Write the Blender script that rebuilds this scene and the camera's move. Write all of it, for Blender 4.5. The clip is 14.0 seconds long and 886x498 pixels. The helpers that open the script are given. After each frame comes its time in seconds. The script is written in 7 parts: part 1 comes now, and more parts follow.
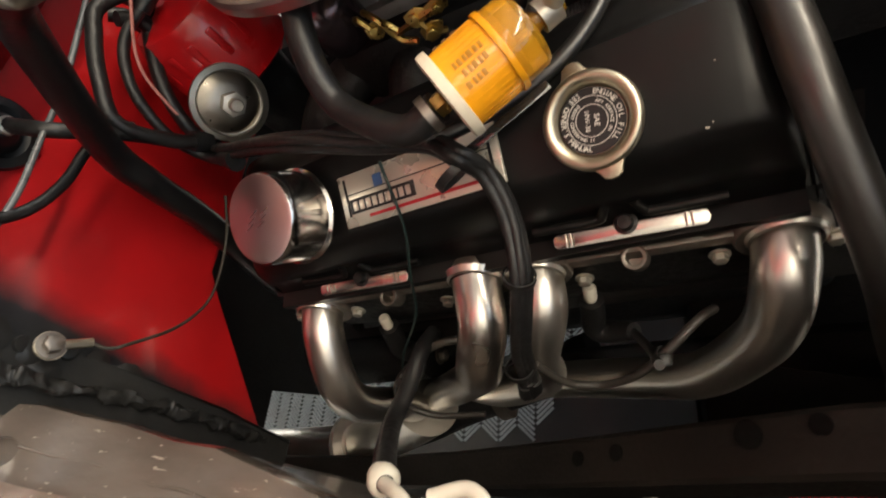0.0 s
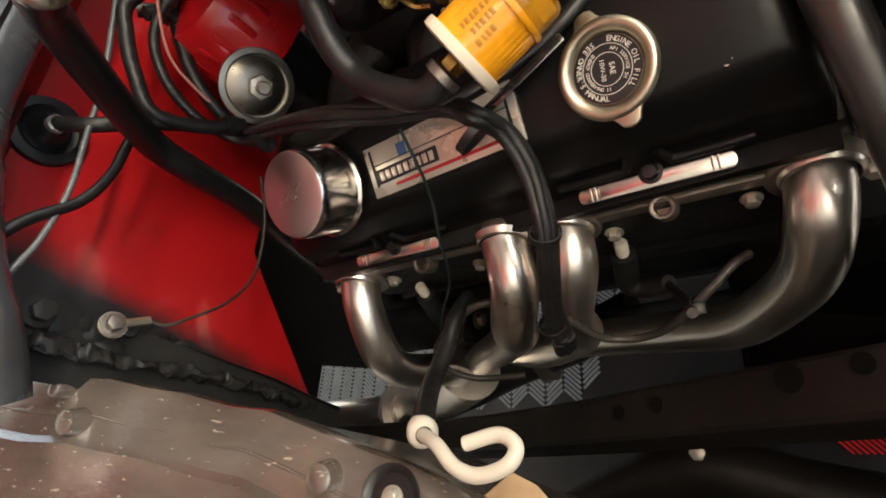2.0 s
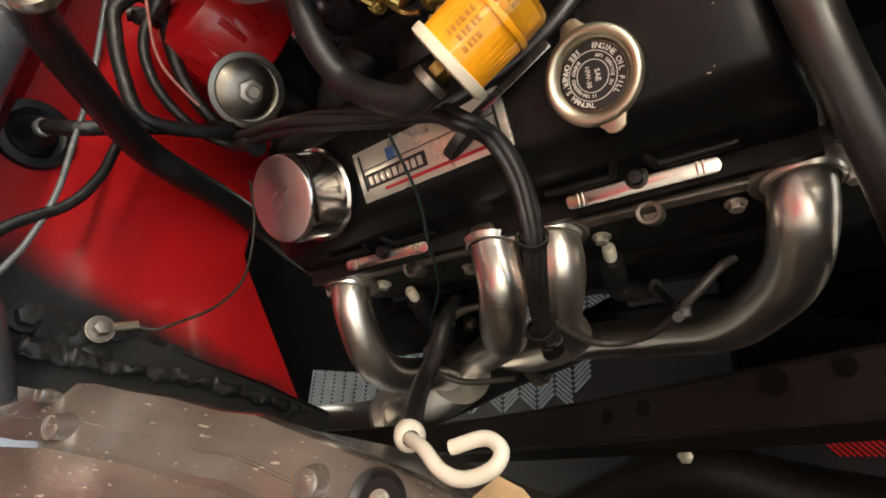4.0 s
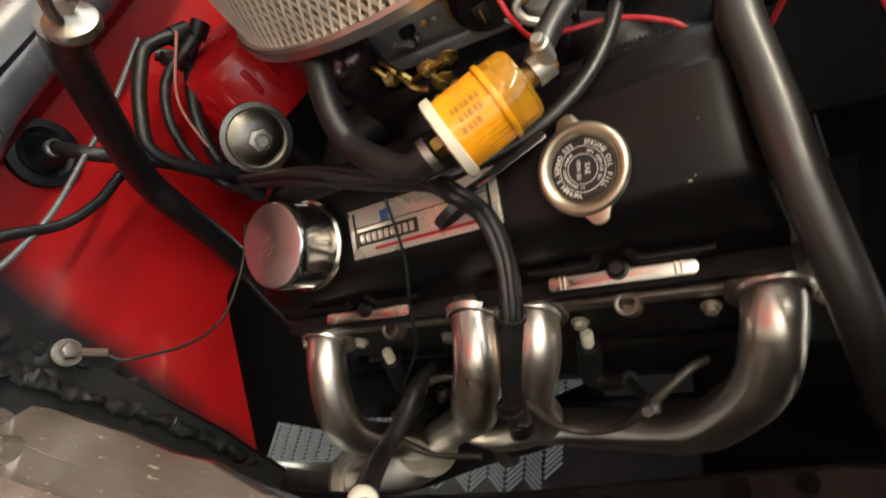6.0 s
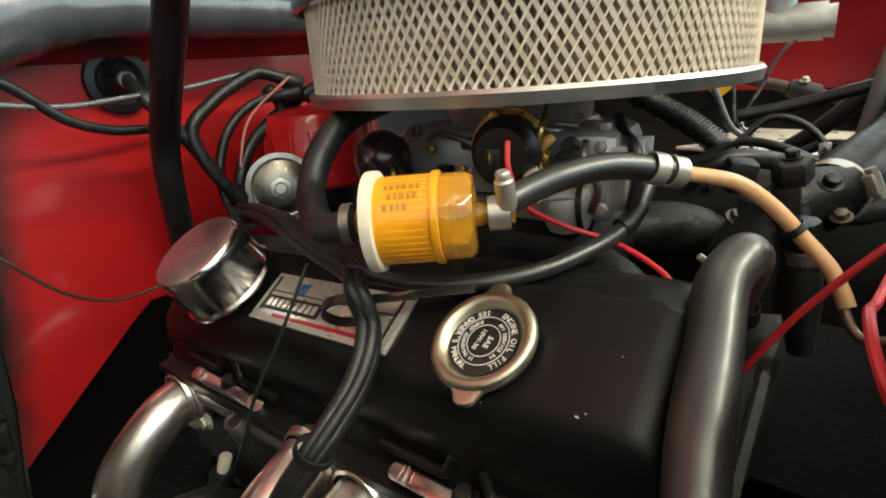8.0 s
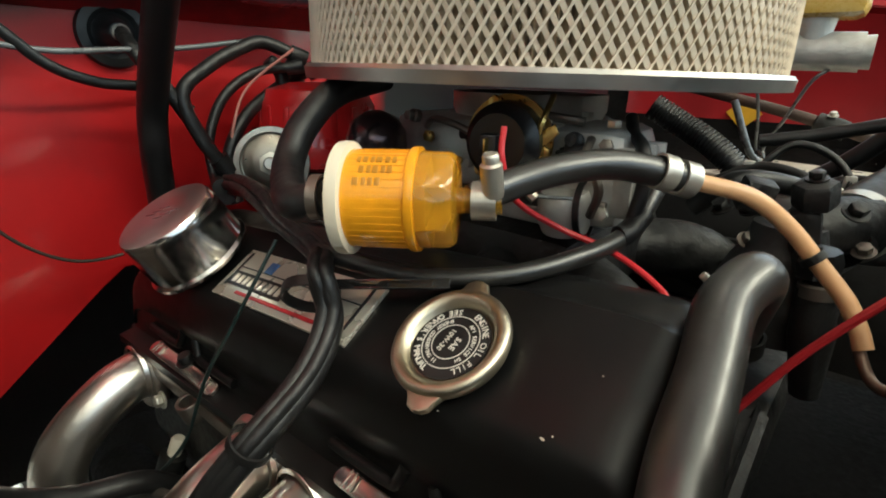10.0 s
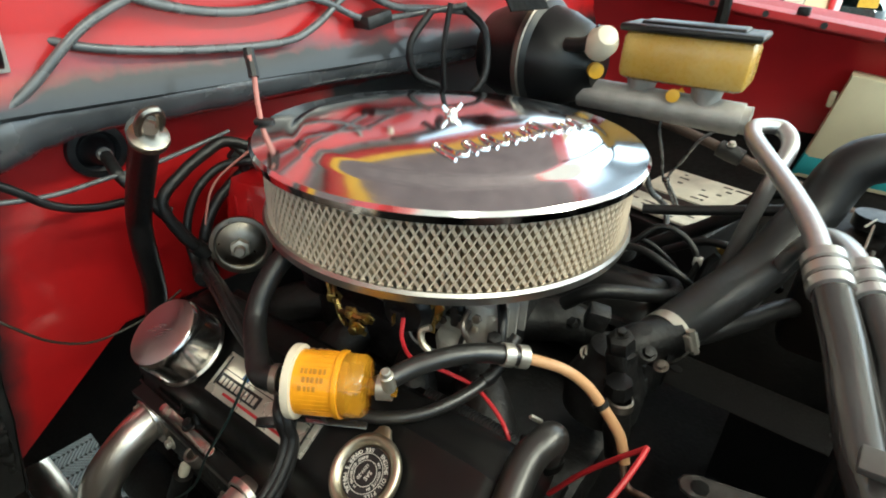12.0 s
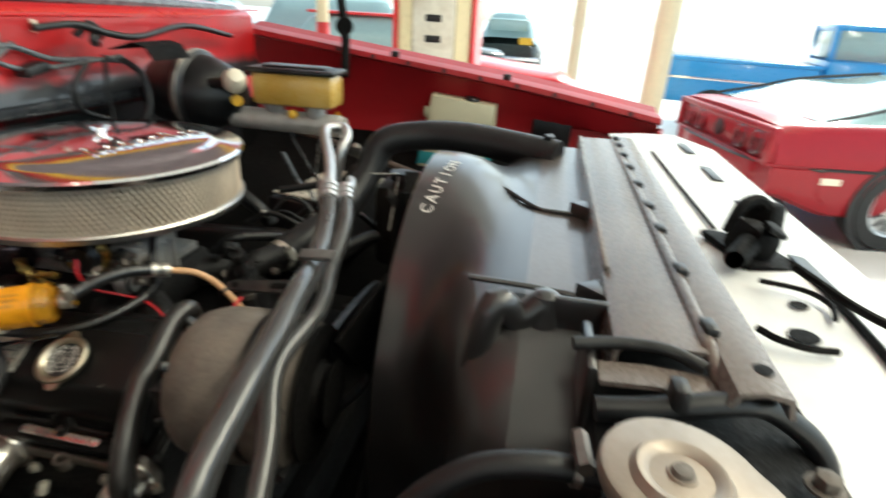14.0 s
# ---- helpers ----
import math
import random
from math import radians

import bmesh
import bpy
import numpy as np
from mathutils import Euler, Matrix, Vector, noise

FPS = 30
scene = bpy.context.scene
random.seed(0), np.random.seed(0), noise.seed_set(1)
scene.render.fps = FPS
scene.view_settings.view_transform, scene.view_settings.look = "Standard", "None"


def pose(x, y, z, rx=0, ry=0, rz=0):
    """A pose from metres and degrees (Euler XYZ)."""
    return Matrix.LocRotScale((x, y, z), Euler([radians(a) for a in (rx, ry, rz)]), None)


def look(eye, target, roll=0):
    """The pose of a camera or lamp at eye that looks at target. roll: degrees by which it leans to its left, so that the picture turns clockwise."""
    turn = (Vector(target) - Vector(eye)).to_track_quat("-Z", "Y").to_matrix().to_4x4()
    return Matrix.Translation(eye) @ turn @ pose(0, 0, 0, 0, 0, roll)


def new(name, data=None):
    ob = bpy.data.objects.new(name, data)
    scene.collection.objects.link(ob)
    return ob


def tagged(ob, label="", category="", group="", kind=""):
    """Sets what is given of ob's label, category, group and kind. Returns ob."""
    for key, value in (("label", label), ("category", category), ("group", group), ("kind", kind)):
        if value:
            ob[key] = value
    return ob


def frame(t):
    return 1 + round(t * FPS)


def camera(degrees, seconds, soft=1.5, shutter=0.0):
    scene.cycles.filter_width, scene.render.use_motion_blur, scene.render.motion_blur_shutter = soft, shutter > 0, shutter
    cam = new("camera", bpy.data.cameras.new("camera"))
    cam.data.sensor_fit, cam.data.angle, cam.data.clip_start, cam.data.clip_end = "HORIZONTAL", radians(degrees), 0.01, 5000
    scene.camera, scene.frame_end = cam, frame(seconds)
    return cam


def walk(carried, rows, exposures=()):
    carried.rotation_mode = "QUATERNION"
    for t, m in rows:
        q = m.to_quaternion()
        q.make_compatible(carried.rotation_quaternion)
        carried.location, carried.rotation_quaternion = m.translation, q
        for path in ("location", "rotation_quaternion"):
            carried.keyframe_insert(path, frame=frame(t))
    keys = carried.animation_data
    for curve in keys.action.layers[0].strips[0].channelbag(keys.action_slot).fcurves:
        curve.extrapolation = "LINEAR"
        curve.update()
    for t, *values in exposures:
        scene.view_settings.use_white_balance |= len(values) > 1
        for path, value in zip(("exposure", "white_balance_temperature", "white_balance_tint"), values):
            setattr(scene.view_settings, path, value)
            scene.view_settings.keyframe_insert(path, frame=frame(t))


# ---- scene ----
cam = camera(79.69, 14.0, soft=1.8, shutter=0.5)
# seconds, eye, turn
PATH = [
    (0, 0.1517, -0.4216, 1.3039, 30.37, 29.25, 5.02),
    (0.5, 0.1611, -0.4307, 1.2967, 28.77, 33.56, 4.99),
    (1, 0.1650, -0.4298, 1.3004, 28.20, 34.97, 4.50),
    (1.5, 0.1635, -0.4323, 1.2984, 27.51, 35.11, 4.11),
    (2, 0.1625, -0.4326, 1.3012, 27.11, 34.88, 3.83),
    (2.5, 0.1591, -0.4353, 1.2990, 26.59, 34.14, 3.32),
    (3, 0.1636, -0.4302, 1.2992, 26.79, 34.23, 3.20),
    (5.5, 0.1689, -0.4378, 1.3035, 31.44, 33.46, 6.43),
    (6, 0.1741, -0.4344, 1.3038, 37.78, 29.47, 9.99),
    (6.5, 0.1756, -0.4354, 1.2967, 46.54, 24.06, 16.01),
    (7, 0.1996, -0.4221, 1.2644, 56.54, 17.38, 23.78),
    (7.5, 0.2241, -0.4072, 1.2325, 65.21, 10.09, 30.73),
    (7.7, 0.2330, -0.4069, 1.2133, 69.48, 6.05, 35.79),
    (9.8, 0.2259, -0.3690, 1.1788, 71.94, -2.44, 38.97),
    (10, 0.2292, -0.3764, 1.1826, 71.63, -1.60, 40.32),
    (10.5, 0.2517, -0.3606, 1.2668, 67.19, -1.38, 39.93),
    (11, 0.2776, -0.3728, 1.3417, 62.52, -1.01, 40.47),
    (11.5, 0.2901, -0.3783, 1.3761, 61.65, -1.31, 40.07),
    (12, 0.2881, -0.3867, 1.3941, 61.21, -2.23, 37.82),
    (12.5, 0.3377, -0.4496, 1.4364, 62.49, -2.30, 34.99),
    (13, 0.4507, -0.5495, 1.4561, 64.81, -2.00, 30.63),
    (13.5, 0.5652, -0.6144, 1.4757, 66.29, -1.49, 24.31),
    (14, 0.5822, -0.6089, 1.4401, 66.11, -3.27, 11.24),
]
EXPOSURES = [(0.0, 1.6, 6650, 6), (3.0, 1.68, 6650, 6), (5.5, 1.72, 6650, 6), (6.5, 1.78, 6450, -2), (7.0, 1.82, 6250, -8), (7.5, 1.82, 6250, -5), (10.0, 1.6, 6050, -6), (10.5, 1.68, 5950, -8), (11.5, 1.6, 5850, -8), (13.0, 1.54, 5900, -9), (13.5, 1.48, 5950, -8), (14.0, 1.15, 6080, -4)]
walk(cam, [(t, pose(*rest)) for t, *rest in PATH], EXPOSURES)

# ---- world and light ----
world = bpy.data.worlds.new("world")
scene.world = world
world.use_nodes = True
wn = world.node_tree.nodes
sky = wn.new("ShaderNodeTexSky")
sky.sky_type, sky.sun_disc = "NISHITA", False
sky.sun_elevation, sky.sun_rotation = radians(48), radians(35)
sky.dust_density = 1.5
haze = wn.new("ShaderNodeHueSaturation")          # a hazy, pale sky
haze.inputs["Saturation"].default_value = 0.45
world.node_tree.links.new(sky.outputs[0], haze.inputs["Color"])
world.node_tree.links.new(haze.outputs[0], wn["Background"].inputs[0])
wn["Background"].inputs[1].default_value = 0.15


def lamp(name, kind, energy, m, color=(1, 1, 1), **settings):
    data = bpy.data.lights.new(name, kind)
    data.energy, data.color = energy, color
    if kind == "SUN":
        data.angle = settings["angle"]
    else:
        data.shape, data.size, data.size_y = "RECTANGLE", settings["size"], settings["size_y"]
    ob = new(name, data)
    ob.matrix_world = m
    return ob


# hazy daylight that falls into the open side of the hall
lamp("sun", "SUN", 3.4, look((6, 9, 11), (0, 0, 0)), (1.0, 0.95, 0.88), angle=radians(12))
# unseen warm area lamps, added before the open bonnet to brighten the bay
for x, y, watts in ((2.7, -0.7, 38), (2.7, 1.7, 38), (1.3, -1.9, 6)):
    lamp("bay_fill_lamp", "AREA", watts, pose(x, y, 3.9), (1.0, 0.86, 0.70), size=0.3, size_y=2.4)

# ---- shape helpers ----
ORIGIN = {}


def sample(points, n=8):
    """A smooth line through the points (Catmull-Rom)."""
    p = [Vector(q) for q in points]
    if len(p) == 2:
        return [p[0].lerp(p[1], k / n) for k in range(n + 1)]
    p = [2 * p[0] - p[1], *p, 2 * p[-1] - p[-2]]
    out = []
    for i in range(1, len(p) - 2):
        a, b, c, d = p[i - 1:i + 3]
        for k in range(n):
            t = k / n
            out.append(0.5 * (2 * b + (c - a) * t + (2 * a - 5 * b + 4 * c - d) * t * t + (3 * b - a - 3 * c + d) * t ** 3))
    return out + [p[-2]]


def sweep(points, r, seg=12, n=8, radii=None, caps=True, bm=None):
    """A tube of radius r along a smooth line; radii: a factor at each step of the line."""
    bm = bm or bmesh.new()
    line = sample(points, n)
    side, rings = None, []
    for i, q in enumerate(line):
        d = (line[min(i + 1, len(line) - 1)] - line[max(i - 1, 0)]).normalized()
        if side is None:
            side = d.orthogonal().normalized()
        side = (side - d * side.dot(d)).normalized()
        up = d.cross(side)
        rr = r * (radii(i / (len(line) - 1)) if radii else 1)
        rings.append([bm.verts.new(q + rr * (math.cos(a) * side + math.sin(a) * up)) for a in (2 * math.pi * k / seg for k in range(seg))])
    for a, b in zip(rings, rings[1:]):
        for k in range(seg):
            bm.faces.new((a[k], a[(k + 1) % seg], b[(k + 1) % seg], b[k]))
    if caps:
        bm.faces.new(rings[0][::-1])
        bm.faces.new(rings[-1])
    return bm


def facing(origin, axis, hint=(1, 0, 0)):
    """A pose at origin whose z points along axis and whose x leans to hint."""
    z = Vector(axis).normalized()
    x = Vector(hint)
    x = (x - z * x.dot(z)).normalized()
    y = z.cross(x)
    m = Matrix((x, y, z)).transposed().to_4x4()
    m.translation = origin
    return m


def turned(profile, m=Matrix(), seg=48, bm=None, close=False):
    """A body of revolution about m's z, from (radius, height) pairs."""
    bm = bm or bmesh.new()
    rings = []
    for r, z in profile:
        if r < 1e-6:
            rings.append([bm.verts.new(m @ Vector((0, 0, z)))])
        else:
            rings.append([bm.verts.new(m @ Vector((r * math.cos(a), r * math.sin(a), z))) for a in (2 * math.pi * k / seg for k in range(seg))])
    pairs = list(zip(rings, rings[1:]))
    if close:
        pairs.append((rings[-1], rings[0]))
    for a, b in pairs:
        for k in range(seg):
            q = [a[k % len(a)], a[(k + 1) % len(a)], b[(k + 1) % len(b)], b[k % len(b)]]
            q = list(dict.fromkeys(q))
            if len(q) > 2:
                bm.faces.new(q)
    return bm


def block(size, m=Matrix(), bevel=0.0, bm=None, steps=2):
    """A box of that size centred at m, with rounded edges."""
    own = bmesh.new()
    bmesh.ops.create_cube(own, size=1)
    for v in own.verts:
        v.co = Vector((v.co.x * size[0], v.co.y * size[1], v.co.z * size[2]))
    if bevel:
        bmesh.ops.bevel(own, geom=own.edges[:], offset=bevel, segments=steps, affect="EDGES", profile=0.5)
    own.transform(m)
    return join(bm, own)


def join(bm, own):
    if bm is None:
        return own
    data = bpy.data.meshes.new("joined")
    own.to_mesh(data)
    own.free()
    bm.from_mesh(data)
    bpy.data.meshes.remove(data)
    return bm


def plate(outline, thick, m=Matrix(), bevel=0.0, bm=None, holes=()):
    """A flat piece of that outline (x, y), thick along z, centred on m's plane."""
    own = bmesh.new()
    low = [own.verts.new((x, y, -thick / 2)) for x, y in outline]
    high = [own.verts.new((x, y, thick / 2)) for x, y in outline]
    n = len(outline)
    own.faces.new(low[::-1])
    own.faces.new(high)
    for k in range(n):
        own.faces.new((low[k], low[(k + 1) % n], high[(k + 1) % n], high[k]))
    bmesh.ops.recalc_face_normals(own, faces=own.faces[:])
    if bevel:
        rim = [e for e in own.edges if abs(e.verts[0].co.z - e.verts[1].co.z) < 1e-6]
        bmesh.ops.bevel(own, geom=rim, offset=bevel, segments=2, affect="EDGES", profile=0.5)
    own.transform(m)
    return join(bm, own)


def prism(section, x0, x1, bm=None, bevel=0.0, steps=2):
    """A (y, z) section drawn out along x."""
    m = Matrix(((0, 0, 1, (x0 + x1) / 2), (1, 0, 0, 0), (0, 1, 0, 0), (0, 0, 0, 1)))
    own = plate(section, abs(x1 - x0), m)
    if bevel:
        bmesh.ops.bevel(own, geom=own.edges[:], offset=bevel, segments=steps, affect="EDGES", profile=0.5)
    return join(bm, own)


def sheet(rows, bm=None, thick=0.0):
    """A skin over rows of points, thickened to a panel."""
    own = bmesh.new()
    grid = [[own.verts.new(p) for p in row] for row in rows]
    for a, b in zip(grid, grid[1:]):
        for k in range(len(a) - 1):
            own.faces.new((a[k], a[k + 1], b[k + 1], b[k]))
    bmesh.ops.recalc_face_normals(own, faces=own.faces[:])
    if thick:
        bmesh.ops.solidify(own, geom=own.faces[:], thickness=thick)
        bmesh.ops.recalc_face_normals(own, faces=own.faces[:])
    return join(bm, own)


def mesh_object(name, bm, material, smooth=40):
    data = bpy.data.meshes.new(name)
    bm.normal_update()
    for f in bm.faces:
        f.smooth = True
    for e in bm.edges:
        e.smooth = len(e.link_faces) == 2 and e.calc_face_angle(0) < radians(smooth)
    bm.to_mesh(data)
    bm.free()
    data.materials.append(material)
    return new(name, data)


def thing(name, at, label, category, group="", kind=""):
    """An Empty at its base, to hold parts."""
    ob = tagged(new(name), label, category, group, kind)
    ob.empty_display_size = 0.02
    ob.location = at
    ORIGIN[ob] = Vector(at)
    return ob


def part(name, bm, material, parent, label="", smooth=40):
    """A mesh in world places, hung under a thing or a part."""
    bm.transform(Matrix.Translation(-ORIGIN[parent]))
    ob = mesh_object(name, bm, material, smooth)
    ob.parent = parent
    ORIGIN[ob] = ORIGIN[parent]
    if label:
        tagged(ob, label)
    return ob


def single(name, bm, material, at, label, category, group="", kind="", smooth=40):
    """A thing of one mesh."""
    bm.transform(Matrix.Translation(-Vector(at)))
    ob = mesh_object(name, bm, material, smooth)
    ob.location = at
    ORIGIN[ob] = Vector(at)
    return tagged(ob, label, category, group, kind)


def hexagon(r):
    return [(r * math.cos(math.pi * k / 3), r * math.sin(math.pi * k / 3)) for k in range(6)]


def bolt(m, r=0.006, washer=True, bm=None):
    """A hexagon head with its washer, along m's z."""
    bm = plate(hexagon(r), r * 1.0, m @ Matrix.Translation((0, 0, r * 0.75)), bevel=r * 0.12, bm=bm)
    if washer:
        turned([(0, 0), (r * 1.45, 0), (r * 1.45, r * 0.22), (r * 0.9, r * 0.25)], m, 20, bm)
    return bm


def worm_clamp(m, r, width=0.011, bm=None, screw=True):
    """A hose clamp round m's z with its screw housing."""
    bm = turned([(r, -width / 2), (r + 0.0012, -width / 2), (r + 0.0012, width / 2), (r, width / 2)], m, 32, bm, close=True)
    if screw:
        block((0.008, 0.015, width * 1.05), m @ Matrix.Translation((r + 0.004, 0, 0)), 0.0015, bm)
        turned([(0, -0.011), (0.0042, -0.011), (0.0042, 0.011), (0, 0.011)], m @ Matrix.Translation((r + 0.0055, 0, 0)) @ pose(0, 0, 0, 90), 6, bm)
    return bm


# ---- materials ----
def material(name, base, rough=0.5, metal=0.0, spread=0.12, scale=30.0, bump=0.15, fine=220.0, dirt=None, dirt_amount=0.5, coat=0.0, transmission=0.0, dirt_scale=9.0, gloss=0.5, coat_rough=0.08, stretch=(1, 1, 1)):
    """A surface with colour varied at two scales, stains, wear in the gloss and fine relief."""
    m = bpy.data.materials.new(name)
    m.use_nodes = True
    t = m.node_tree
    bsdf = t.nodes["Principled BSDF"]
    link = t.links.new
    co = t.nodes.new("ShaderNodeTexCoord")
    mp = t.nodes.new("ShaderNodeMapping")
    mp.inputs["Scale"].default_value = stretch
    link(co.outputs["Object"], mp.inputs[0])

    def cloud(s, detail=4.0):
        n = t.nodes.new("ShaderNodeTexNoise")
        n.inputs["Scale"].default_value, n.inputs["Detail"].default_value = s, detail
        link(mp.outputs[0], n.inputs["Vector"])
        return n.outputs["Fac"]

    def ramp(fac, a, b, lo=0.3, hi=0.7):
        r = t.nodes.new("ShaderNodeMapRange")
        r.inputs["From Min"].default_value, r.inputs["From Max"].default_value = lo, hi
        r.inputs["To Min"].default_value, r.inputs["To Max"].default_value = a, b
        link(fac, r.inputs["Value"])
        return r.outputs[0]

    big, small = cloud(scale), cloud(fine, 6.0)
    hsv = t.nodes.new("ShaderNodeHueSaturation")
    hsv.inputs["Color"].default_value = (*base, 1)
    link(ramp(big, 1 - spread, 1 + spread), hsv.inputs["Value"])
    color = hsv.outputs[0]
    if dirt:
        mix = t.nodes.new("ShaderNodeMixRGB")
        mix.inputs["Color2"].default_value = (*dirt, 1)
        link(ramp(cloud(dirt_scale, 8.0), 0.0, dirt_amount, 0.42, 0.72), mix.inputs["Fac"])
        link(color, mix.inputs["Color1"])
        color = mix.outputs[0]
    link(color, bsdf.inputs["Base Color"])
    link(ramp(small if bump else big, max(rough * 0.85, 0.02), min(rough * 1.2, 1)), bsdf.inputs["Roughness"])
    bsdf.inputs["Metallic"].default_value = metal
    bsdf.inputs["Specular IOR Level"].default_value = gloss
    bsdf.inputs["Coat Weight"].default_value = coat
    bsdf.inputs["Coat Roughness"].default_value = coat_rough
    bsdf.inputs["Transmission Weight"].default_value = transmission
    if bump:
        b = t.nodes.new("ShaderNodeBump")
        b.inputs["Strength"].default_value, b.inputs["Distance"].default_value = bump, 0.002
        link(small, b.inputs["Height"])
        link(b.outputs[0], bsdf.inputs["Normal"])
    return m


RED = material("red_paint", (0.47, 0.007, 0.010), 0.40, spread=0.12, scale=7, bump=0.04, dirt=(0.26, 0.010, 0.011), dirt_amount=0.35, coat=0.42, coat_rough=0.11)
RED_BODY = material("glossy_red_paint", (0.55, 0.008, 0.012), 0.3, spread=0.05, bump=0.0, coat=0.6)
SEALER = material("black_sealer", (0.016, 0.016, 0.016), 0.42, spread=0.3, scale=25, bump=1.0, fine=38, dirt=(0.035, 0.034, 0.031), dirt_amount=0.5, gloss=0.35)
DUSTY_BLACK = material("dusty_black_sheet", (0.005, 0.005, 0.005), 0.75, spread=0.3, scale=18, bump=0.5, fine=90, dirt=(0.012, 0.010, 0.009), dirt_amount=0.6, dirt_scale=14, gloss=0.1)
BROWN = material("dusty_brown_plastic", (0.110, 0.088, 0.074), 0.20, spread=0.25, scale=12, bump=0.2, fine=70, dirt=(0.19, 0.16, 0.138), dirt_amount=0.6, dirt_scale=7, stretch=(1, 3, 3), gloss=1.0, coat=0.7, coat_rough=0.10)
BLACK = material("black_enamel", (0.006, 0.006, 0.0065), 0.36, spread=0.25, scale=14, bump=0.05, dirt=(0.016, 0.015, 0.014), dirt_amount=0.4, dirt_scale=20)
CAST_BLACK = material("black_cast_iron", (0.007, 0.007, 0.0075), 0.5, spread=0.3, scale=30, bump=0.6, fine=160, dirt=(0.022, 0.02, 0.018), dirt_amount=0.5, dirt_scale=16)
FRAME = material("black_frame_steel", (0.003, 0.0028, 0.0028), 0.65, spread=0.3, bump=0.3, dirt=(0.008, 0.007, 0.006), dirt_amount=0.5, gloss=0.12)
RUBBER = material("black_rubber", (0.008, 0.008, 0.0085), 0.42, spread=0.25, scale=40, bump=0.2, fine=140, dirt=(0.024, 0.024, 0.024), dirt_amount=0.4, dirt_scale=25)
LOOM = material("wire_tape", (0.009, 0.009, 0.0095), 0.42, spread=0.3, bump=0.5, fine=120, dirt=(0.028, 0.026, 0.024), dirt_amount=0.35)
GREY_LOOM = material("grey_wire_sleeve", (0.10, 0.105, 0.11), 0.27, spread=0.25, bump=0.0, gloss=0.8)
CHROME = material("chrome", (0.80, 0.80, 0.81), 0.09, 1.0, spread=0.04, scale=6, bump=0.0)
DULL_CHROME = material("worn_chrome", (0.34, 0.31, 0.265), 0.32, 1.0, spread=0.15, bump=0.06, dirt=(0.22, 0.19, 0.15), dirt_amount=0.5)
HEADER = material("stainless_tube", (0.90, 0.86, 0.80), 0.32, 1.0, spread=0.10, scale=9, bump=0.0, dirt=(0.60, 0.51, 0.41), dirt_amount=0.35, dirt_scale=7)
FLANGE = material("heat_stained_steel", (0.28, 0.25, 0.22), 0.42, 0.9, spread=0.25, scale=20, bump=0.15, dirt=(0.14, 0.11, 0.09), dirt_amount=0.5)
ZINC = material("zinc_plate", (0.62, 0.59, 0.52), 0.36, 0.75, spread=0.2, bump=0.15, dirt=(0.36, 0.32, 0.25), dirt_amount=0.5)
BRASS = material("yellow_zinc", (0.62, 0.44, 0.14), 0.3, 1.0, spread=0.25, bump=0.1, dirt=(0.25, 0.18, 0.08), dirt_amount=0.5)
CAPMETAL = material("gold_zinc_plate", (0.58, 0.525, 0.41), 0.37, 1.0, spread=0.12, bump=0.02, dirt=(0.44, 0.37, 0.26), dirt_amount=0.4, dirt_scale=14)
ALU = material("cast_aluminium", (0.52, 0.51, 0.48), 0.40, 0.35, spread=0.18, scale=35, bump=0.4, fine=180, dirt=(0.26, 0.24, 0.21), dirt_amount=0.5, dirt_scale=20)
ALU_PIPE = material("bare_aluminium_pipe", (0.66, 0.66, 0.65), 0.34, 0.9, spread=0.1, bump=0.15, dirt=(0.42, 0.40, 0.38), dirt_amount=0.4)
ALT = material("dusty_alternator_casting", (0.165, 0.142, 0.120), 0.6, 0.25, spread=0.25, scale=30, bump=0.6, fine=150, dirt=(0.08, 0.065, 0.05), dirt_amount=0.5)
AMBER = material("amber_plastic", (0.85, 0.36, 0.014), 0.22, spread=0.15, scale=60, bump=0.05, coat=0.4)
AMBER_CLEAR = material("clear_amber_plastic", (0.92, 0.46, 0.035), 0.10, spread=0.06, bump=0.0, transmission=0.75)
CREAM = material("cream_plastic", (0.78, 0.70, 0.55), 0.35, spread=0.06, bump=0.05)
TAN = material("tan_hose", (0.62, 0.36, 0.18), 0.4, spread=0.12, bump=0.1, dirt=(0.40, 0.22, 0.11), dirt_amount=0.5)
REDWIRE = material("red_wire", (0.52, 0.02, 0.03), 0.4, spread=0.1, bump=0.05)
WHITE = material("white_enamel", (0.72, 0.68, 0.58), 0.35, spread=0.08, bump=0.1, dirt=(0.45, 0.38, 0.28), dirt_amount=0.5)
PAPER = material("tan_filter_paper", (0.62, 0.52, 0.38), 0.9, spread=0.15, bump=0.2, dirt=(0.34, 0.26, 0.17), dirt_amount=0.5)
WIREMESH = material("galvanised_mesh", (0.76, 0.655, 0.53), 0.4, 0.15, spread=0.15, bump=0.0, dirt=(0.56, 0.48, 0.36), dirt_amount=0.4)
SATIN = material("satin_chrome", (0.74, 0.72, 0.70), 0.17, 1.0, spread=0.06, bump=0.03, dirt=(0.58, 0.54, 0.5), dirt_amount=0.25)
GREEN = material("dark_green_wire", (0.010, 0.026, 0.024), 0.4, spread=0.2, bump=0.0)
PINK = material("faded_pink_wire", (0.5, 0.2, 0.17), 0.5, spread=0.15, bump=0.1)
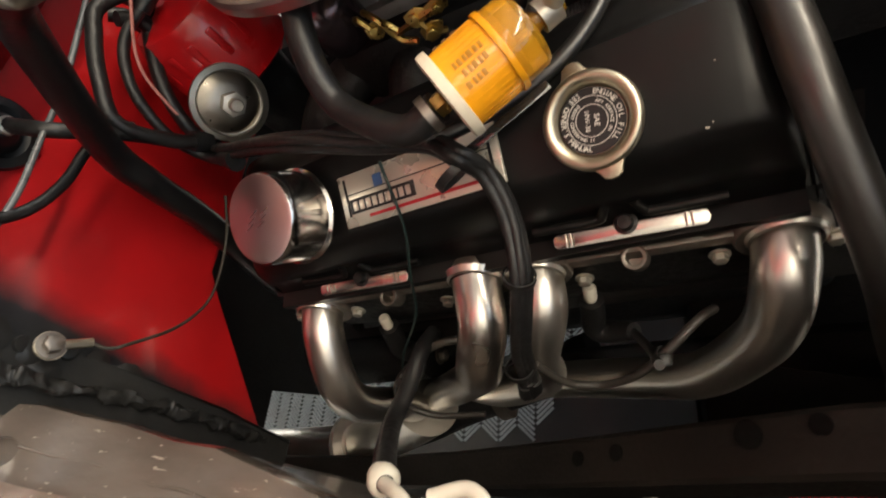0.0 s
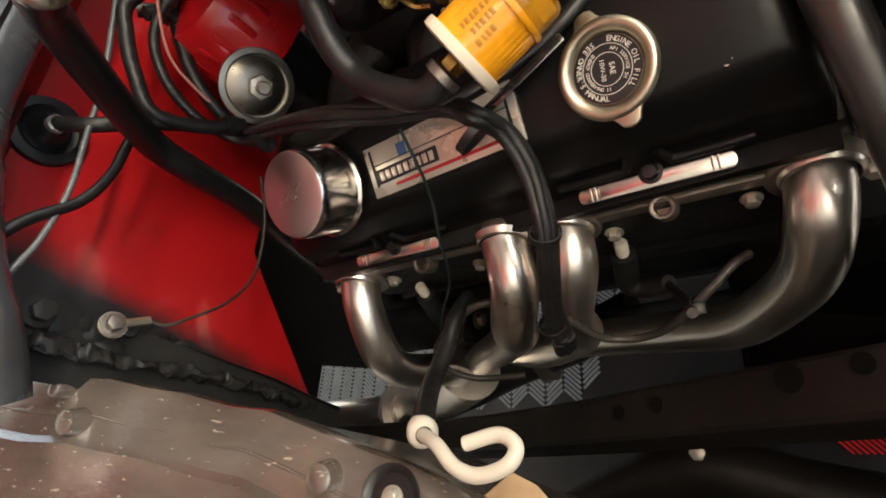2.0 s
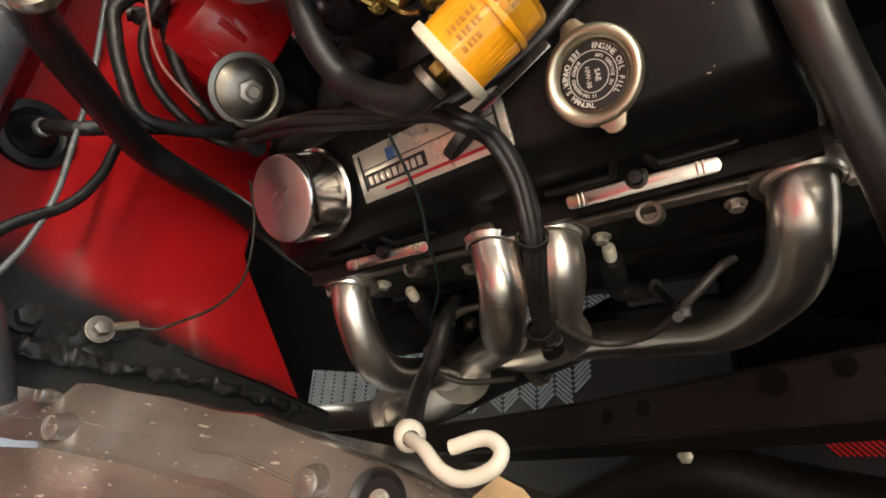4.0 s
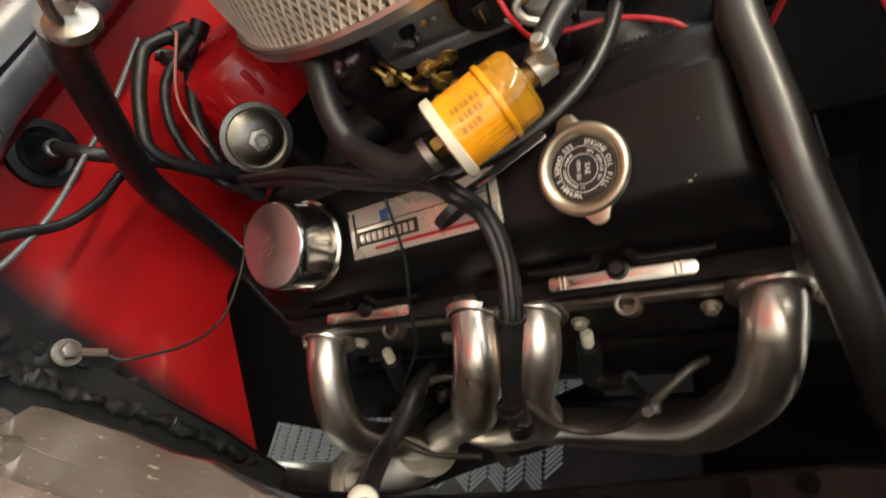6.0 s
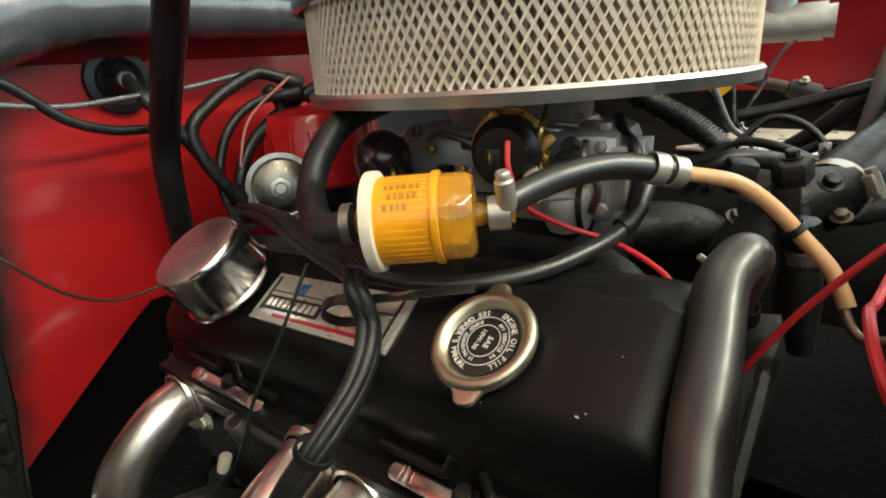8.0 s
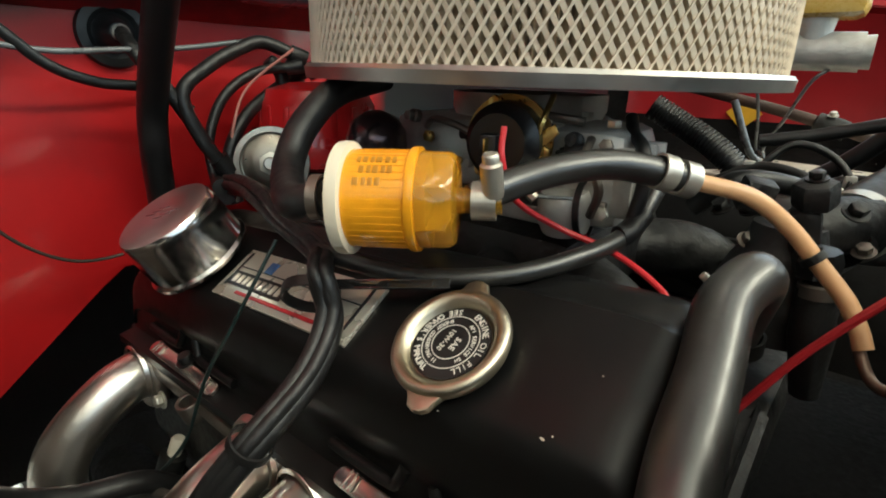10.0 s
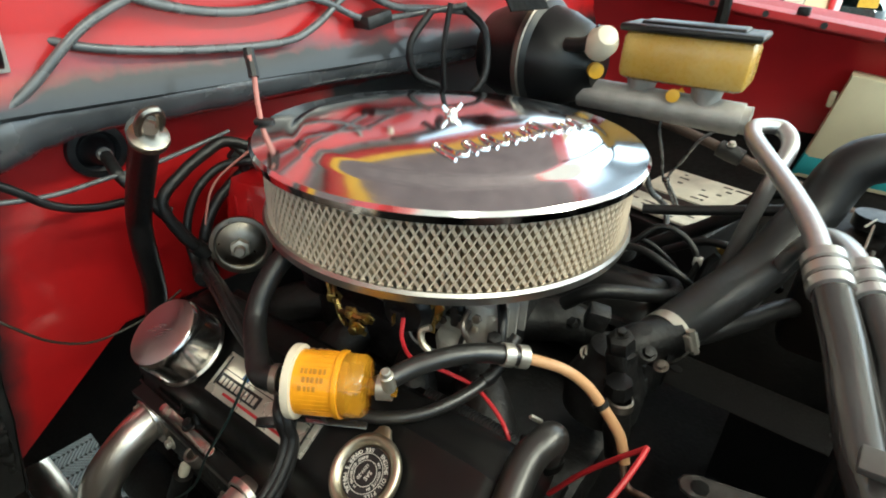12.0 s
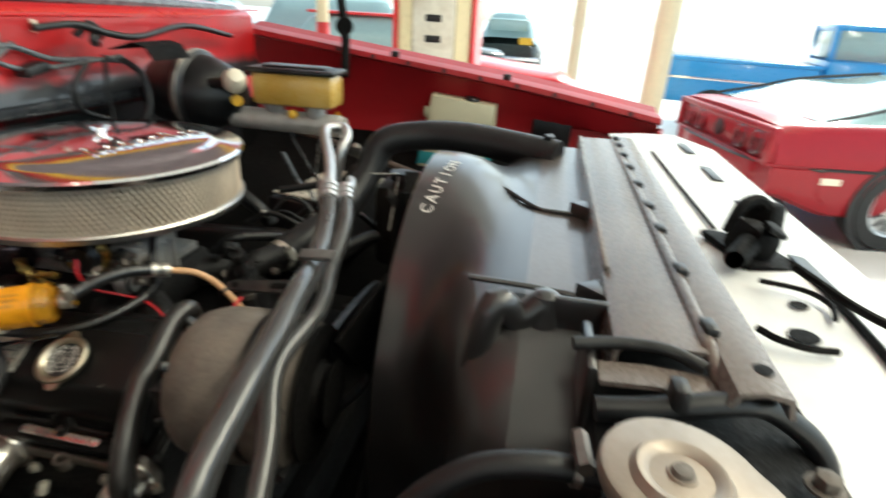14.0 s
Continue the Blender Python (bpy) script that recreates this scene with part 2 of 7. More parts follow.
GLOSS_SEALER = material("glossy_black_sealer", (0.060, 0.063, 0.069), 0.25, spread=0.3, scale=20, bump=0.5, fine=35, dirt=(0.08, 0.08, 0.083), dirt_amount=0.5, dirt_scale=18, gloss=1.0)
PURPLE_CHROME = material("dark_plated_can", (0.10, 0.07, 0.075), 0.22, 0.8, spread=0.15, bump=0.05, dirt=(0.05, 0.035, 0.035), dirt_amount=0.4)
PAD = material("maroon_felt_pad", (0.19, 0.145, 0.145), 0.9, spread=0.2, scale=12, bump=0.6, fine=90)
CHIP = material("chipped_paint", (0.55, 0.50, 0.42), 0.6, spread=0.2, bump=0.2)
GLOSS_RUBBER = material("sleek_black_hose", (0.050, 0.050, 0.050), 0.19, spread=0.2, scale=20, bump=0.015, fine=60, gloss=1.0)
BAR = material("bright_zinc_bar", (0.60, 0.56, 0.51), 0.22, 1.0, spread=0.06, bump=0.0)
DARK_BRAID = material("dark_braided_sleeve", (0.040, 0.036, 0.032), 0.4, spread=0.25, bump=0.2, fine=160)
TIE = material("shiny_black_nylon", (0.022, 0.022, 0.022), 0.16, spread=0.1, bump=0.0, gloss=1.0, coat=1.0)
BRACKET = material("dusty_grey_bracket", (0.016, 0.0155, 0.015), 0.38, 0.3, spread=0.3, scale=60, bump=0.3, dirt=(0.060, 0.052, 0.044), dirt_amount=0.7, dirt_scale=45)


def scuffed(m, color, scale, stretch, low):
    """Adds short pale scuffs, drawn out one way, to a material."""
    t = m.node_tree
    bsdf = t.nodes["Principled BSDF"]
    co = t.nodes.new("ShaderNodeTexCoord")
    mp = t.nodes.new("ShaderNodeMapping")
    mp.inputs["Scale"].default_value = stretch
    mp.inputs["Rotation"].default_value = (0, 0, radians(-14))
    t.links.new(co.outputs["Object"], mp.inputs[0])
    n = t.nodes.new("ShaderNodeTexNoise")
    n.inputs["Scale"].default_value, n.inputs["Detail"].default_value = scale, 3
    t.links.new(mp.outputs[0], n.inputs["Vector"])
    r = t.nodes.new("ShaderNodeMapRange")
    r.inputs["From Min"].default_value, r.inputs["From Max"].default_value = low, low + 0.05
    t.links.new(n.outputs["Fac"], r.inputs["Value"])
    mix = t.nodes.new("ShaderNodeMixRGB")
    t.links.new(bsdf.inputs["Base Color"].links[0].from_socket, mix.inputs["Color1"])
    mix.inputs["Color2"].default_value = (*color, 1)
    t.links.new(r.outputs[0], mix.inputs["Fac"])
    t.links.new(mix.outputs[0], bsdf.inputs["Base Color"])


scuffed(BROWN, (0.36, 0.31, 0.25), 36, (1, 7, 7), 0.665)
COVER_BLACK = material("glossy_black_cover", (0.006, 0.006, 0.0062), 0.36, spread=0.25, scale=10, bump=0.03, fine=60, dirt=(0.012, 0.011, 0.010), dirt_amount=0.4, dirt_scale=12, gloss=0.27)
DUSTY_HOSE = material("dusty_rubber_hose", (0.014, 0.0136, 0.013), 0.36, spread=0.3, scale=20, bump=0.16, fine=90, dirt=(0.036, 0.034, 0.032), dirt_amount=0.5, dirt_scale=15, gloss=0.9, coat=0.25, coat_rough=0.3)
SATIN_PAN = material("brushed_pan", (0.55, 0.53, 0.50), 0.34, 1.0, spread=0.08, bump=0.03)
# Pink of the red firewall's reflection is mixed into this chrome colour.
TINTED_TOP = material("pink_tinted_chrome_top", (0.64, 0.47, 0.47), 0.40, 1.0, spread=0.04, bump=0.0)
RAIL = material("dusty_rail_steel", (0.012, 0.0095, 0.008), 0.5, spread=0.3, scale=12, bump=0.3, dirt=(0.019, 0.015, 0.012), dirt_amount=0.5, gloss=0.2)
YELLOW = material("yellow_plastic", (0.75, 0.42, 0.03), 0.4, bump=0.05)
WING_RED = material("dull_red_wing_paint", (0.40, 0.008, 0.014), 0.45, spread=0.12, scale=5, bump=0.05, dirt=(0.22, 0.010, 0.013), dirt_amount=0.5, dirt_scale=6)

# ---- the truck's body round the engine ----
def with_black_areas(name, mask):
    """The red paint with black over it, sealer in part, where mask(nodes, links, coordinates) says so."""
    m = RED.copy()
    m.name = name
    t = m.node_tree
    bsdf = t.nodes["Principled BSDF"]
    geo = t.nodes.new("ShaderNodeTexCoord")
    sep = t.nodes.new("ShaderNodeSeparateXYZ")
    t.links.new(geo.outputs["Object"], sep.inputs[0])
    noise_node = t.nodes.new("ShaderNodeTexNoise")
    noise_node.inputs["Scale"].default_value, noise_node.inputs["Detail"].default_value = 34, 6
    t.links.new(geo.outputs["Object"], noise_node.inputs["Vector"])

    def calc(op, a, b):
        n = t.nodes.new("ShaderNodeMath")
        n.operation = op
        for k, v in enumerate((a, b)):
            if isinstance(v, (int, float)):
                n.inputs[k].default_value = v
            else:
                t.links.new(v, n.inputs[k])
        return n.outputs[0]

    fac = mask(calc, sep.outputs)
    fac = calc("ADD", fac, calc("MULTIPLY", calc("SUBTRACT", noise_node.outputs["Fac"], 0.5), 0.022))
    r = t.nodes.new("ShaderNodeMapRange")
    r.inputs["From Min"].default_value, r.inputs["From Max"].default_value = -0.013, 0.013
    t.links.new(fac, r.inputs["Value"])
    mix = t.nodes.new("ShaderNodeMixRGB")
    was = bsdf.inputs["Base Color"].links[0].from_socket
    t.links.new(was, mix.inputs["Color1"])
    mix.inputs["Color2"].default_value = (0.014, 0.015, 0.017, 1)
    t.links.new(r.outputs[0], mix.inputs["Fac"])
    t.links.new(mix.outputs[0], bsdf.inputs["Base Color"])
    return m


# sealer black where y < edge(z), a slanting edge on the passenger's side, and in the band under the cowl; plain black
# low on the driver's side
def firewall_mask(calc, xyz):
    edge = calc("SUBTRACT", calc("ADD", -0.302, calc("MULTIPLY", calc("SUBTRACT", xyz[2], 1.06), 0.2)), xyz[1])
    edge = calc("MINIMUM", edge, calc("SUBTRACT", 1.262, xyz[2]))
    sag = calc("MULTIPLY", calc("MAXIMUM", calc("SUBTRACT", -0.2, xyz[1]), 0.0), 0.2)
    band = calc("SUBTRACT", 0.036, calc("ABSOLUTE", calc("ADD", calc("SUBTRACT", xyz[2], 1.266), sag), 0.0))
    far = calc("MINIMUM", calc("SUBTRACT", xyz[1], 0.13), calc("SUBTRACT", 1.235, xyz[2]))
    return calc("MAXIMUM", calc("MAXIMUM", edge, band), far)


FIREWALL_PAINT = with_black_areas("red_firewall_paint", firewall_mask)


def firewall_x(y, z):
    """How far forward the firewall stands at a place."""
    x = -0.316 if z > 1.1 else -0.316 - (1.1 - z) * 0.06
    if z > 1.225:
        x += 0.066 * min(1, (z - 1.225) / 0.045)
    x += 0.014 * math.exp(-((z - 1.272) / 0.022) ** 2)
    return x


def firewall():
    levels = [0.80, 0.86, 0.92, 0.98, 1.02, 1.06, 1.1, 1.15, 1.2, 1.225, 1.235, 1.245, 1.255, 1.262, 1.272, 1.282, 1.292, 1.305, 1.33, 1.36, 1.385, 1.405]
    rows = []
    for z in levels:
        row = []
        for k in range(61):
            y = -0.366 + 1.226 * k / 60
            low = min(0.862 + max(0, y + 0.36) * 0.86, 0.995)
            zz = z if z > 1.0 else low + (z - 0.80) / 0.20 * (1.0 - low)
            row.append((firewall_x(y, zz) + 0.002 * noise.noise((y * 9, z * 9, 0)), y, zz))
        rows.append(row)
    return sheet(rows, thick=0.004)


wall = tagged(new("wall_firewall"), "red painted steel firewall with black sealer band", "firewall", kind="structure")
ORIGIN[wall] = Vector((0, 0, 0))
part("firewall_panel", firewall(), FIREWALL_PAINT, wall)
part("sealer_flange", prism([(-0.372, 1.205), (-0.330, 1.195), (-0.326, 1.08), (-0.336, 0.96), (-0.352, 0.87), (-0.372, 0.87)], -0.306, -0.290, bevel=0.004), SEALER, wall)
part("sealer_band", sweep([(-0.268, -0.40, 1.19), (-0.266, -0.30, 1.238), (-0.262, -0.22, 1.262), (-0.260, 0.0, 1.267), (-0.260, 0.3, 1.268), (-0.263, 0.6, 1.268), (-0.266, 0.84, 1.268)], 0.028, 16, 8, radii=lambda u: 1 + 0.07 * math.sin(31 * u) + 0.10 * noise.noise((u * 40, 0, 3)) - 0.15 * u), GLOSS_SEALER, wall, "glossy black rolled sealer band")
SEAM_LINE = [(-0.2794, -0.3498, 1.2095), (-0.2811, -0.3508, 1.1555), (-0.2823, -0.3521, 1.1155), (-0.2865, -0.3490, 1.0608), (-0.2885, -0.3483, 0.9904), (-0.2900, -0.3522, 0.9340), (-0.3050, -0.3570, 0.8800)]
lumps = sweep(SEAM_LINE, 0.0065, 10, 40, radii=lambda u: 0.85 + 0.35 * noise.noise((u * 40, 1, 0)))
for v in lumps.verts:
    v.co += 0.0050 * noise.noise_vector(v.co * 75) + 0.0016 * noise.noise_vector(v.co * 230)
part("sealer_bead", lumps, SEALER, wall, "lumpy black seam sealer")
for k in range(26):
    u = k / 25
    z = 1.17 - 0.26 * u
    p = Vector((-0.2905 if z > 1.1 else -0.2985 - (1.1 - z) * 0.28, -0.336 + 0.012 * math.sin(k * 2.3), z))
    part("sealer_dab", turned([(0, 0.004), (0.006, 0.003), (0.010 + 0.004 * math.sin(k * 1.7), 0)], facing(p, (1, 0.2 * math.sin(k), 0.2 * math.cos(k))), 9), SEALER, wall)
# dark sheet added to fill the shaded gap below and behind the firewall
part("dark_backing", sheet([[(-0.62, -0.5, 0.61), (-0.62, -0.22, 0.61), (-0.62, -0.195, 0.46), (-0.62, 0.9, 0.46)], [(-0.62, -0.5, 1.05), (-0.62, -0.22, 1.05), (-0.62, -0.195, 1.05), (-0.62, 0.9, 1.05)]], thick=0.004), FRAME, wall)

# cowl: lip, rubber seal, louvred top and windscreen foot
cowl = thing("cowl_panel", (-0.3, 0.28, 1.40), "red cowl panel with louvres above the firewall", "cowl", kind="structure")
part("lip", sheet([[(-0.245, y, 1.400), (-0.262, y, 1.417), (-0.30, y, 1.421)] for y in (-0.43, 0.2, 0.86)], thick=0.003), RED_BODY, cowl)
part("seal", sweep([(-0.285, -0.43, 1.428), (-0.285, 0.2, 1.430), (-0.29, 0.84, 1.418)], 0.011, 8), GREY_LOOM, cowl, "grey rubber bonnet seal")
part("top", sheet([[(x, y, 1.418 + 0.10 * (-0.30 - x) + 0.05 * (x < -0.5)) for x in (-0.30, -0.36, -0.42, -0.50, -0.58)] for y in (-0.8, -0.43, 0.2, 0.86, 1.0)], thick=0.003), RED_BODY, cowl)
for k in range(34):
    part("louvre", block((0.06, 0.004, 0.006), Matrix.Translation((-0.43, -0.42 + k * 0.02, 1.434)), 0.001), RED_BODY, cowl)
part("windscreen_trim", sweep([(-0.60, -0.8, 1.50), (-0.60, 0.2, 1.505), (-0.60, 0.95, 1.49)], 0.014, 8), CHROME, cowl, "bright windscreen trim")
for y in (-0.25, 0.5):
    part("wiper_arm", sweep([(-0.50, y, 1.462), (-0.52, y + 0.10, 1.485), (-0.585, y + 0.32, 1.53)], 0.007, 6), RUBBER, cowl, "black wiper arm")
part("windscreen", sheet([[(-0.60, y, 1.49), (-0.95, y, 1.95)] for y in (-0.78, 0.2, 0.95)], thick=0.005), BLACK, cowl, "dark windscreen glass")

# far wing with its inner panel
wing = thing("driver_side_wing", (0.3, 0.93, 1.0), "red front wing with drilled inner lip", "wing")
def lip_z(x):
    return 1.335 - 0.118 * (x - 0.07) - 0.055 * max(0, x - 0.45) ** 1.5
xs = [-0.30 + 1.18 * k / 24 for k in range(25)]
part("lip", sheet([[(x, 0.865, lip_z(x) - 0.012), (x, 0.868, lip_z(x)), (x, 0.905, lip_z(x) + 0.004), (x, 0.955, lip_z(x) + 0.002)] for x in xs], thick=0.003), WING_RED, wing)
part("inner_panel", sheet([[(x, 0.868, lip_z(x) - 0.012), (x, 0.90, lip_z(x) - 0.02), (x, 0.935, lip_z(x) - 0.08), (x, 0.957, 1.165), (x, 0.956, 1.130), (x, 0.953, 1.102)] for x in xs], thick=0.003), WING_RED, wing)
part("warning_label", plate([(-0.036, 0), (0, -0.034), (0.036, 0), (0, 0.034)], 0.001, facing((-0.037, 0.9445, 1.118), (0, -1, 0.1), (1, 0, 0)), 0.0), YELLOW, wing, "yellow diamond sticker")
# Added panel that keeps the gap between wing and firewall dark.
part("gap_panel", block((0.34, 0.006, 0.75), Matrix.Translation((-0.30, 0.970, 0.79)), 0.002), DUSTY_BLACK, wing, "dusty black panel added to close a gap")
part("wheel_house", sheet([[(x, 0.955, 1.104), (x, 0.944, 1.060), (x, 0.90, 1.030), (x, 0.78, 1.01), (x, 0.66, 0.98), (x, 0.56, 0.86), (x, 0.50, 0.45)] for x in xs], thick=0.004), DUSTY_BLACK, wing, "dusty black inner wheel house")
part("outer_skin", sheet([[(x, 0.955, lip_z(x) + 0.002), (x, 1.00, lip_z(x) + 0.012), (x, 1.06, lip_z(x) - 0.03), (x, 1.08, 0.95), (x, 1.05, 0.35)] for x in xs], thick=0.003), WING_RED, wing)
part("nose", sheet([[(0.88, 0.865, 1.19), (0.90, 0.93, 1.19), (0.885, 1.04, 1.17)], [(0.885, 0.865, 1.0), (0.905, 0.93, 1.0), (0.89, 1.06, 1.0)]], thick=0.003), WING_RED, wing)
for k in range(9):
    x = 0.0 + 0.10 * k
    part("lip_hole", turned([(0, 0), (0.006, 0), (0.006, 0.0015), (0, 0.0015)], facing((x, 0.8665, lip_z(x) - 0.008), (0, -1, 0.1)), 12), BLACK, wing, "punched round hole")
for x in (0.16, 0.47):
    part("rubber_bumper", block((0.022, 0.014, 0.016), Matrix.Translation((x, 0.878, lip_z(x) + 0.008)), 0.003), RUBBER, wing, "black rubber bonnet bumper")
part("panel_opening", block((0.11, 0.012, 0.085), Matrix.Translation((0.605, 0.948, 1.145)), 0.004), BLACK, wing, "dark square opening")

# near wing and its inner well
near_wing = thing("passenger_side_wing", (0.2, -0.85, 1.0), "red front wing above a dusty inner well", "wing")
part("outer_skin", sheet([[(x, -0.83, lip_z(x) - 0.03), (x, -0.86, lip_z(x)), (x, -0.95, lip_z(x) + 0.01), (x, -1.05, lip_z(x) - 0.04), (x, -1.08, 0.7), (x, -1.06, 0.35)] for x in xs], thick=0.003), RED_BODY, near_wing)
part("inner_well", sheet([[(x, -0.83, lip_z(x) - 0.03), (x, -0.78, 1.12), (x, -0.66, 0.99), (x, -0.55, 0.90), (x, -0.50, 0.72), (x, -0.49, 0.45)] for x in xs], thick=0.004), DUSTY_BLACK, near_wing, "dusty black inner wheel well")

# bonnet, raised on its hinges
bonnet = thing("bonnet", (-0.32, 0.05, 1.46), "open red bonnet raised on its hinges", "bonnet")
hx, hz = math.cos(radians(62)), math.sin(radians(62))
def on_hood(s, y, lift=0.0):
    return (-0.33 + s * hx - lift * hz, y, 1.50 + s * hz + lift * hx)
part("skin", sheet([[on_hood(s, y, 0.03 * math.cos(y * 1.9)) for s in (0, 0.3, 0.6, 0.9, 1.15, 1.34)] for y in (-0.9, -0.4, 0.05, 0.5, 1.0)], thick=0.003), RED_BODY, bonnet)
part("inner_frame", sheet([[on_hood(s, y, -0.03) for s in (0.0, 0.03)] for y in (-0.84, 0.05, 0.94)], thick=0.01), RED, bonnet)
part("pad", sheet([[on_hood(s, y, -0.034) for s in (0.06, 0.5, 1.25)] for y in (-0.52, 0.15, 0.84)], thick=0.008), PAD, bonnet, "dark maroon felt pad")
# Unseen strip, added to reflect as a yellow streak in the lid.
part("reflection_strip", sheet([[on_hood(s, y, -0.036) for s in (0.030, 0.058)] for y in (-0.52, 0.15, 0.84)], thick=0.006), YELLOW, bonnet, "yellow strip added to streak the lid reflection")
for y in (-0.80, 0.92):
    part("rib", sheet([[on_hood(s, y, -0.03), on_hood(s, y + 0.08 * (1 if y < 0 else -1), -0.03)] for s in (0.02, 0.5, 1.12)], thick=0.01), RED, bonnet)
for y in (-0.82, 0.86):
    part("hinge_arm", sweep([(0.035, y - 0.04, 1.27), (0.028, y - 0.01, 1.34), (0.022, y, 1.39), (0.0, y + 0.01, 1.50), (-0.06, y + 0.02, 1.68), (-0.15, y + 0.02, 1.82)], 0.012, 8), FRAME, bonnet, "black steel hinge arm")
    part("hinge_joint", turned([(0, -0.012), (0.022, -0.012), (0.024, 0.0), (0.022, 0.012), (0, 0.012)], facing((0.022, y, 1.395), (0.3, -1, 0)), 20), FRAME, bonnet)

# frame rail and the hall's floor below
rail = thing("frame_rail", (0.0, -0.37, 0.72), "black steel chassis frame rail with punched holes", "frame rail")
RAIL_TOP = ((-0.9, 0.62), (-0.3, 0.66), (-0.18, 0.70), (-0.03, 0.772), (0.11, 0.853), (0.20, 0.903), (0.35, 0.93), (1.1, 0.93))
def rail_z(x):
    return next(a[1] + (b[1] - a[1]) * (x - a[0]) / (b[0] - a[0]) for a, b in zip(RAIL_TOP, RAIL_TOP[1:]) if x <= b[0])
part("box_section", sheet([[(x, y, z + d) for y, d in ((-0.337, -0.11), (-0.335, -0.004), (-0.339, 0.0), (-0.374, 0.0), (-0.378, -0.004), (-0.378, -0.11), (-0.337, -0.11))] for x, z in RAIL_TOP]), RAIL, rail)
for x, y, r in ((0.0, -0.354, 0.007), (0.04, -0.352, 0.007), (0.143, -0.348, 0.010), (0.184, -0.346, 0.007)):
    part("rail_hole", turned([(0, 0), (r, 0), (r, 0.001), (0, 0.001)], facing((x, y, rail_z(x) + 0.0008), (-0.5, 0, 0.9)), 16), FRAME, rail, "dark punched hole")
# Tray added so that the gap down to the floor stays dark.
part("dark_under_tray", block((1.0, 0.76, 0.01), Matrix.Translation((0.58, 0.08, 0.50)), 0.0), FRAME, rail, "black tray added to darken the gap below")
far_rail = thing("frame_rail", (0.0, 0.39, 0.72), "black steel chassis frame rail under the steering", "frame rail")
part("box_section", prism([(0.335, 0.69), (0.43, 0.69), (0.43, 0.825), (0.335, 0.825)], -0.9, 1.1, bevel=0.006), FRAME, far_rail)
for x in (0.0, 0.2, 0.42):
    part("rail_hole", turned([(0, 0), (0.009, 0), (0.009, 0.001), (0, 0.001)], Matrix.Translation((x, 0.38, 0.8255)), 16), BLACK, far_rail, "dark punched hole")
cross = thing("cross_member", (0.19, 0.03, 0.58), "black steel front cross member with a bolted cap", "cross member")
part("beam", prism([(-0.34, 0.58), (0.40, 0.58), (0.40, 0.70), (-0.34, 0.70)], 0.10, 0.28, bevel=0.02), FRAME, cross)
for y in (-0.24, 0.24):
    part("mount_bolt", bolt(Matrix.Translation((0.19, y, 0.70)), 0.012), FRAME, cross)

# ---- engine ----
VN = Vector((-0.0634, -0.5289, 0.8463))          # the valve cover's upper face looks this way


def on_cover(x, y, lift=0.0):
    """A place on the upper face of the near valve cover."""
    return Vector((x, y, 1.0505 + 0.075 * x + (y + 0.2145) * 0.625)) + VN * lift


block_thing = thing("engine_block", (0, 0, 0.62), "black painted iron engine block with cylinder heads", "engine")
part("block_casting", prism([(-0.16, 0.62), (0.16, 0.62), (0.20, 0.80), (0.14, 0.93), (-0.14, 0.93), (-0.20, 0.80)], -0.27, 0.24, bevel=0.012), CAST_BLACK, block_thing)
for s in (1, -1):
    part("cylinder_head", prism([(-0.10 * s, 0.93), (-0.210 * s, 0.83), (-0.226 * s, 0.87), (-0.226 * s, 0.955), (-0.224 * s, 0.968), (-0.10 * s, 1.02)][::s], -0.238, 0.205, bevel=0.006), CAST_BLACK, block_thing)
part("oil_pan", prism([(-0.12, 0.5), (0.12, 0.5), (0.15, 0.62), (-0.15, 0.62)], -0.26, 0.2, bevel=0.01), CAST_BLACK, block_thing)
part("timing_cover", turned([(0, 0.24), (0.12, 0.24), (0.12, 0.262), (0.10, 0.268), (0, 0.268)], facing((0, 0.0, 0.78), (1, 0, 0)), 32), CAST_BLACK, block_thing)
part("bell_housing", turned([(0, -0.30), (0.17, -0.30), (0.19, -0.27), (0, -0.27)], facing((0, 0.0, 0.80), (1, 0, 0)), 32), CAST_BLACK, block_thing)
# Motor-shaped filler, added to keep the gap behind the header tubes dark.
starter = thing("motor_filler", (-0.24, -0.205, 0.70), "black motor shape added in the dark gap beside the engine block", "starter motor")
part("body", turned([(0, -0.13), (0.040, -0.13), (0.052, -0.122), (0.052, 0.10), (0.044, 0.112), (0.020, 0.118), (0, 0.118)], facing((-0.24, -0.205, 0.755), (1, 0, 0.03)), 32), FRAME, starter)
part("solenoid", turned([(0, -0.07), (0.026, -0.07), (0.028, -0.064), (0.028, 0.06), (0.018, 0.068), (0, 0.07)], facing((-0.22, -0.245, 0.800), (1, 0, 0.03)), 24), FRAME, starter)
part("terminal", bolt(facing((-0.150, -0.248, 0.802), (1, 0, 0.03)), 0.007), FLANGE, starter)
manifold = thing("intake_manifold", (0, 0, 0.95), "black painted intake manifold with bent runners", "manifold")
part("plenum", block((0.20, 0.17, 0.06), Matrix.Translation((-0.01, 0, 1.055)), 0.015), CAST_BLACK, manifold)
for s in (-1, 1):
    for x in (-0.17, -0.06, 0.05, 0.15):
        part("runner", sweep([(x * 0.5, 0.05 * s, 1.05), (x * 0.8, 0.085 * s, 1.045), (x, 0.115 * s, 1.01), (x * 1.02, 0.14 * s, 0.97)], 0.024, 12), CAST_BLACK, manifold)
part("valley", block((0.42, 0.24, 0.05), Matrix.Translation((0, 0, 0.975)), 0.012), CAST_BLACK, manifold)

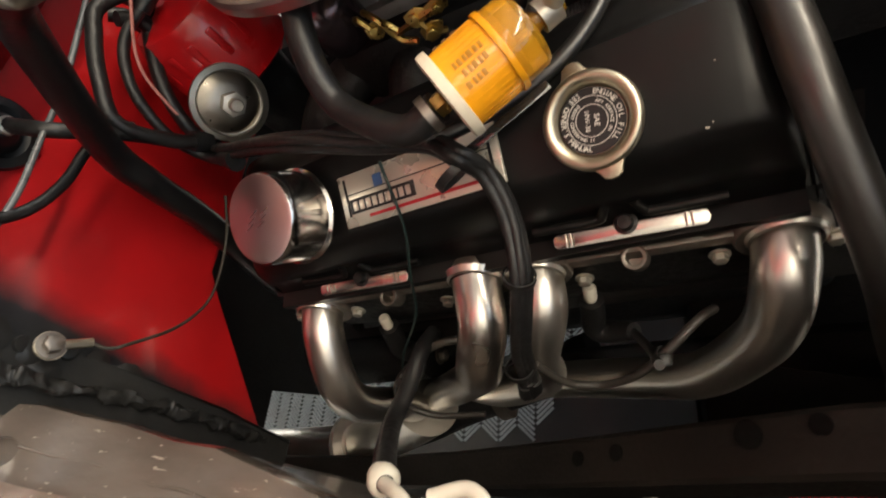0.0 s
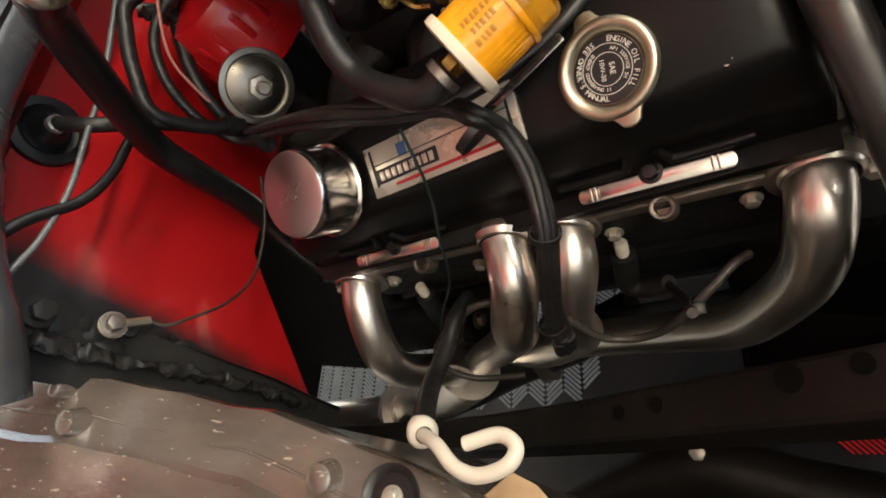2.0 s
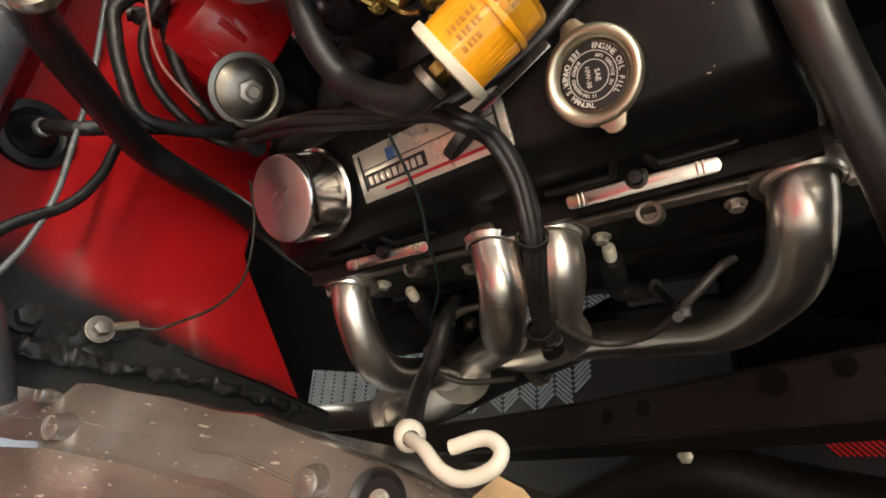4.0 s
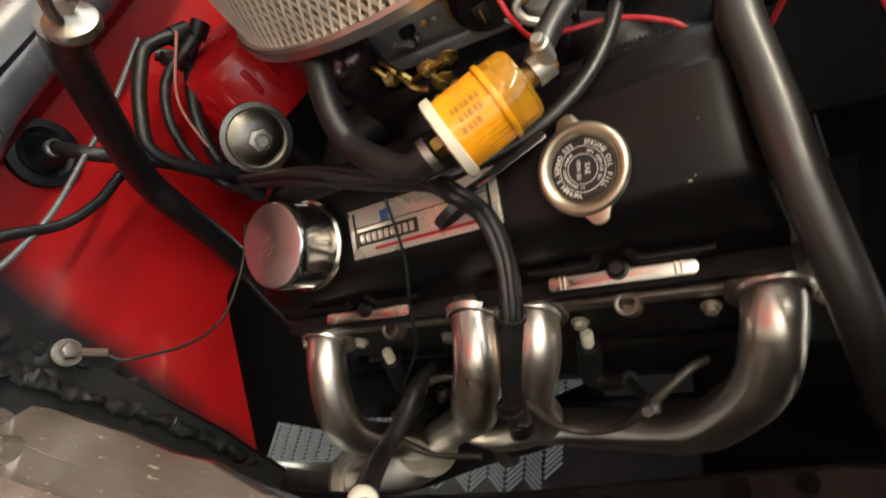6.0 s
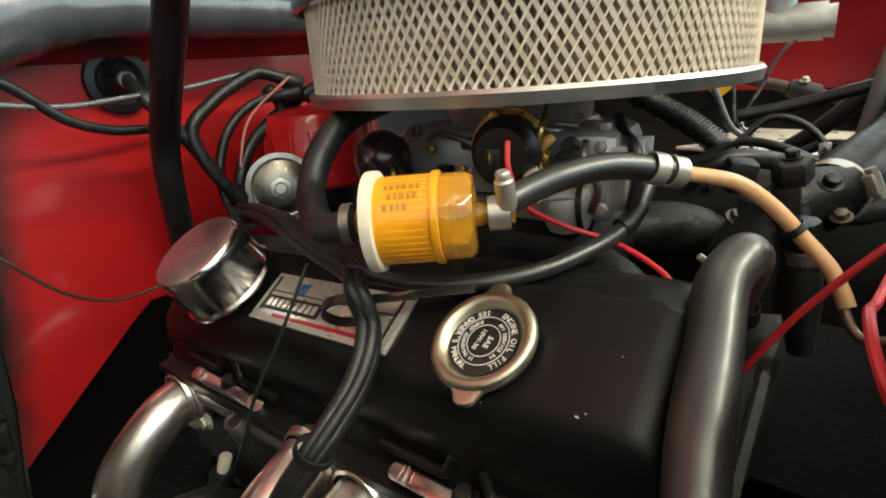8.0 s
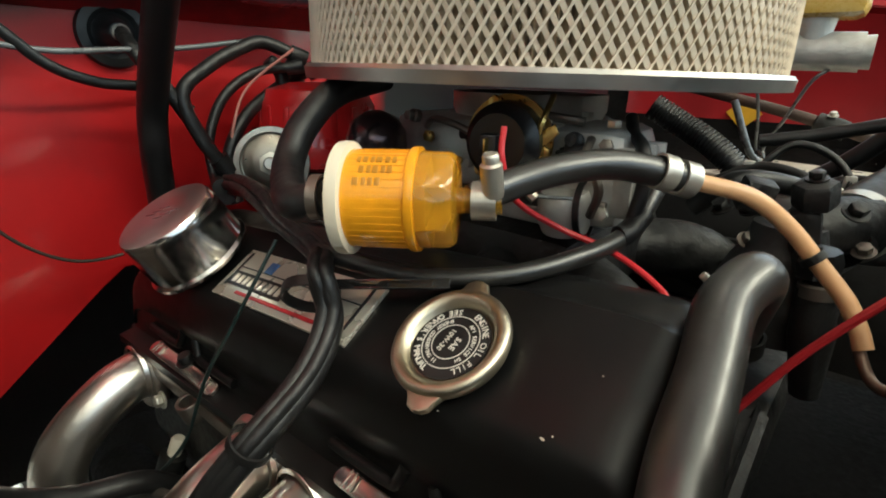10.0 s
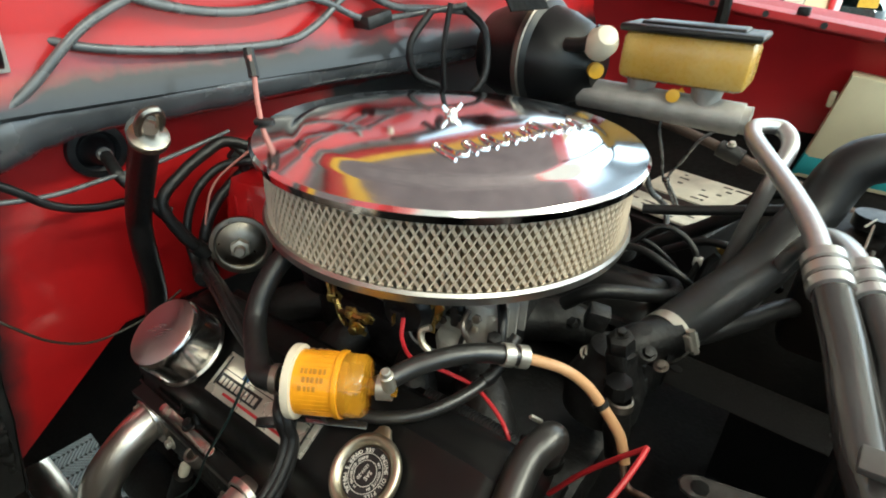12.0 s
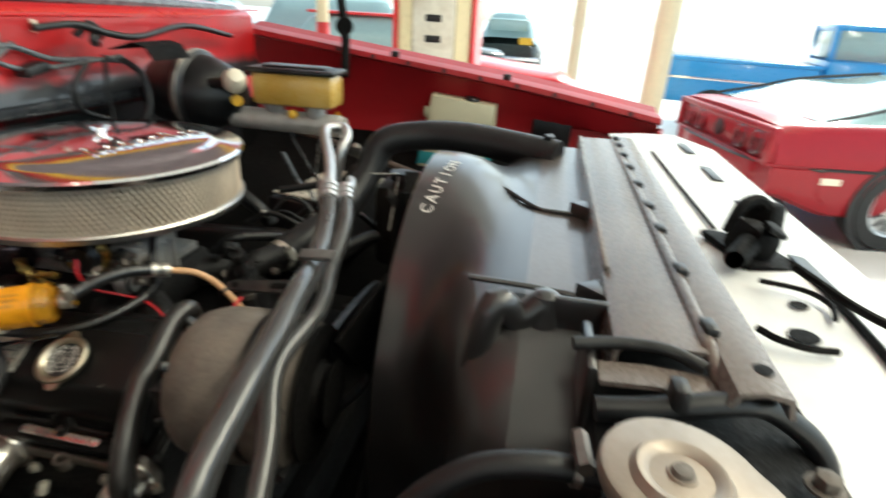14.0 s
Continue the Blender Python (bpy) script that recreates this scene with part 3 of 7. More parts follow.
# near valve cover
cover = thing("valve_cover", (-0.015, -0.19, 0.975), "black painted steel valve cover with plated badge", "valve cover", "valve covers")
def cover_lift(x, z):
    """The engine leans back: the cover's face climbs to the front, its flange less so."""
    k = min(1, max(0, (z - 0.985) / 0.045))
    return (1 - k) * 0.03 * x + k * (0.0065 + 0.075 * x)


def cover_shell(x0, x1, m=Matrix()):
    sec = [(-0.243, 0.968), (-0.243, 0.974), (-0.2300, 0.977), (-0.2285, 0.982), (-0.2280, 0.998), (-0.2297, 1.000), (-0.2300, 1.010), (-0.2292, 1.024), (-0.2280, 1.0320), (-0.2240, 1.0385), (-0.172, 1.0706), (-0.167, 1.0690), (-0.163, 1.0694), (-0.152, 1.0725), (-0.142, 1.0722), (-0.134, 1.067), (-0.120, 1.050), (-0.112, 1.040), (-0.104, 1.040), (-0.100, 1.034)]
    rows = []
    for x, f in ((x0, 0.0), (x0, 0.35), (x0 + 0.004, 0.72), (x0 + 0.010, 0.86), (x0 + 0.017, 0.945), (x0 + 0.026, 0.985), (x0 + 0.04, 1), ((x0 + x1) / 2, 1), (x1 - 0.04, 1), (x1 - 0.026, 0.985), (x1 - 0.017, 0.945), (x1 - 0.010, 0.86), (x1 - 0.004, 0.72), (x1, 0.35), (x1, 0.0)):
        row = []
        for k, (y, z) in enumerate(sec):
            base = 0.974 + (y + 0.243) * 0.36
            zz = base + (z - base) * f if 2 < k < 18 else z
            row.append((x, y, zz + cover_lift(x, zz)))
        rows.append(row)
    bm = sheet(rows)
    bm.transform(m)
    return bm
part("shell", cover_shell(-0.232, 0.198), COVER_BLACK, cover)
def spreader(x0, x1, z):
    """A bright bar that presses on the cover's flange, with stepped ends."""
    length, w = x1 - x0, 0.0054
    ends = [(length / 2 - 0.004 + 0.004 * math.cos(a), w * math.sin(a)) for a in (-1.57, -1.0, -0.5, 0, 0.5, 1.0, 1.57)]
    m = pose((x0 + x1) / 2, -0.2365, z, 28)
    bm = plate(ends + [(-u, -v) for u, v in ends], 0.004, m, 0.0009)
    for d in (-1, 1):
        for k in (0.010, 0.0135):
            block((0.0014, 0.0104, 0.0010), m @ pose(d * (length / 2 - k), 0, 0.0042), 0.0004, bm)
    return bm
for x0, x1, z in ((-0.177, -0.082, 0.975), (0.046, 0.147, 0.984)):
    part("spreader_bar", spreader(x0, x1, z), BAR, cover, "bright spreader bar")
    xm = (x0 + x1) / 2
    part("spreader_bolt", turned([(0, 0.0075), (0.0045, 0.007), (0.0056, 0.005), (0.0056, 0.002), (0.0078, 0.0016), (0.0078, 0)], facing((xm, -0.2325, z + 0.0025), (0, -0.35, 0.93)), 24), BLACK, cover, "black bolt with a round washer")
    for d in (-1, 1):
        part("flange_rib", sweep([(xm + d * 0.009, -0.2285, z + 0.022), (xm + d * 0.013, -0.2300, z + 0.013), (xm + d * 0.018, -0.2305, z + 0.0095), (xm + d * 0.045, -0.2305, z + 0.0092), (xm + d * 0.062, -0.2300, z + 0.0092)], 0.0034, 10), COVER_BLACK, cover)
# badge with plain bars for its maker's words
def badge_piece(u0, u1, v0, v1, lift, thick, mat_, name, parent, label=""):
    m = facing(on_cover(-0.030, -0.2062), VN, (1, 0, 0.075))
    w, h = 0.136, 0.040
    return part(name, block(((u1 - u0) * w, (v1 - v0) * h, thick), m @ Matrix.Translation((((u0 + u1) / 2 - 0.5) * w, ((v0 + v1) / 2 - 0.5) * h, lift)), thick * 0.3), mat_, parent, label)
BADGE = material("satin_badge", (0.72, 0.67, 0.58), 0.28, 0.6, spread=0.05, bump=0.0)
PRINT = material("black_print", (0.015, 0.015, 0.016), 0.4, bump=0.0)
BLUE = material("blue_print", (0.05, 0.12, 0.30), 0.4, bump=0.0)
RED_PRINT = material("red_print", (0.5, 0.02, 0.03), 0.4, bump=0.0)
badge = badge_piece(0, 1, 0, 1, 0.0015, 0.003, BADGE, "badge", cover, "plated rectangular badge with printed bars")
badge_piece(0.06, 0.50, 0.24, 0.52, 0.0036, 0.0008, PRINT, "wordmark_bar", badge)
badge_piece(0.05, 0.95, 0.60, 0.62, 0.0036, 0.0006, PRINT, "border_line", badge)
badge_piece(0.04, 0.055, 0.2, 0.92, 0.0036, 0.0006, PRINT, "border_line", badge)
badge_piece(0.945, 0.96, 0.2, 0.92, 0.0036, 0.0006, PRINT, "border_line", badge)
badge_piece(0.25, 0.31, 0.62, 0.84, 0.0038, 0.0008, BLUE, "blue_square", badge)
badge_piece(0.18, 0.90, 0.11, 0.17, 0.0036, 0.0006, RED_PRINT, "small_print_bar", badge)
for k in range(9):
    u = 0.085 + k * 0.045
    badge_piece(u, u + 0.03, 0.29, 0.46, 0.0042, 0.0006, BADGE, "letter_bar", badge)

# oil filler cap with its printed ring
CAP = Vector((0.098, -0.212, 1.070))
oil_cap = thing("oil_filler_cap", CAP - VN * 0.022, "gold-plated oil filler cap with black printed disc", "oil cap")
cap_m = facing(CAP, VN, (0.013, -0.058, -0.036))
part("neck", turned([(0.018, -0.024), (0.018, -0.006), (0.017, -0.002)], cap_m, 40), CAPMETAL, oil_cap)
prof = [(0, -0.002), (0.0194, -0.002), (0.0201, -0.0012), (0.0209, 0.0006), (0.0229, 0.0031), (0.0251, 0.0039), (0.0271, 0.0033), (0.0283, 0.0016), (0.0285, -0.001), (0.0275, -0.003), (0.02, -0.003), (0, -0.003)]
part("shell", turned(prof, cap_m, 64), CAPMETAL, oil_cap)
for s in (0, 180):
    ear = [(0.026, -0.0095), (0.0300, -0.0068), (0.0335, -0.0052), (0.0352, -0.002), (0.0352, 0.002), (0.0335, 0.0052), (0.0300, 0.0068), (0.026, 0.0095)]
    part("ear", plate(ear, 0.004, cap_m @ pose(0, 0, -0.001, 0, 0, s), 0.0012), CAPMETAL, oil_cap)
disc = part("printed_disc", turned([(0, -0.0012), (0.0191, -0.0012), (0.0191, -0.0008), (0, -0.0006)], cap_m, 48), PRINT, oil_cap, "black disc with white lettering")
LETTERS = material("white_print", (0.75, 0.72, 0.66), 0.5, spread=0.04, bump=0.0)


def lettering(text, size, m):
    """Flat letters as a mesh, on m's plane."""
    curve = bpy.data.curves.new("text", "FONT")
    curve.body, curve.size, curve.align_x, curve.align_y, curve.extrude = text, size, "CENTER", "CENTER", 0.0002
    curve.resolution_u = 2
    ob = bpy.data.objects.new("text", curve)
    data = bpy.data.meshes.new_from_object(ob)
    bm = bmesh.new()
    bm.from_mesh(data)
    bm.transform(m)
    bpy.data.objects.remove(ob)
    bpy.data.meshes.remove(data)
    bpy.data.curves.remove(curve)
    return bm


TXT = cap_m @ pose(0, 0, 0, 0, 0, -52)


def ring_text(text, radius, size, start, step, clockwise=True):
    out = None
    for k, ch in enumerate(text):
        if ch == " ":
            continue
        a = start - k * step if clockwise else start + k * step
        turn = a - 90 if clockwise else a + 90
        out = join(out, lettering(ch, size, TXT @ pose(radius * math.cos(radians(a)), radius * math.sin(radians(a)), -0.0003, 0, 0, turn)))
    return out


# cap_m's x points to the lower ear; letters run round the disc
part("word", ring_text("ENGINE OIL FILL", 0.0163, 0.0043, 205, 8.8), LETTERS, disc)
part("word", ring_text("SEE OWNER'S MANUAL", 0.0163, 0.0043, -121, 8.8, False), LETTERS, disc)
part("word", ring_text("API SERVICE SH", 0.0113, 0.0027, 195, 8.0), LETTERS, disc)
part("word", ring_text("ENERGY CONSERVING II", 0.0113, 0.0027, -108, 7.6, False), LETTERS, disc)
part("word", lettering("SAE", 0.0043, TXT @ pose(0, 0, -0.0003, 0, 0, 35) @ pose(0, 0.0028, 0)), LETTERS, disc)
part("word", lettering("10W-30", 0.0037, TXT @ pose(0, 0, -0.0003, 0, 0, 35) @ pose(0, -0.0026, 0)), LETTERS, disc)
for r in (0.0137, 0.0089):
    part("printed_ring", turned([(r, -0.0005), (r + 0.00035, -0.0005), (r + 0.00035, -0.0002), (r, -0.0002)], cap_m, 48, close=True), LETTERS, disc)

# chips in the cover's paint
random.seed(4)
for x, y, w, h in ((0.154, -0.2255, 0.0024, 0.0009), (0.157, -0.2235, 0.0009, 0.0007), (0.108, -0.231, 0.0008, 0.0006), (0.163, -0.198, 0.0008, 0.0005)):
    outline = [(w * (0.7 + 0.5 * random.random()) * math.cos(a) / 2, h * (0.7 + 0.6 * random.random()) * math.sin(a) / 2) for a in (math.tau * k / 9 for k in range(9))]
    part("paint_chip", plate(outline, 0.0004, facing(on_cover(x, y, 0.0004), VN, (1, 0, 0))), CHIP, cover, "pale fleck of chipped paint")

# crankcase breather
BR = on_cover(-0.142, -0.205, 0.003)
br_m = facing(BR, VN, (1, 0, 0))
breather = thing("crankcase_breather", BR, "chrome push-in crankcase breather with embossed emblem", "breather")
part("can", turned([(0.0, 0.002), (0.036, 0.002), (0.0382, 0.003), (0.0384, 0.0055), (0.0362, 0.0075), (0.0358, 0.034), (0.0352, 0.038), (0.0345, 0.0410), (0.0330, 0.0430), (0.030, 0.0430)], br_m, 64), SATIN, breather)
part("top", turned([(0.0335, 0.0428), (0.031, 0.0442), (0, 0.0447)], br_m, 64), TINTED_TOP, breather, "brushed top with an embossed emblem")
part("tube", turned([(0.015, -0.015), (0.015, 0.004)], br_m, 24), RUBBER, breather)
for k in range(3):
    for u in (-0.006, 0.006):
        part("emblem_bar", block((0.010, 0.0011, 0.0008), br_m @ pose(u + 0.003 * (k - 1), -0.0045 + 0.0045 * k, 0.0445, 0, 0, 25), 0.0003), SATIN, breather, "thin embossed bar")

# headers: flange, four tubes, collector
headers = thing("exhaust_header", (-0.02, -0.27, 0.80), "stainless tube exhaust header with heat-stained flange", "exhaust header")
flange_bm = block((0.37, 0.009, 0.012), Matrix.Translation((-0.008, -0.2345, 0.950)), 0.003)
part("flange", flange_bm, FLANGE, headers)
for x, z in ((-0.206, 0.950), (-0.029, 0.962), (0.019, 0.960), (0.184, 0.958)):
    part("port_ring", turned([(0.017, -0.006), (0.027, -0.006), (0.0285, -0.004), (0.0285, 0.004), (0.027, 0.006), (0.017, 0.006)], facing((x, -0.2345, z - 0.013), (0, -1, 0)), 40, close=True), FLANGE, headers)
for x in (-0.117, 0.094):
    boss = turned([(0.0, -0.010), (0.0055, -0.010), (0.0058, 0.0015), (0.0064, 0.002), (0.0084, 0.002), (0.0092, 0.001), (0.0092, -0.014)], facing((x, -0.2415, 0.953), (0, -0.35, 0.93)), 28)
    part("boss", boss, FLANGE, headers, "round bolt boss")
for x, z in ((-0.232, 0.938), (-0.168, 0.930), (-0.071, 0.925), (0.052, 0.928), (0.147, 0.934), (0.212, 0.938)):
    part("flange_bolt", bolt(facing((x, -0.240, z + 0.001), (0, -1, 0.1)), 0.0050), ZINC, headers)
TUBES = (
    ((-0.2080, -0.2308, 0.9411), (-0.2041, -0.2655, 0.9316), (-0.2079, -0.3027, 0.8940), (-0.2223, -0.3066, 0.8362), (-0.2238, -0.2879, 0.7475), (-0.2507, -0.2824, 0.6665)),
    ((-0.0294, -0.2393, 0.9573), (-0.0271, -0.2751, 0.9447), (-0.0495, -0.2955, 0.9035), (-0.0771, -0.2854, 0.8455), (-0.1365, -0.2800, 0.7837), (-0.2018, -0.2674, 0.7072), (-0.2523, -0.2716, 0.6551)),
    ((0.0188, -0.2319, 0.9490), (0.0204, -0.2663, 0.9389), (-0.0021, -0.2877, 0.8915), (-0.0273, -0.2796, 0.8040), (-0.1007, -0.2727, 0.7369), (-0.1902, -0.2472, 0.6763), (-0.2601, -0.2471, 0.6361)),
    ((0.1860, -0.2263, 0.9476), (0.1816, -0.2608, 0.9387), (0.1703, -0.2806, 0.8985), (0.1477, -0.2871, 0.8561), (0.1132, -0.2887, 0.8113), (0.0596, -0.2767, 0.7683), (-0.0198, -0.2639, 0.7320), (-0.1200, -0.2541, 0.6969), (-0.2500, -0.2359, 0.6563)),
)
for line in TUBES:
    part("tube", sweep(line, 0.0197, 24, 8), HEADER, headers)
    part("weld", turned([(0.0195, -0.001), (0.0245, -0.001), (0.0225, 0.004), (0.0205, 0.005)], facing((line[0][0], -0.2395, line[0][2]), (0, -1, 0)), 32), HEADER, headers, "raised weld bead")
part("collector", sweep([(-0.22, -0.275, 0.71), (-0.30, -0.292, 0.65), (-0.40, -0.31, 0.60)], 0.040, 24, radii=lambda u: 1.15 - 0.3 * u), HEADER, headers)
part("collector_flange", turned([(0.03, -0.006), (0.052, -0.006), (0.052, 0.006), (0.03, 0.006)], facing((-0.405, -0.312, 0.600), (-0.9, -0.1, -0.35)), 32, close=True), ZINC, headers)
single("exhaust_pipe", sweep([(-0.40, -0.312, 0.606), (-0.50, -0.315, 0.592), (-0.62, -0.315, 0.58), (-0.95, -0.315, 0.56)], 0.032, 24), HEADER, (-0.6, -0.31, 0.36), "dull steel exhaust downpipe", "exhaust pipe")

# Added pipe: its black stands for the shaded lower runs of the tubes.
cross = thing("dark_lower_pipe", (-0.2, -0.25, 0.55), "dark pipe added for the shaded tubes under the headers", "exhaust pipe")
part("pipe", sweep([(-0.02, -0.20, 0.62), (-0.119, -0.227, 0.60), (-0.209, -0.251, 0.595), (-0.307, -0.284, 0.59), (-0.42, -0.312, 0.585)], 0.030, 24), CAST_BLACK, cross)
part("joint_ring", turned([(0.028, -0.007), (0.040, -0.007), (0.040, 0.007), (0.028, 0.007)], facing((-0.165, -0.239, 0.5975), (-0.96, -0.26, -0.03)), 32, close=True), FLANGE, cross)
arm = thing("suspension_arm", (0.1, -0.41, 0.56), "dark brown dusty suspension arm beside the frame rail", "suspension arm")
part("arm", sweep([(-0.16, -0.445, 0.55), (-0.05, -0.405, 0.575), (0.03, -0.385, 0.585), (0.12, -0.405, 0.575), (0.27, -0.425, 0.57)], 0.028, 20, 8, radii=lambda u: 0.8 + 0.5 * math.sin(math.pi * u)), RAIL, arm)
part("arm_bolt", bolt(facing((0.030, -0.372, 0.612), (0, -0.2, 1)), 0.009), ZINC, arm)

# air cleaner
AC_Z, AC_B, AC_R, PAN_R = 1.251, 1.177, 0.1785, 0.1745
cleaner = thing("air_cleaner", (0, 0, AC_B - 0.01), "round chrome air cleaner with wire-mesh filter ring", "air cleaner")
lid_prof = [(AC_R - 0.004, AC_Z - 0.009), (AC_R, AC_Z - 0.008), (AC_R + 0.0008, AC_Z - 0.002), (AC_R - 0.002, AC_Z + 0.001), (AC_R - 0.012, AC_Z + 0.0018), (0.150, AC_Z + 0.004), (0.143, AC_Z + 0.0055), (0.139, AC_Z + 0.0085), (0.132, AC_Z + 0.0105), (0.09, AC_Z + 0.0140), (0.04, AC_Z + 0.0158), (0.012, AC_Z + 0.0162), (0, AC_Z + 0.0162)]
lid = part("lid", turned(lid_prof, Matrix.Translation((0, 0.005, 0)), 128), CHROME, cleaner, "mirror-chrome lid with embossed script")
pan_prof = [(0.06, AC_B - 0.001), (0.12, AC_B - 0.001), (0.150, AC_B + 0.001), (PAN_R - 0.008, AC_B + 0.001), (PAN_R, AC_B), (PAN_R + 0.001, AC_B + 0.007), (PAN_R - 0.001, AC_B + 0.0095), (PAN_R - 0.010, AC_B + 0.007), (0.06, AC_B + 0.004)]
part("base_pan", turned(pan_prof, Matrix.Translation((0, 0.005, 0)), 128), SATIN_PAN, cleaner)
ring = []
pleats = bmesh.new()
NP = 190
low, high = [], []
for k in range(2 * NP):
    a = math.pi * k / NP
    r = 0.1665 if k % 2 else 0.152
    low.append(pleats.verts.new((r * math.cos(a), 0.005 + r * math.sin(a), AC_B + 0.004)))
    high.append(pleats.verts.new((r * math.cos(a), 0.005 + r * math.sin(a), AC_Z - 0.003)))
for k in range(2 * NP):
    j = (k + 1) % (2 * NP)
    pleats.faces.new((low[k], low[j], high[j], high[k]))
element = part("filter_element", pleats, PAPER, cleaner, "tan pleated paper filter", smooth=10)
mesh_bm = bmesh.new()
# expanded metal: flat strands that cross, one family standing proud and narrow, the other broad
NW, SPAN = 148, 5.5
for turn_way, half_w, lean in ((1, 0.0008, 0.0005), (-1, 0.0016, -0.0004)):
    for k in range(NW):
        a0 = 2 * math.pi * k / NW
        last = None
        for i in range(9):
            u = i / 8
            a = a0 + turn_way * SPAN * 2 * math.pi / NW * u
            z = AC_B + 0.004 + (AC_Z - AC_B - 0.008) * u
            r = 0.1690 + 0.0004 * turn_way
            ring = [mesh_bm.verts.new((rr * math.cos(aa), 0.005 + rr * math.sin(aa), z)) for rr, aa in ((r + 0.0005 + lean, a - half_w / r), (r + 0.0005 - lean, a + half_w / r), (r - 0.0005 - lean, a + half_w / r), (r - 0.0005 + lean, a - half_w / r))]
            if last:
                for q in range(4):
                    mesh_bm.faces.new((last[q], last[(q + 1) % 4], ring[(q + 1) % 4], ring[q]))
            last = ring
part("wire_mesh", mesh_bm, WIREMESH, element, "diamond wire mesh", smooth=20)
# wing nut
nut = part("wing_nut", turned([(0, 0), (0.0062, 0), (0.005, 0.006), (0.0026, 0.008), (0, 0.008)], Matrix.Translation((0, 0.005, AC_Z + 0.016)), 20), CHROME, cleaner)
for s in (1, -1):
    part("nut_wing", plate([(0.002, 0.001), (0.009, 0.006), (0.012, 0.011), (0.0095, 0.013), (0.006, 0.010), (0.0015, 0.006)], 0.003, pose(0, 0.005, AC_Z + 0.015, 90, 0, 70 if s > 0 else 250), 0.001), CHROME, nut)
# raised script on the lid, as plain strokes
def lid_top(x, y, lift=0.0006):
    r = math.hypot(x, y - 0.005)
    z = next(b[1] + (a[1] - b[1]) * (r - b[0]) / (a[0] - b[0]) for a, b in zip(lid_prof[8:], lid_prof[9:]) if r >= b[0])
    return Vector((x, y, z + lift))


for k in range(8):
    y0, x0 = -0.082 + 0.0215 * k, 0.070 + 0.0045 * k
    h = 1.5 if k in (0, 5) else 0.9 + 0.15 * (k % 3)
    line = ((x0, y0), (x0 - 0.011 * h, y0 + 0.004), (x0 - 0.020 * h, y0 + 0.010), (x0 - 0.017 * h, y0 + 0.015), (x0 - 0.006, y0 + 0.010), (x0, y0 + 0.013), (x0 - 0.003, y0 + 0.021))
    part("script_stroke", sweep([lid_top(x, y) for x, y in line], 0.0017, 8, 5), CHROME, lid, "embossed stroke")

# ---- fuel system and carburettor ----
carb = thing("carburettor", (0, 0, 1.085), "plated carburettor with black choke housing", "carburettor")
part("base", block((0.17, 0.13, 0.014), Matrix.Translation((-0.005, 0, 1.092)), 0.004), ALU, carb)
part("body", block((0.13, 0.13, 0.05), Matrix.Translation((-0.015, -0.005, 1.128)), 0.008), ALU, carb)
part("air_horn", turned([(0.056, 1.15), (0.060, 1.158), (0.060, 1.170), (0.055, 1.170)], Matrix.Translation((0, 0.0, 0)), 32), ALU, carb)
bowl = part("float_bowl", block((0.050, 0.080, 0.058), pose(0.088, -0.052, 1.126, 0, 0, 8), 0.010), ALU, carb, "silver cast float bowl")
for k in range(4):
    part("bowl_rib", block((0.012, 0.0035, 0.040), pose(0.116, -0.085 + 0.016 * k, 1.126, 0, 0, 8), 0.001), ALU, bowl)
for dx, dy in ((-0.018, -0.036), (0.019, -0.032), (-0.022, 0.02)):
    part("bowl_screw", bolt(pose(0.088 + dx, -0.052 + dy, 1.155), 0.0042, False), ZINC, bowl)
part("bowl_drain", turned([(0.0, -0.006), (0.014, -0.006), (0.016, 0.0), (0.016, 0.016), (0.014, 0.020), (0, 0.020)], facing((0.086, -0.090, 1.100), (0, -0.2, 1)), 28), ALU, bowl)
part("bowl_tie", turned([(0.0165, -0.0018), (0.018, -0.0018), (0.018, 0.0018), (0.0165, 0.0018)], facing((0.098, -0.090, 1.108), (1, 0.15, 0.1)), 24, close=True), RUBBER, bowl, "black cable tie")
random.seed(33)
for k in range(26):
    # screws, plugs and vents over the carburettor's outer faces
    if k % 2:
        p, ax = (random.uniform(-0.06, 0.05), -0.071, random.uniform(1.108, 1.152)), (random.uniform(-0.2, 0.2), -1, random.uniform(0, 0.4))
    else:
        p, ax = (random.uniform(0.065, 0.112), -0.093 + random.uniform(-0.003, 0.003), random.uniform(1.108, 1.150)), (0.15, -1, random.uniform(0, 0.3))
    if k % 3 == 0:
        part("casting_rib", block((random.uniform(0.006, 0.016), random.uniform(0.003, 0.008), random.uniform(0.006, 0.022)), facing(p, ax), 0.0012), (CAST_BLACK, ALU, FLANGE)[k % 4 % 3], carb)
    elif k % 3 == 1:
        part("body_screw", bolt(facing(p, ax), random.uniform(0.003, 0.0046), False), (ZINC, BRASS, FLANGE)[k % 4 % 3], carb)
    else:
        part("vent_plug", turned([(0, 0), (0.005, 0), (0.005, 0.005), (0.0035, 0.006), (0.0035, 0.011), (0, 0.011)], facing(p, ax), 14), (RUBBER, FLANGE, CAST_BLACK)[k % 4 % 3], carb)
for pts in (((0.10, -0.096, 1.150), (0.104, -0.108, 1.142), (0.112, -0.106, 1.125), (0.106, -0.10, 1.108)),
            ((0.03, -0.075, 1.152), (0.045, -0.085, 1.160), (0.07, -0.09, 1.160), (0.09, -0.085, 1.158)),
            ((-0.04, -0.076, 1.145), (-0.02, -0.088, 1.152), (0.01, -0.09, 1.146), (0.03, -0.08, 1.130))):
    part("fuel_passage_tube", sweep(pts, 0.0026, 8), FLANGE, carb)
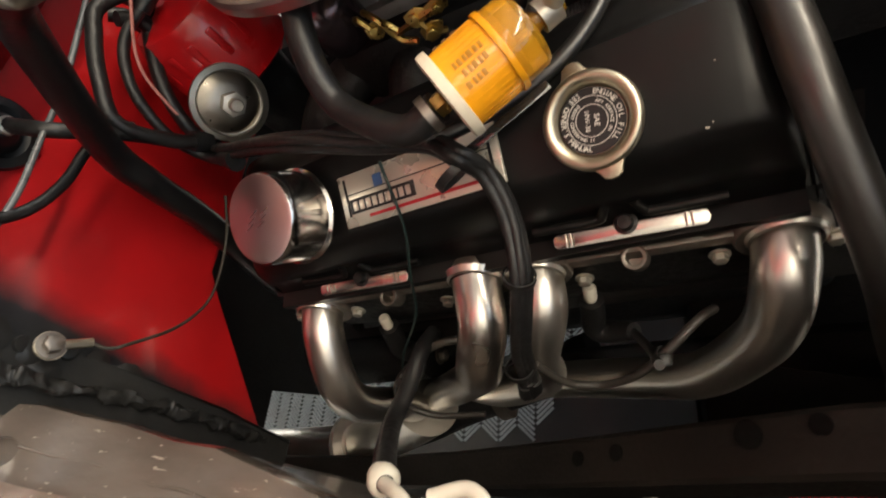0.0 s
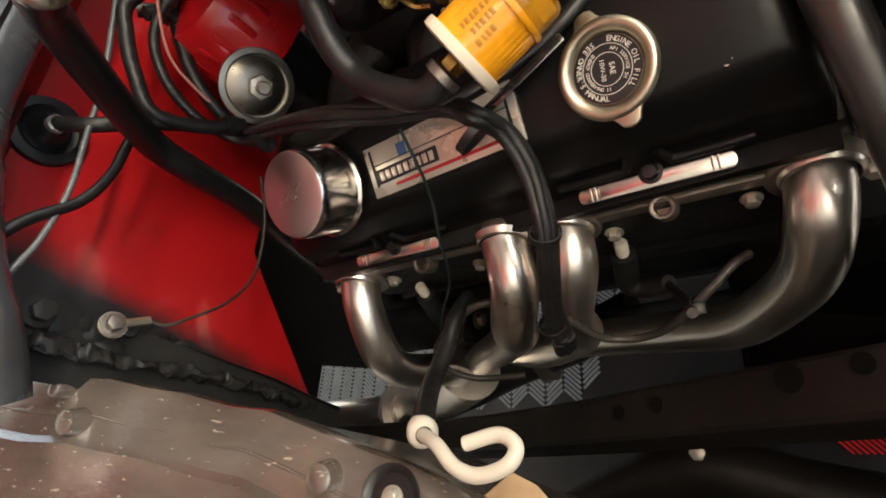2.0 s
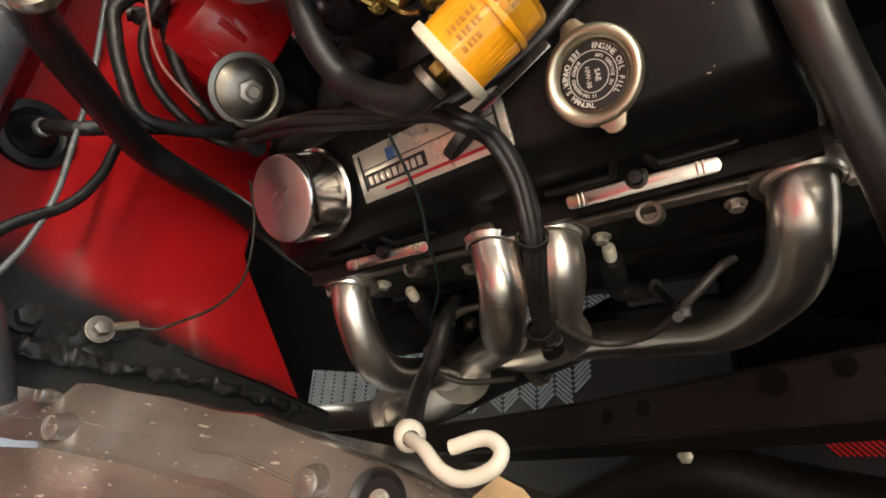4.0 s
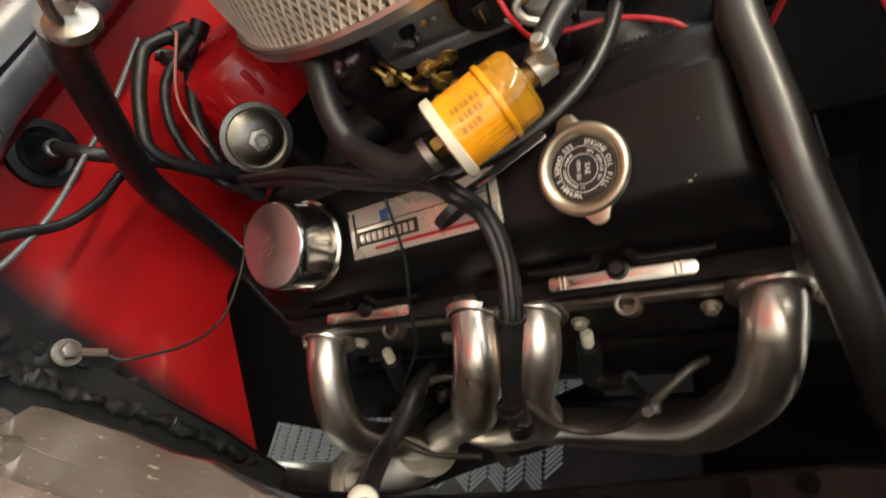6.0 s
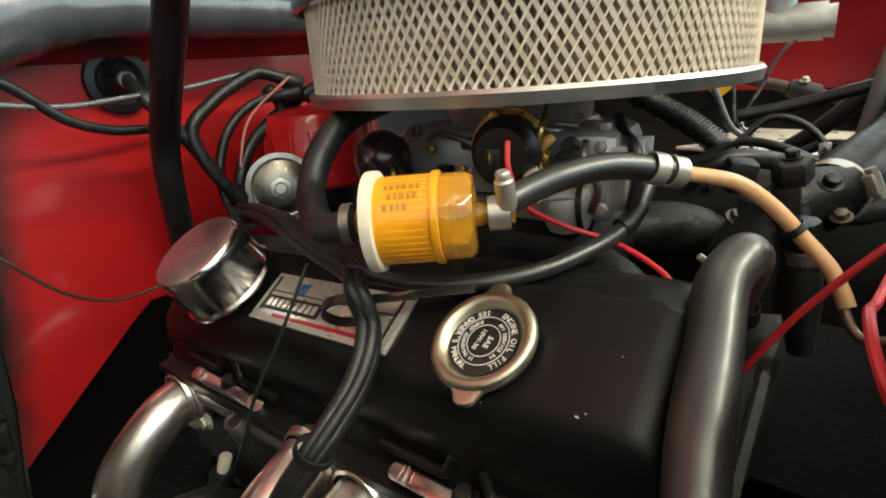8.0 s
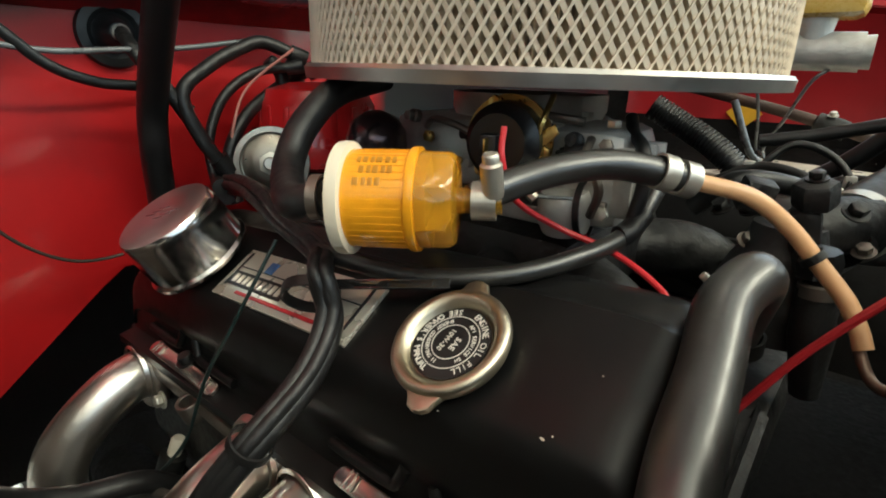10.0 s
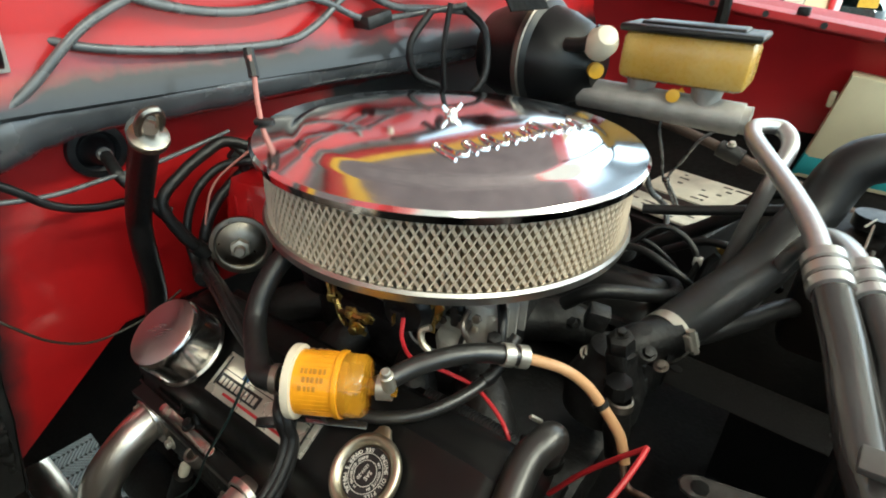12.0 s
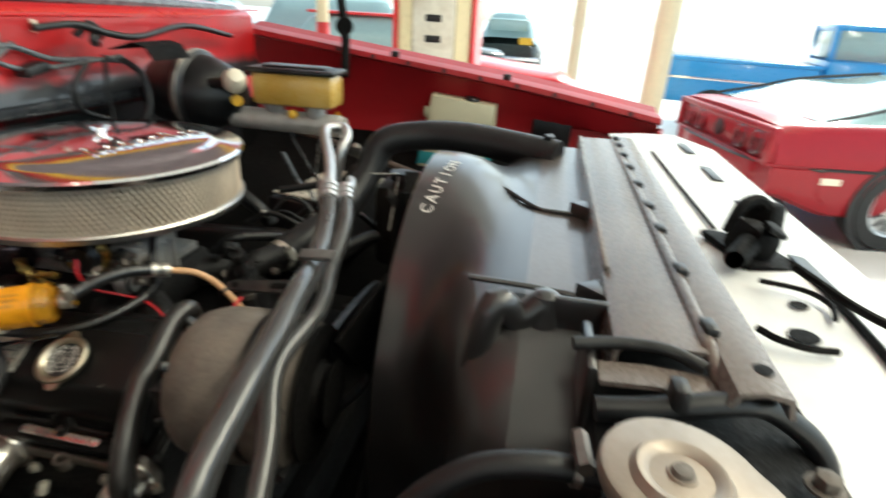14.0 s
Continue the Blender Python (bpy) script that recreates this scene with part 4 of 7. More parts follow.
CH = facing((0.056, -0.112, 1.146), (0.22, -0.97, 0.0), (0, 0, 1))
choke = part("choke_housing", turned([(0, -0.02), (0.0225, -0.02), (0.0232, 0.004), (0.0222, 0.010), (0.018, 0.013), (0.0165, 0.018), (0, 0.018)], CH, 36), BLACK, carb, "black round choke housing")
part("choke_ring", turned([(0.0225, -0.003), (0.0265, -0.003), (0.0265, 0.0), (0.0225, 0.0)], CH, 36, close=True), BRASS, choke)
for a in (20, 140, 260):
    part("choke_screw", bolt(CH @ pose(0.0235 * math.cos(radians(a)), 0.0235 * math.sin(radians(a)), 0.001), 0.0036, False), BRASS, choke)
part("terminal_slot", block((0.013, 0.010, 0.009), CH @ pose(-0.001, 0.003, 0.020), 0.0012), RUBBER, choke)
part("terminal_blade", block((0.009, 0.0012, 0.010), CH @ pose(-0.001, 0.003, 0.024), 0.0003), BRASS, choke)
part("choke_lever", plate([(-0.004, -0.014), (0.004, -0.013), (0.003, 0.004), (0.011, 0.012), (0.008, 0.017), (-0.003, 0.010)], 0.002, facing((0.077, -0.113, 1.141), (0.1, -1, 0.1)), 0.0006), BRASS, carb, "gold choke lever")
part("choke_rod", sweep([(0.077, -0.116, 1.150), (0.079, -0.112, 1.162), (0.074, -0.095, 1.172)], 0.0018, 6), BRASS, carb)
part("silver_clip", sweep([(0.084, -0.124, 1.118), (0.077, -0.125, 1.124), (0.074, -0.122, 1.132), (0.080, -0.118, 1.136)], 0.0032, 8), ZINC, carb, "folded silver clip")
part("clip_wire", sweep([(0.066, -0.128, 1.131), (0.072, -0.128, 1.125), (0.084, -0.124, 1.120), (0.100, -0.112, 1.119)], 0.0011, 6), GREY_LOOM, carb)
for pts in (((-0.050, -0.108, 1.120), (-0.042, -0.118, 1.128), (-0.033, -0.121, 1.115), (-0.022, -0.126, 1.122), (-0.014, -0.128, 1.112)),
            ((-0.036, -0.116, 1.130), (-0.026, -0.124, 1.126), (-0.018, -0.127, 1.108), (-0.006, -0.130, 1.103)),
            ((-0.016, -0.128, 1.113), (0.001, -0.132, 1.119), (0.014, -0.131, 1.121), (0.020, -0.126, 1.124)),
            ((0.002, -0.131, 1.119), (0.007, -0.132, 1.107), (0.014, -0.126, 1.100))):
    part("linkage_rod", sweep(pts, 0.0024, 6), BRASS, carb, "gold-plated linkage rod")
for p, ax, r in (((-0.034, -0.119, 1.116), (0.2, -1, 0.2), 0.0045), ((0.002, -0.131, 1.120), (0, -1, 0.3), 0.0042), ((0.007, -0.131, 1.107), (0.2, -1, 0), 0.0048), ((0.018, -0.130, 1.121), (0.2, -1, 0), 0.0036)):
    part("linkage_lever", plate([(-0.007, -0.004), (0.007, -0.0035), (0.010, 0.003), (0.003, 0.007), (-0.007, 0.004)], 0.002, facing(p, ax), 0.0006), BRASS, carb)
    part("linkage_stud", bolt(facing(p, ax), r), BRASS, carb)
part("throttle_shaft", turned([(0, 0), (0.004, 0), (0.004, 0.02), (0, 0.02)], facing((-0.07, -0.09, 1.105), (0, -1, 0)), 12), ZINC, carb)
part("pull_off_can", turned([(0, -0.024), (0.020, -0.024), (0.0225, -0.019), (0.0225, 0.010), (0.018, 0.020), (0.008, 0.026), (0, 0.026)], facing((-0.070, -0.098, 1.128), (0.1, -0.25, 1)), 32), PURPLE_CHROME, carb, "dark plated pull-off can")
part("fitting_nut", plate(hexagon(0.006), 0.010, facing((0.128, -0.100, 1.137), (0.2, -0.2, 1)), 0.0008), CAST_BLACK, carb)
part("bowl_vent_tube", sweep([(0.104, -0.052, 1.160), (0.112, -0.066, 1.152), (0.126, -0.086, 1.146), (0.132, -0.096, 1.128), (0.128, -0.10, 1.10)], 0.0038, 10), RUBBER, carb, "thin black vent tube")

# in-line filter
FILTER_PRINT = material("brown_print", (0.54, 0.23, 0.015), 0.4, spread=0.2, bump=0.0)
F0, F1 = Vector((0.039, -0.217, 1.1255)), Vector((0.0825, -0.1905, 1.1275))
fa = (F1 - F0).normalized()
FM = facing(F0, fa, (0, 0, 1))
L = (F1 - F0).length
fuel_filter = thing("fuel_filter", (F0 + F1) / 2 - Vector((0, 0, 0.025)), "amber plastic in-line fuel filter with white end cap", "fuel filter")
part("end_cap", turned([(0, -0.0045), (0.0235, -0.0045), (0.0262, -0.0035), (0.0265, -0.001), (0.0262, 0.002), (0.0235, 0.0025), (0, 0.0025)], FM, 48), CREAM, fuel_filter, "milky white flanged end cap")
can = part("body", turned([(0, 0.0025), (0.0228, 0.0025), (0.0225, L * 0.62), (0.0205, L * 0.63), (0, L * 0.63)], FM, 48), AMBER, fuel_filter)
for a0, u0, widths in ((0.50, 0.009, (18, 22, 18, 26, 20, 18)), (0.76, 0.011, (22, 18, 24, 18, 22)), (1.02, 0.009, (26, 18, 20, 22))):
    u = u0
    for w in widths:
        c, sn = math.cos(a0), math.sin(a0)
        part("print_mark", block((w * 0.0001, 0.0036, 0.0005), FM @ facing((0.0227 * c, 0.0227 * sn, u), (c, sn, 0), (0, 0, 1)), 0.0001), FILTER_PRINT, can)
        u += w * 0.0001 + 0.0011
pleat = bmesh.new()
for k in range(40):
    a = math.tau * k / 40
    block((0.0012, 0.0016, L * 0.5), FM @ pose(0.0222 * math.cos(a), 0.0222 * math.sin(a), 0.003 + L * 0.27, 0, 0, math.degrees(a)), 0.0, pleat)
tagged(part("pleating", pleat, AMBER, can), kind="stuff")
part("collar_ring", turned([(0.0215, L * 0.60), (0.0240, L * 0.60), (0.0243, L * 0.63), (0.0240, L * 0.67), (0.0215, L * 0.68)], FM, 48, close=True), AMBER, fuel_filter)
part("sight_end", turned([(0.0222, L * 0.66), (0.0224, L * 0.70), (0.0218, L * 0.94), (0.0200, L * 0.99), (0.0165, L), (0, L)], FM, 36), AMBER_CLEAR, fuel_filter, "clear amber end")
part("filter_core", turned([(0.0195, L * 0.64), (0.0185, L * 0.76), (0.0, L * 0.80)], FM, 6), CREAM, fuel_filter, "pale hexagonal core")
for k in range(6):
    part("core_rib", block((0.018, 0.0014, L * 0.16), FM @ pose(0, 0, 0, 0, 0, 60 * k) @ pose(0.010, 0, L * 0.84), 0.0004), CREAM, fuel_filter)
part("inlet_nut", plate(hexagon(0.0070), 0.007, FM @ pose(0, 0, -0.0085), 0.001), BRASS, fuel_filter, "brass hexagon inlet")
part("outlet", turned([(0.006, 0), (0.006, 0.02)], FM @ pose(0, 0, L), 16), AMBER_CLEAR, fuel_filter)
DARK_PRINT = material("dark_print", (0.12, 0.06, 0.02), 0.5, bump=0)
random.seed(9)
for row in range(3):
    for k in range(6):
        part("print_bar", block((0.0008, 0.0020, 0.0026), FM @ pose(0, 0, 0, 0, 0, -78 + 9 * k + 5 * (row % 2)) @ pose(0.0234, 0, 0.0075 + 0.0058 * row), 0.0002), DARK_PRINT, can, "dark unreadable print bar")

fuel_hose = thing("fuel_hose", (0.11, -0.14, 1.125), "black rubber fuel hose with steel clamps", "hose")
part("hose", sweep([F1 + fa * 0.006, (0.098, -0.166, 1.135), (0.112, -0.148, 1.141), (0.130, -0.127, 1.143), (0.153, -0.103, 1.137)], 0.0074, 16), DUSTY_HOSE, fuel_hose)
part("clamp", worm_clamp(facing(F1 + fa * 0.012, fa, (0.1, -0.5, 0.8)), 0.0077, screw=False), ZINC, fuel_hose, "steel worm clamp")
drum_m = facing(F1 + fa * 0.013 + Vector((0.005, -0.004, 0.012)), (0.02, -0.25, 1), (1, 0, 0))
part("clamp_drum", turned([(0, -0.009), (0.0045, -0.009), (0.0050, -0.007), (0.0050, 0.006), (0.0038, 0.007), (0.0038, 0.010), (0.003, 0.011), (0, 0.011)], drum_m, 18), ZINC, fuel_hose, "pale clamp screw drum")
for d in (-0.006, 0.006):
    part("clamp", worm_clamp(facing(Vector((0.150, -0.1065, 1.138)) + Vector((0.6, 0.7, -0.25)).normalized() * d, (0.6, 0.7, -0.25), (-0.3, 0.2, 1)), 0.0077, 0.008, screw=False), ZINC, fuel_hose, "slotted steel clamp")
tan_hose = thing("tan_fuel_hose", (0.2, -0.08, 1.0), "translucent tan plastic fuel line", "hose")
part("hose", sweep([(0.155, -0.101, 1.136), (0.180, -0.087, 1.130), (0.197, -0.077, 1.117), (0.213, -0.073, 1.100), (0.228, -0.073, 1.084), (0.235, -0.076, 1.073), (0.239, -0.079, 1.065)], 0.0043, 14), TAN, tan_hose)
part("steel_end", sweep([(0.236, -0.076, 1.066), (0.243, -0.084, 1.055), (0.250, -0.088, 1.052), (0.260, -0.090, 1.055), (0.28, -0.088, 1.05), (0.30, -0.08, 1.02)], 0.0027, 10), material("brown_steel_line", (0.16, 0.10, 0.07), 0.4, 0.4, bump=0.0), tan_hose, "thin brown steel line")
part("cable_tie", worm_clamp(facing((0.2105, -0.0735, 1.1025), (0.68, 0.1, -0.75), (0, -1, 0)), 0.0050, 0.004, screw=False), RUBBER, tan_hose, "black cable tie")

# breather-side hose from the filter to the pump
vent = thing("vent_hose", (-0.03, -0.2, 1.11), "thick black rubber hose bent to the filter", "hose")
part("hose", sweep([F0 - fa * 0.010, (0.008, -0.2265, 1.1195), (-0.020, -0.2115, 1.1215), (-0.040, -0.1965, 1.130), (-0.0475, -0.180, 1.149), (-0.050, -0.152, 1.169), (-0.048, -0.111, 1.179)], 0.0092, 16), RUBBER, vent)
part("clamp", worm_clamp(facing(F0 - fa * 0.016, fa, (0, -0.6, 0.7)), 0.0097, 0.005, screw=False), FLANGE, vent, "brass-coloured clamp")

# ---- radiator hoses and heater hose ----
thermo = thing("thermostat_housing", (0.19, 0.0, 1.03), "black painted thermostat housing", "thermostat housing")
part("housing", turned([(0.035, 1.03), (0.036, 1.06), (0.03, 1.075), (0.024, 1.085), (0.020, 1.10), (0, 1.105)], Matrix.Translation((0.19, 0.005, 0)), 28), CAST_BLACK, thermo)
part("spout", sweep([(0.19, 0.01, 1.085), (0.205, 0.028, 1.096), (0.226, 0.058, 1.096)], 0.019, 18), CAST_BLACK, thermo)
part("cap_top", plate(hexagon(0.0115), 0.016, pose(0.201, -0.020, 1.124, 14, -10, 10), 0.003), CAST_BLACK, thermo, "black faceted top")
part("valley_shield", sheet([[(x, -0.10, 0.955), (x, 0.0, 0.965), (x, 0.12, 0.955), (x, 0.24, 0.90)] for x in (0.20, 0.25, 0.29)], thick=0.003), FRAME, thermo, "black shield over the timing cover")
part("cap_screw", bolt(pose(0.200, -0.020, 1.1325, 14, -10, 10), 0.004), BLACK, thermo)
part("cap_neck", block((0.016, 0.016, 0.030), pose(0.200, -0.016, 1.102, 14, -10, 10), 0.004), CAST_BLACK, thermo)
part("side_boss", block((0.020, 0.018, 0.022), pose(0.166, 0.018, 1.112, 8, 10, 25), 0.003), CAST_BLACK, thermo)
part("connector_collar", turned([(0.011, 0), (0.011, 0.007), (0.009, 0.008)], facing((0.215, -0.030, 1.070), (-0.1, 0, 1)), 20), FLANGE, thermo, "silver sensor collar")
part("sensor", turned([(0, 0), (0.011, 0), (0.0125, 0.008), (0.011, 0.014), (0, 0.015)], facing((0.211, -0.030, 1.082), (-0.1, -0.1, 1)), 8), BLACK, thermo)
part("sensor_body", turned([(0.008, -0.07), (0.012, -0.03), (0.010, 0)], facing((0.213, -0.030, 1.075), (-0.1, -0.1, 1)), 12), CAST_BLACK, thermo)
random.seed(21)
for k in range(9):
    p = (0.150 + 0.09 * random.random(), -0.02 + 0.07 * random.random(), 1.085 + 0.03 * random.random())
    part("fitting", bolt(facing(p, (random.uniform(-0.4, 0.4), -0.5, 0.9)), random.uniform(0.0035, 0.0055)), (FLANGE, FLANGE, CAST_BLACK)[k % 3], thermo, "small bolt head")
rad_hose = thing("upper_radiator_hose", (0.3, 0.25, 1.15), "thick black rubber upper radiator hose", "hose")
part("hose", sweep([(0.2105, 0.0380, 1.0890), (0.2345, 0.1065, 1.1030), (0.2646, 0.1906, 1.1224), (0.2909, 0.2537, 1.1757), (0.3139, 0.2804, 1.2286), (0.3824, 0.2931, 1.2452), (0.4601, 0.2844, 1.2501), (0.5403, 0.2626, 1.2469), (0.6108, 0.2364, 1.2443)], 0.0255, 24, radii=lambda u: 0.86 + 0.14 * min(1, 3.5 * u) + 0.03 * math.sin(9 * u)), RUBBER, rad_hose)
part("clamp", worm_clamp(facing((0.2195, 0.060, 1.0935), (0.34, 0.93, 0.13), (0.75, -0.35, 0.35)), 0.0228, 0.012), ZINC, rad_hose, "steel worm clamp")
part("clamp", worm_clamp(facing((0.590, 0.243, 1.242), (0.93, -0.36, -0.1), (0, 0, 1)), 0.0262, 0.013), BLACK, rad_hose)
heater = thing("heater_hose", (0.2, -0.2, 0.8), "black rubber heater hose bent over the valve cover", "hose")
part("hose", sweep([(0.182, -0.1056, 1.021), (0.1893, -0.1119, 1.068), (0.1964, -0.1263, 1.102), (0.1911, -0.1502, 1.096), (0.1958, -0.1835, 1.081), (0.2030, -0.2330, 1.0560), (0.2180, -0.2850, 0.9990), (0.2290, -0.2990, 0.9264), (0.2428, -0.3043, 0.8418), (0.2549, -0.3015, 0.7607)], 0.0118, 20, radii=lambda u: 1 + 0.02 * math.sin(40 * u)), DUSTY_HOSE, heater)
part("clamp", worm_clamp(facing((0.190, -0.112, 1.066), (0, -0.15, 1), (-1, -0.3, 0)), 0.0126, 0.008), FRAME, heater, "blackened worm clamp")
part("clamp_ear", block((0.004, 0.003, 0.013), facing((0.1745, -0.1055, 1.089), (-0.5, -0.6, 0.6), (0.3, 0, 1)), 0.001), ZINC, heater, "bright clamp ear")
for k in range(5):
    part("print_mark", block((0.004, 0.0012, 0.0004), facing((0.1925 + 0.0005 * k, -0.176 - 0.0042 * k, 1.0925 - 0.0044 * k), (-0.25, -0.55, 0.75), (1, 0, 0.3)), 0.0001), GREY_LOOM, heater, "faded pale print mark")
sleeve = thing("corrugated_loom", (0.16, -0.13, 1.05), "black corrugated wire sleeve behind the oil cap", "wire sleeve")
LOOM_LINE = [(0.086, -0.127, 1.0735), (0.120, -0.125, 1.0745), (0.160, -0.125, 1.0745), (0.182, -0.127, 1.068)]
part("tube", sweep(LOOM_LINE, 0.0058, 10), RUBBER, sleeve)
conv = bmesh.new()
steps = sample(LOOM_LINE, 14)
for a, b in zip(steps, steps[1:]):
    turned([(0.0052, -0.0007), (0.0072, -0.0006), (0.0072, 0.0006), (0.0052, 0.0007)], facing(a, b - a), 12, conv)
tagged(part("corrugations", conv, RUBBER, sleeve), kind="stuff")
part("tab", plate([(-0.010, -0.003), (0.008, -0.004), (0.011, 0.002), (0.004, 0.006), (-0.009, 0.004)], 0.0012, facing((0.104, -0.150, 1.071), (0.2, -0.7, 0.7), (0.8, 0, -0.5)), 0.0003), FLANGE, sleeve, "grey metal tab")
part("thin_wire", sweep([(0.096, -0.148, 1.080), (0.101, -0.151, 1.073), (0.112, -0.150, 1.068), (0.118, -0.142, 1.064)], 0.0010, 6), CREAM, sleeve)

vac = thing("vacuum_hose", (0.08, -0.17, 1.07), "thin black vacuum hose looped behind the fuel filter", "hose")
part("hose", sweep([(0.0, -0.210, 1.088), (0.05, -0.192, 1.083), (0.09, -0.172, 1.087), (0.115, -0.145, 1.094), (0.130, -0.105, 1.104), (0.135, -0.075, 1.13)], 0.0050, 12), DUSTY_HOSE, vac)
part("end_sleeve", sweep([(0.128, -0.110, 1.1028), (0.1305, -0.104, 1.1045), (0.133, -0.092, 1.113)], 0.0060, 12), RUBBER, vac, "black rubber end sleeve")
single("choke_wire", sweep([(0.074, -0.144, 1.157), (0.078, -0.150, 1.142), (0.083, -0.142, 1.120), (0.100, -0.122, 1.104), (0.124, -0.114, 1.096), (0.150, -0.120, 1.088), (0.166, -0.128, 1.078), (0.176, -0.13, 1.05)], 0.0017, 8), REDWIRE, (0.12, -0.15, 1.06), "thin red choke wire", "wire")
for pts in (((0.198, -0.113, 1.030), (0.2168, -0.111, 1.0652), (0.236, -0.1075, 1.093), (0.2538, -0.1044, 1.1155)),
            ((0.2538, -0.1044, 1.1155), (0.2530, -0.116, 1.113), (0.2504, -0.1321, 1.1067), (0.246, -0.158, 1.102), (0.243, -0.190, 1.110), (0.247, -0.215, 1.103), (0.256, -0.218, 1.088), (0.272, -0.212, 1.080))):
    single("alternator_wire", sweep(pts, 0.0020, 8), REDWIRE, pts[0], "red alternator charging wire", "wire", "alternator wires")

# ---- spark leads and looms on the near side ----
def spark_lead(pts, r, label):
    """A plug lead with its moulded end boots."""
    ob = thing("spark_lead", pts[0], label, "spark lead", "spark plug leads")
    part("lead", sweep(pts, r, 10, 8), LOOM, ob)
    for a, b in ((Vector(pts[0]), Vector(pts[1])), (Vector(pts[-1]), Vector(pts[-2]))):
        part("end_boot", sweep([a, a.lerp(b, min(0.6, 0.016 / (b - a).length))], r * 1.45, 10, 2), RUBBER, ob)
    return ob


def loom(name, pts, r, mat_, label, category="wire loom", group="", n=8):
    return single(name, sweep(pts, r, 10, n), mat_, pts[0], label, category, group)

# bundle from the firewall over the cover and down past the header
LINE = ((-0.2610, -0.1188, 1.0752), (-0.2180, -0.1420, 1.0830), (-0.1660, -0.1600, 1.0925), (-0.1210, -0.1760, 1.0985), (-0.0830, -0.1880, 1.0985), (-0.0450, -0.1970, 1.0905), (-0.0022, -0.2060, 1.0855), (0.0214, -0.2237, 1.0847), (0.0303, -0.2258, 1.0640), (0.0366, -0.2453, 1.0417), (0.0358, -0.2761, 1.0200), (0.0273, -0.2931, 0.9985), (0.0137, -0.3065, 0.9644), (0.0064, -0.3130, 0.9335), (-0.0024, -0.3198, 0.9046))
for k in range(4):
    pts = []
    for i, p in enumerate(LINE):
        loose = 1.45 if i < 5 else 1.0
        a = k * 1.57 + i * 0.10
        pts.append(Vector(p) + loose * Vector((0.0030 * math.cos(a), 0.0022 * math.cos(a), 0.0034 * math.sin(a))))
    spark_lead(pts, 0.0040 if k < 3 else 0.0048, "black spark plug lead in a taped bundle")
for p, d in (((0.034, -0.276, 1.018), (-0.4, -0.3, -0.85)), ((0.003, -0.312, 0.940), (-0.2, -0.3, -0.9))):
    single("cable_tie", turned([(0.0098, -0.0022), (0.0110, -0.0022), (0.0110, 0.0022), (0.0098, 0.0022)], facing(p, d), 20, close=True), RUBBER, p, "black cable tie round the leads", "cable tie", "cable ties")
tie = thing("cable_tie", (0.02, -0.21, 1.06), "black plastic cable tie with a long tail", "cable tie")
part("tail", block((0.075, 0.006, 0.0018), facing((0.045, -0.205, 1.080), (0.1, -0.5, 0.8), (0.06, 0.028, 0.008)), 0.0005), TIE, tie)
part("band", turned([(0.014, -0.003), (0.0155, -0.003), (0.0155, 0.003), (0.014, 0.003)], facing((0.012, -0.223, 1.070), (0.5, -0.6, -0.6)), 24, close=True), RUBBER, tie)
loom("green_wire", [(-0.038, -0.210, 1.086), (-0.042, -0.236, 1.045), (-0.064, -0.250, 0.999), (-0.098, -0.256, 0.935), (-0.145, -0.272, 0.880), (-0.16, -0.295, 0.85)], 0.0012, GREEN, "thin dark green wire", "wire")
clip = thing("wire_clip", (0.096, -0.315, 0.90), "black plastic wire clip on the header tube", "clip")
part("body", block((0.009, 0.009, 0.010), pose(0.1005, -0.305, 0.914, 15, 20, 10), 0.002), RUBBER, clip)
part("strap", turned([(0.0055, -0.002), (0.0066, -0.002), (0.0066, 0.002), (0.0055, 0.002)], facing((0.1, -0.3015, 0.9135), (0.7, 0.112, 0.682)), 16, close=True), RUBBER, clip)
single("header_wire_loom", sweep([(0.01, -0.305, 0.927), (0.02, -0.308, 0.882), (0.045, -0.308, 0.868), (0.074, -0.307, 0.885), (0.1, -0.301, 0.914), (0.127, -0.279, 0.919), (0.137, -0.268, 0.907)], 0.0034, 10), DARK_BRAID, (0.08, -0.308, 0.872), "dark braided wire over the header tube", "wire")
single("header_wire_loom", sweep([(-0.06, -0.273, 0.912), (-0.085, -0.278, 0.917), (-0.125, -0.286, 0.894), (-0.165, -0.296, 0.857), (-0.175, -0.306, 0.822), (-0.15, -0.313, 0.797), (-0.1, -0.31, 0.782)], 0.0036, 10), DARK_BRAID, (-0.13, -0.288, 0.802), "dark braided wire curled beside the header", "wire")
for d in (Vector((0, 0, 0)), Vector((-0.214, 0, -0.004))):
    top, bend = Vector((0.044, -0.236, 0.884)) + d, Vector((0.036, -0.249, 0.842)) + d
    plug = thing("spark_plug", bend, "white spark plug with black right-angle boot", "spark plug", "spark plugs")
    part("ceramic", turned([(0.0045, -0.006), (0.0058, -0.002), (0.0058, 0.010), (0.0045, 0.012), (0, 0.012)], facing(top, top - bend), 14), WHITE, plug)
    part("boot", sweep([top - (top - bend) * 0.1, top.lerp(bend, 0.5), bend, bend + Vector((0.014, -0.004, -0.004)), bend + Vector((0.036, -0.012, 0.014))], 0.0108, 14, radii=lambda u: 1.0 if u < 0.75 else 1.0 - 1.2 * (u - 0.75)), RUBBER, plug)
    part("lead", sweep([bend + Vector((0.034, -0.011, 0.012)), bend + Vector((0.046, -0.028, 0.026)), bend + Vector((0.055, -0.045, 0.045)), bend + Vector((0.063, -0.063, 0.086))], 0.0038, 10), RUBBER, plug)

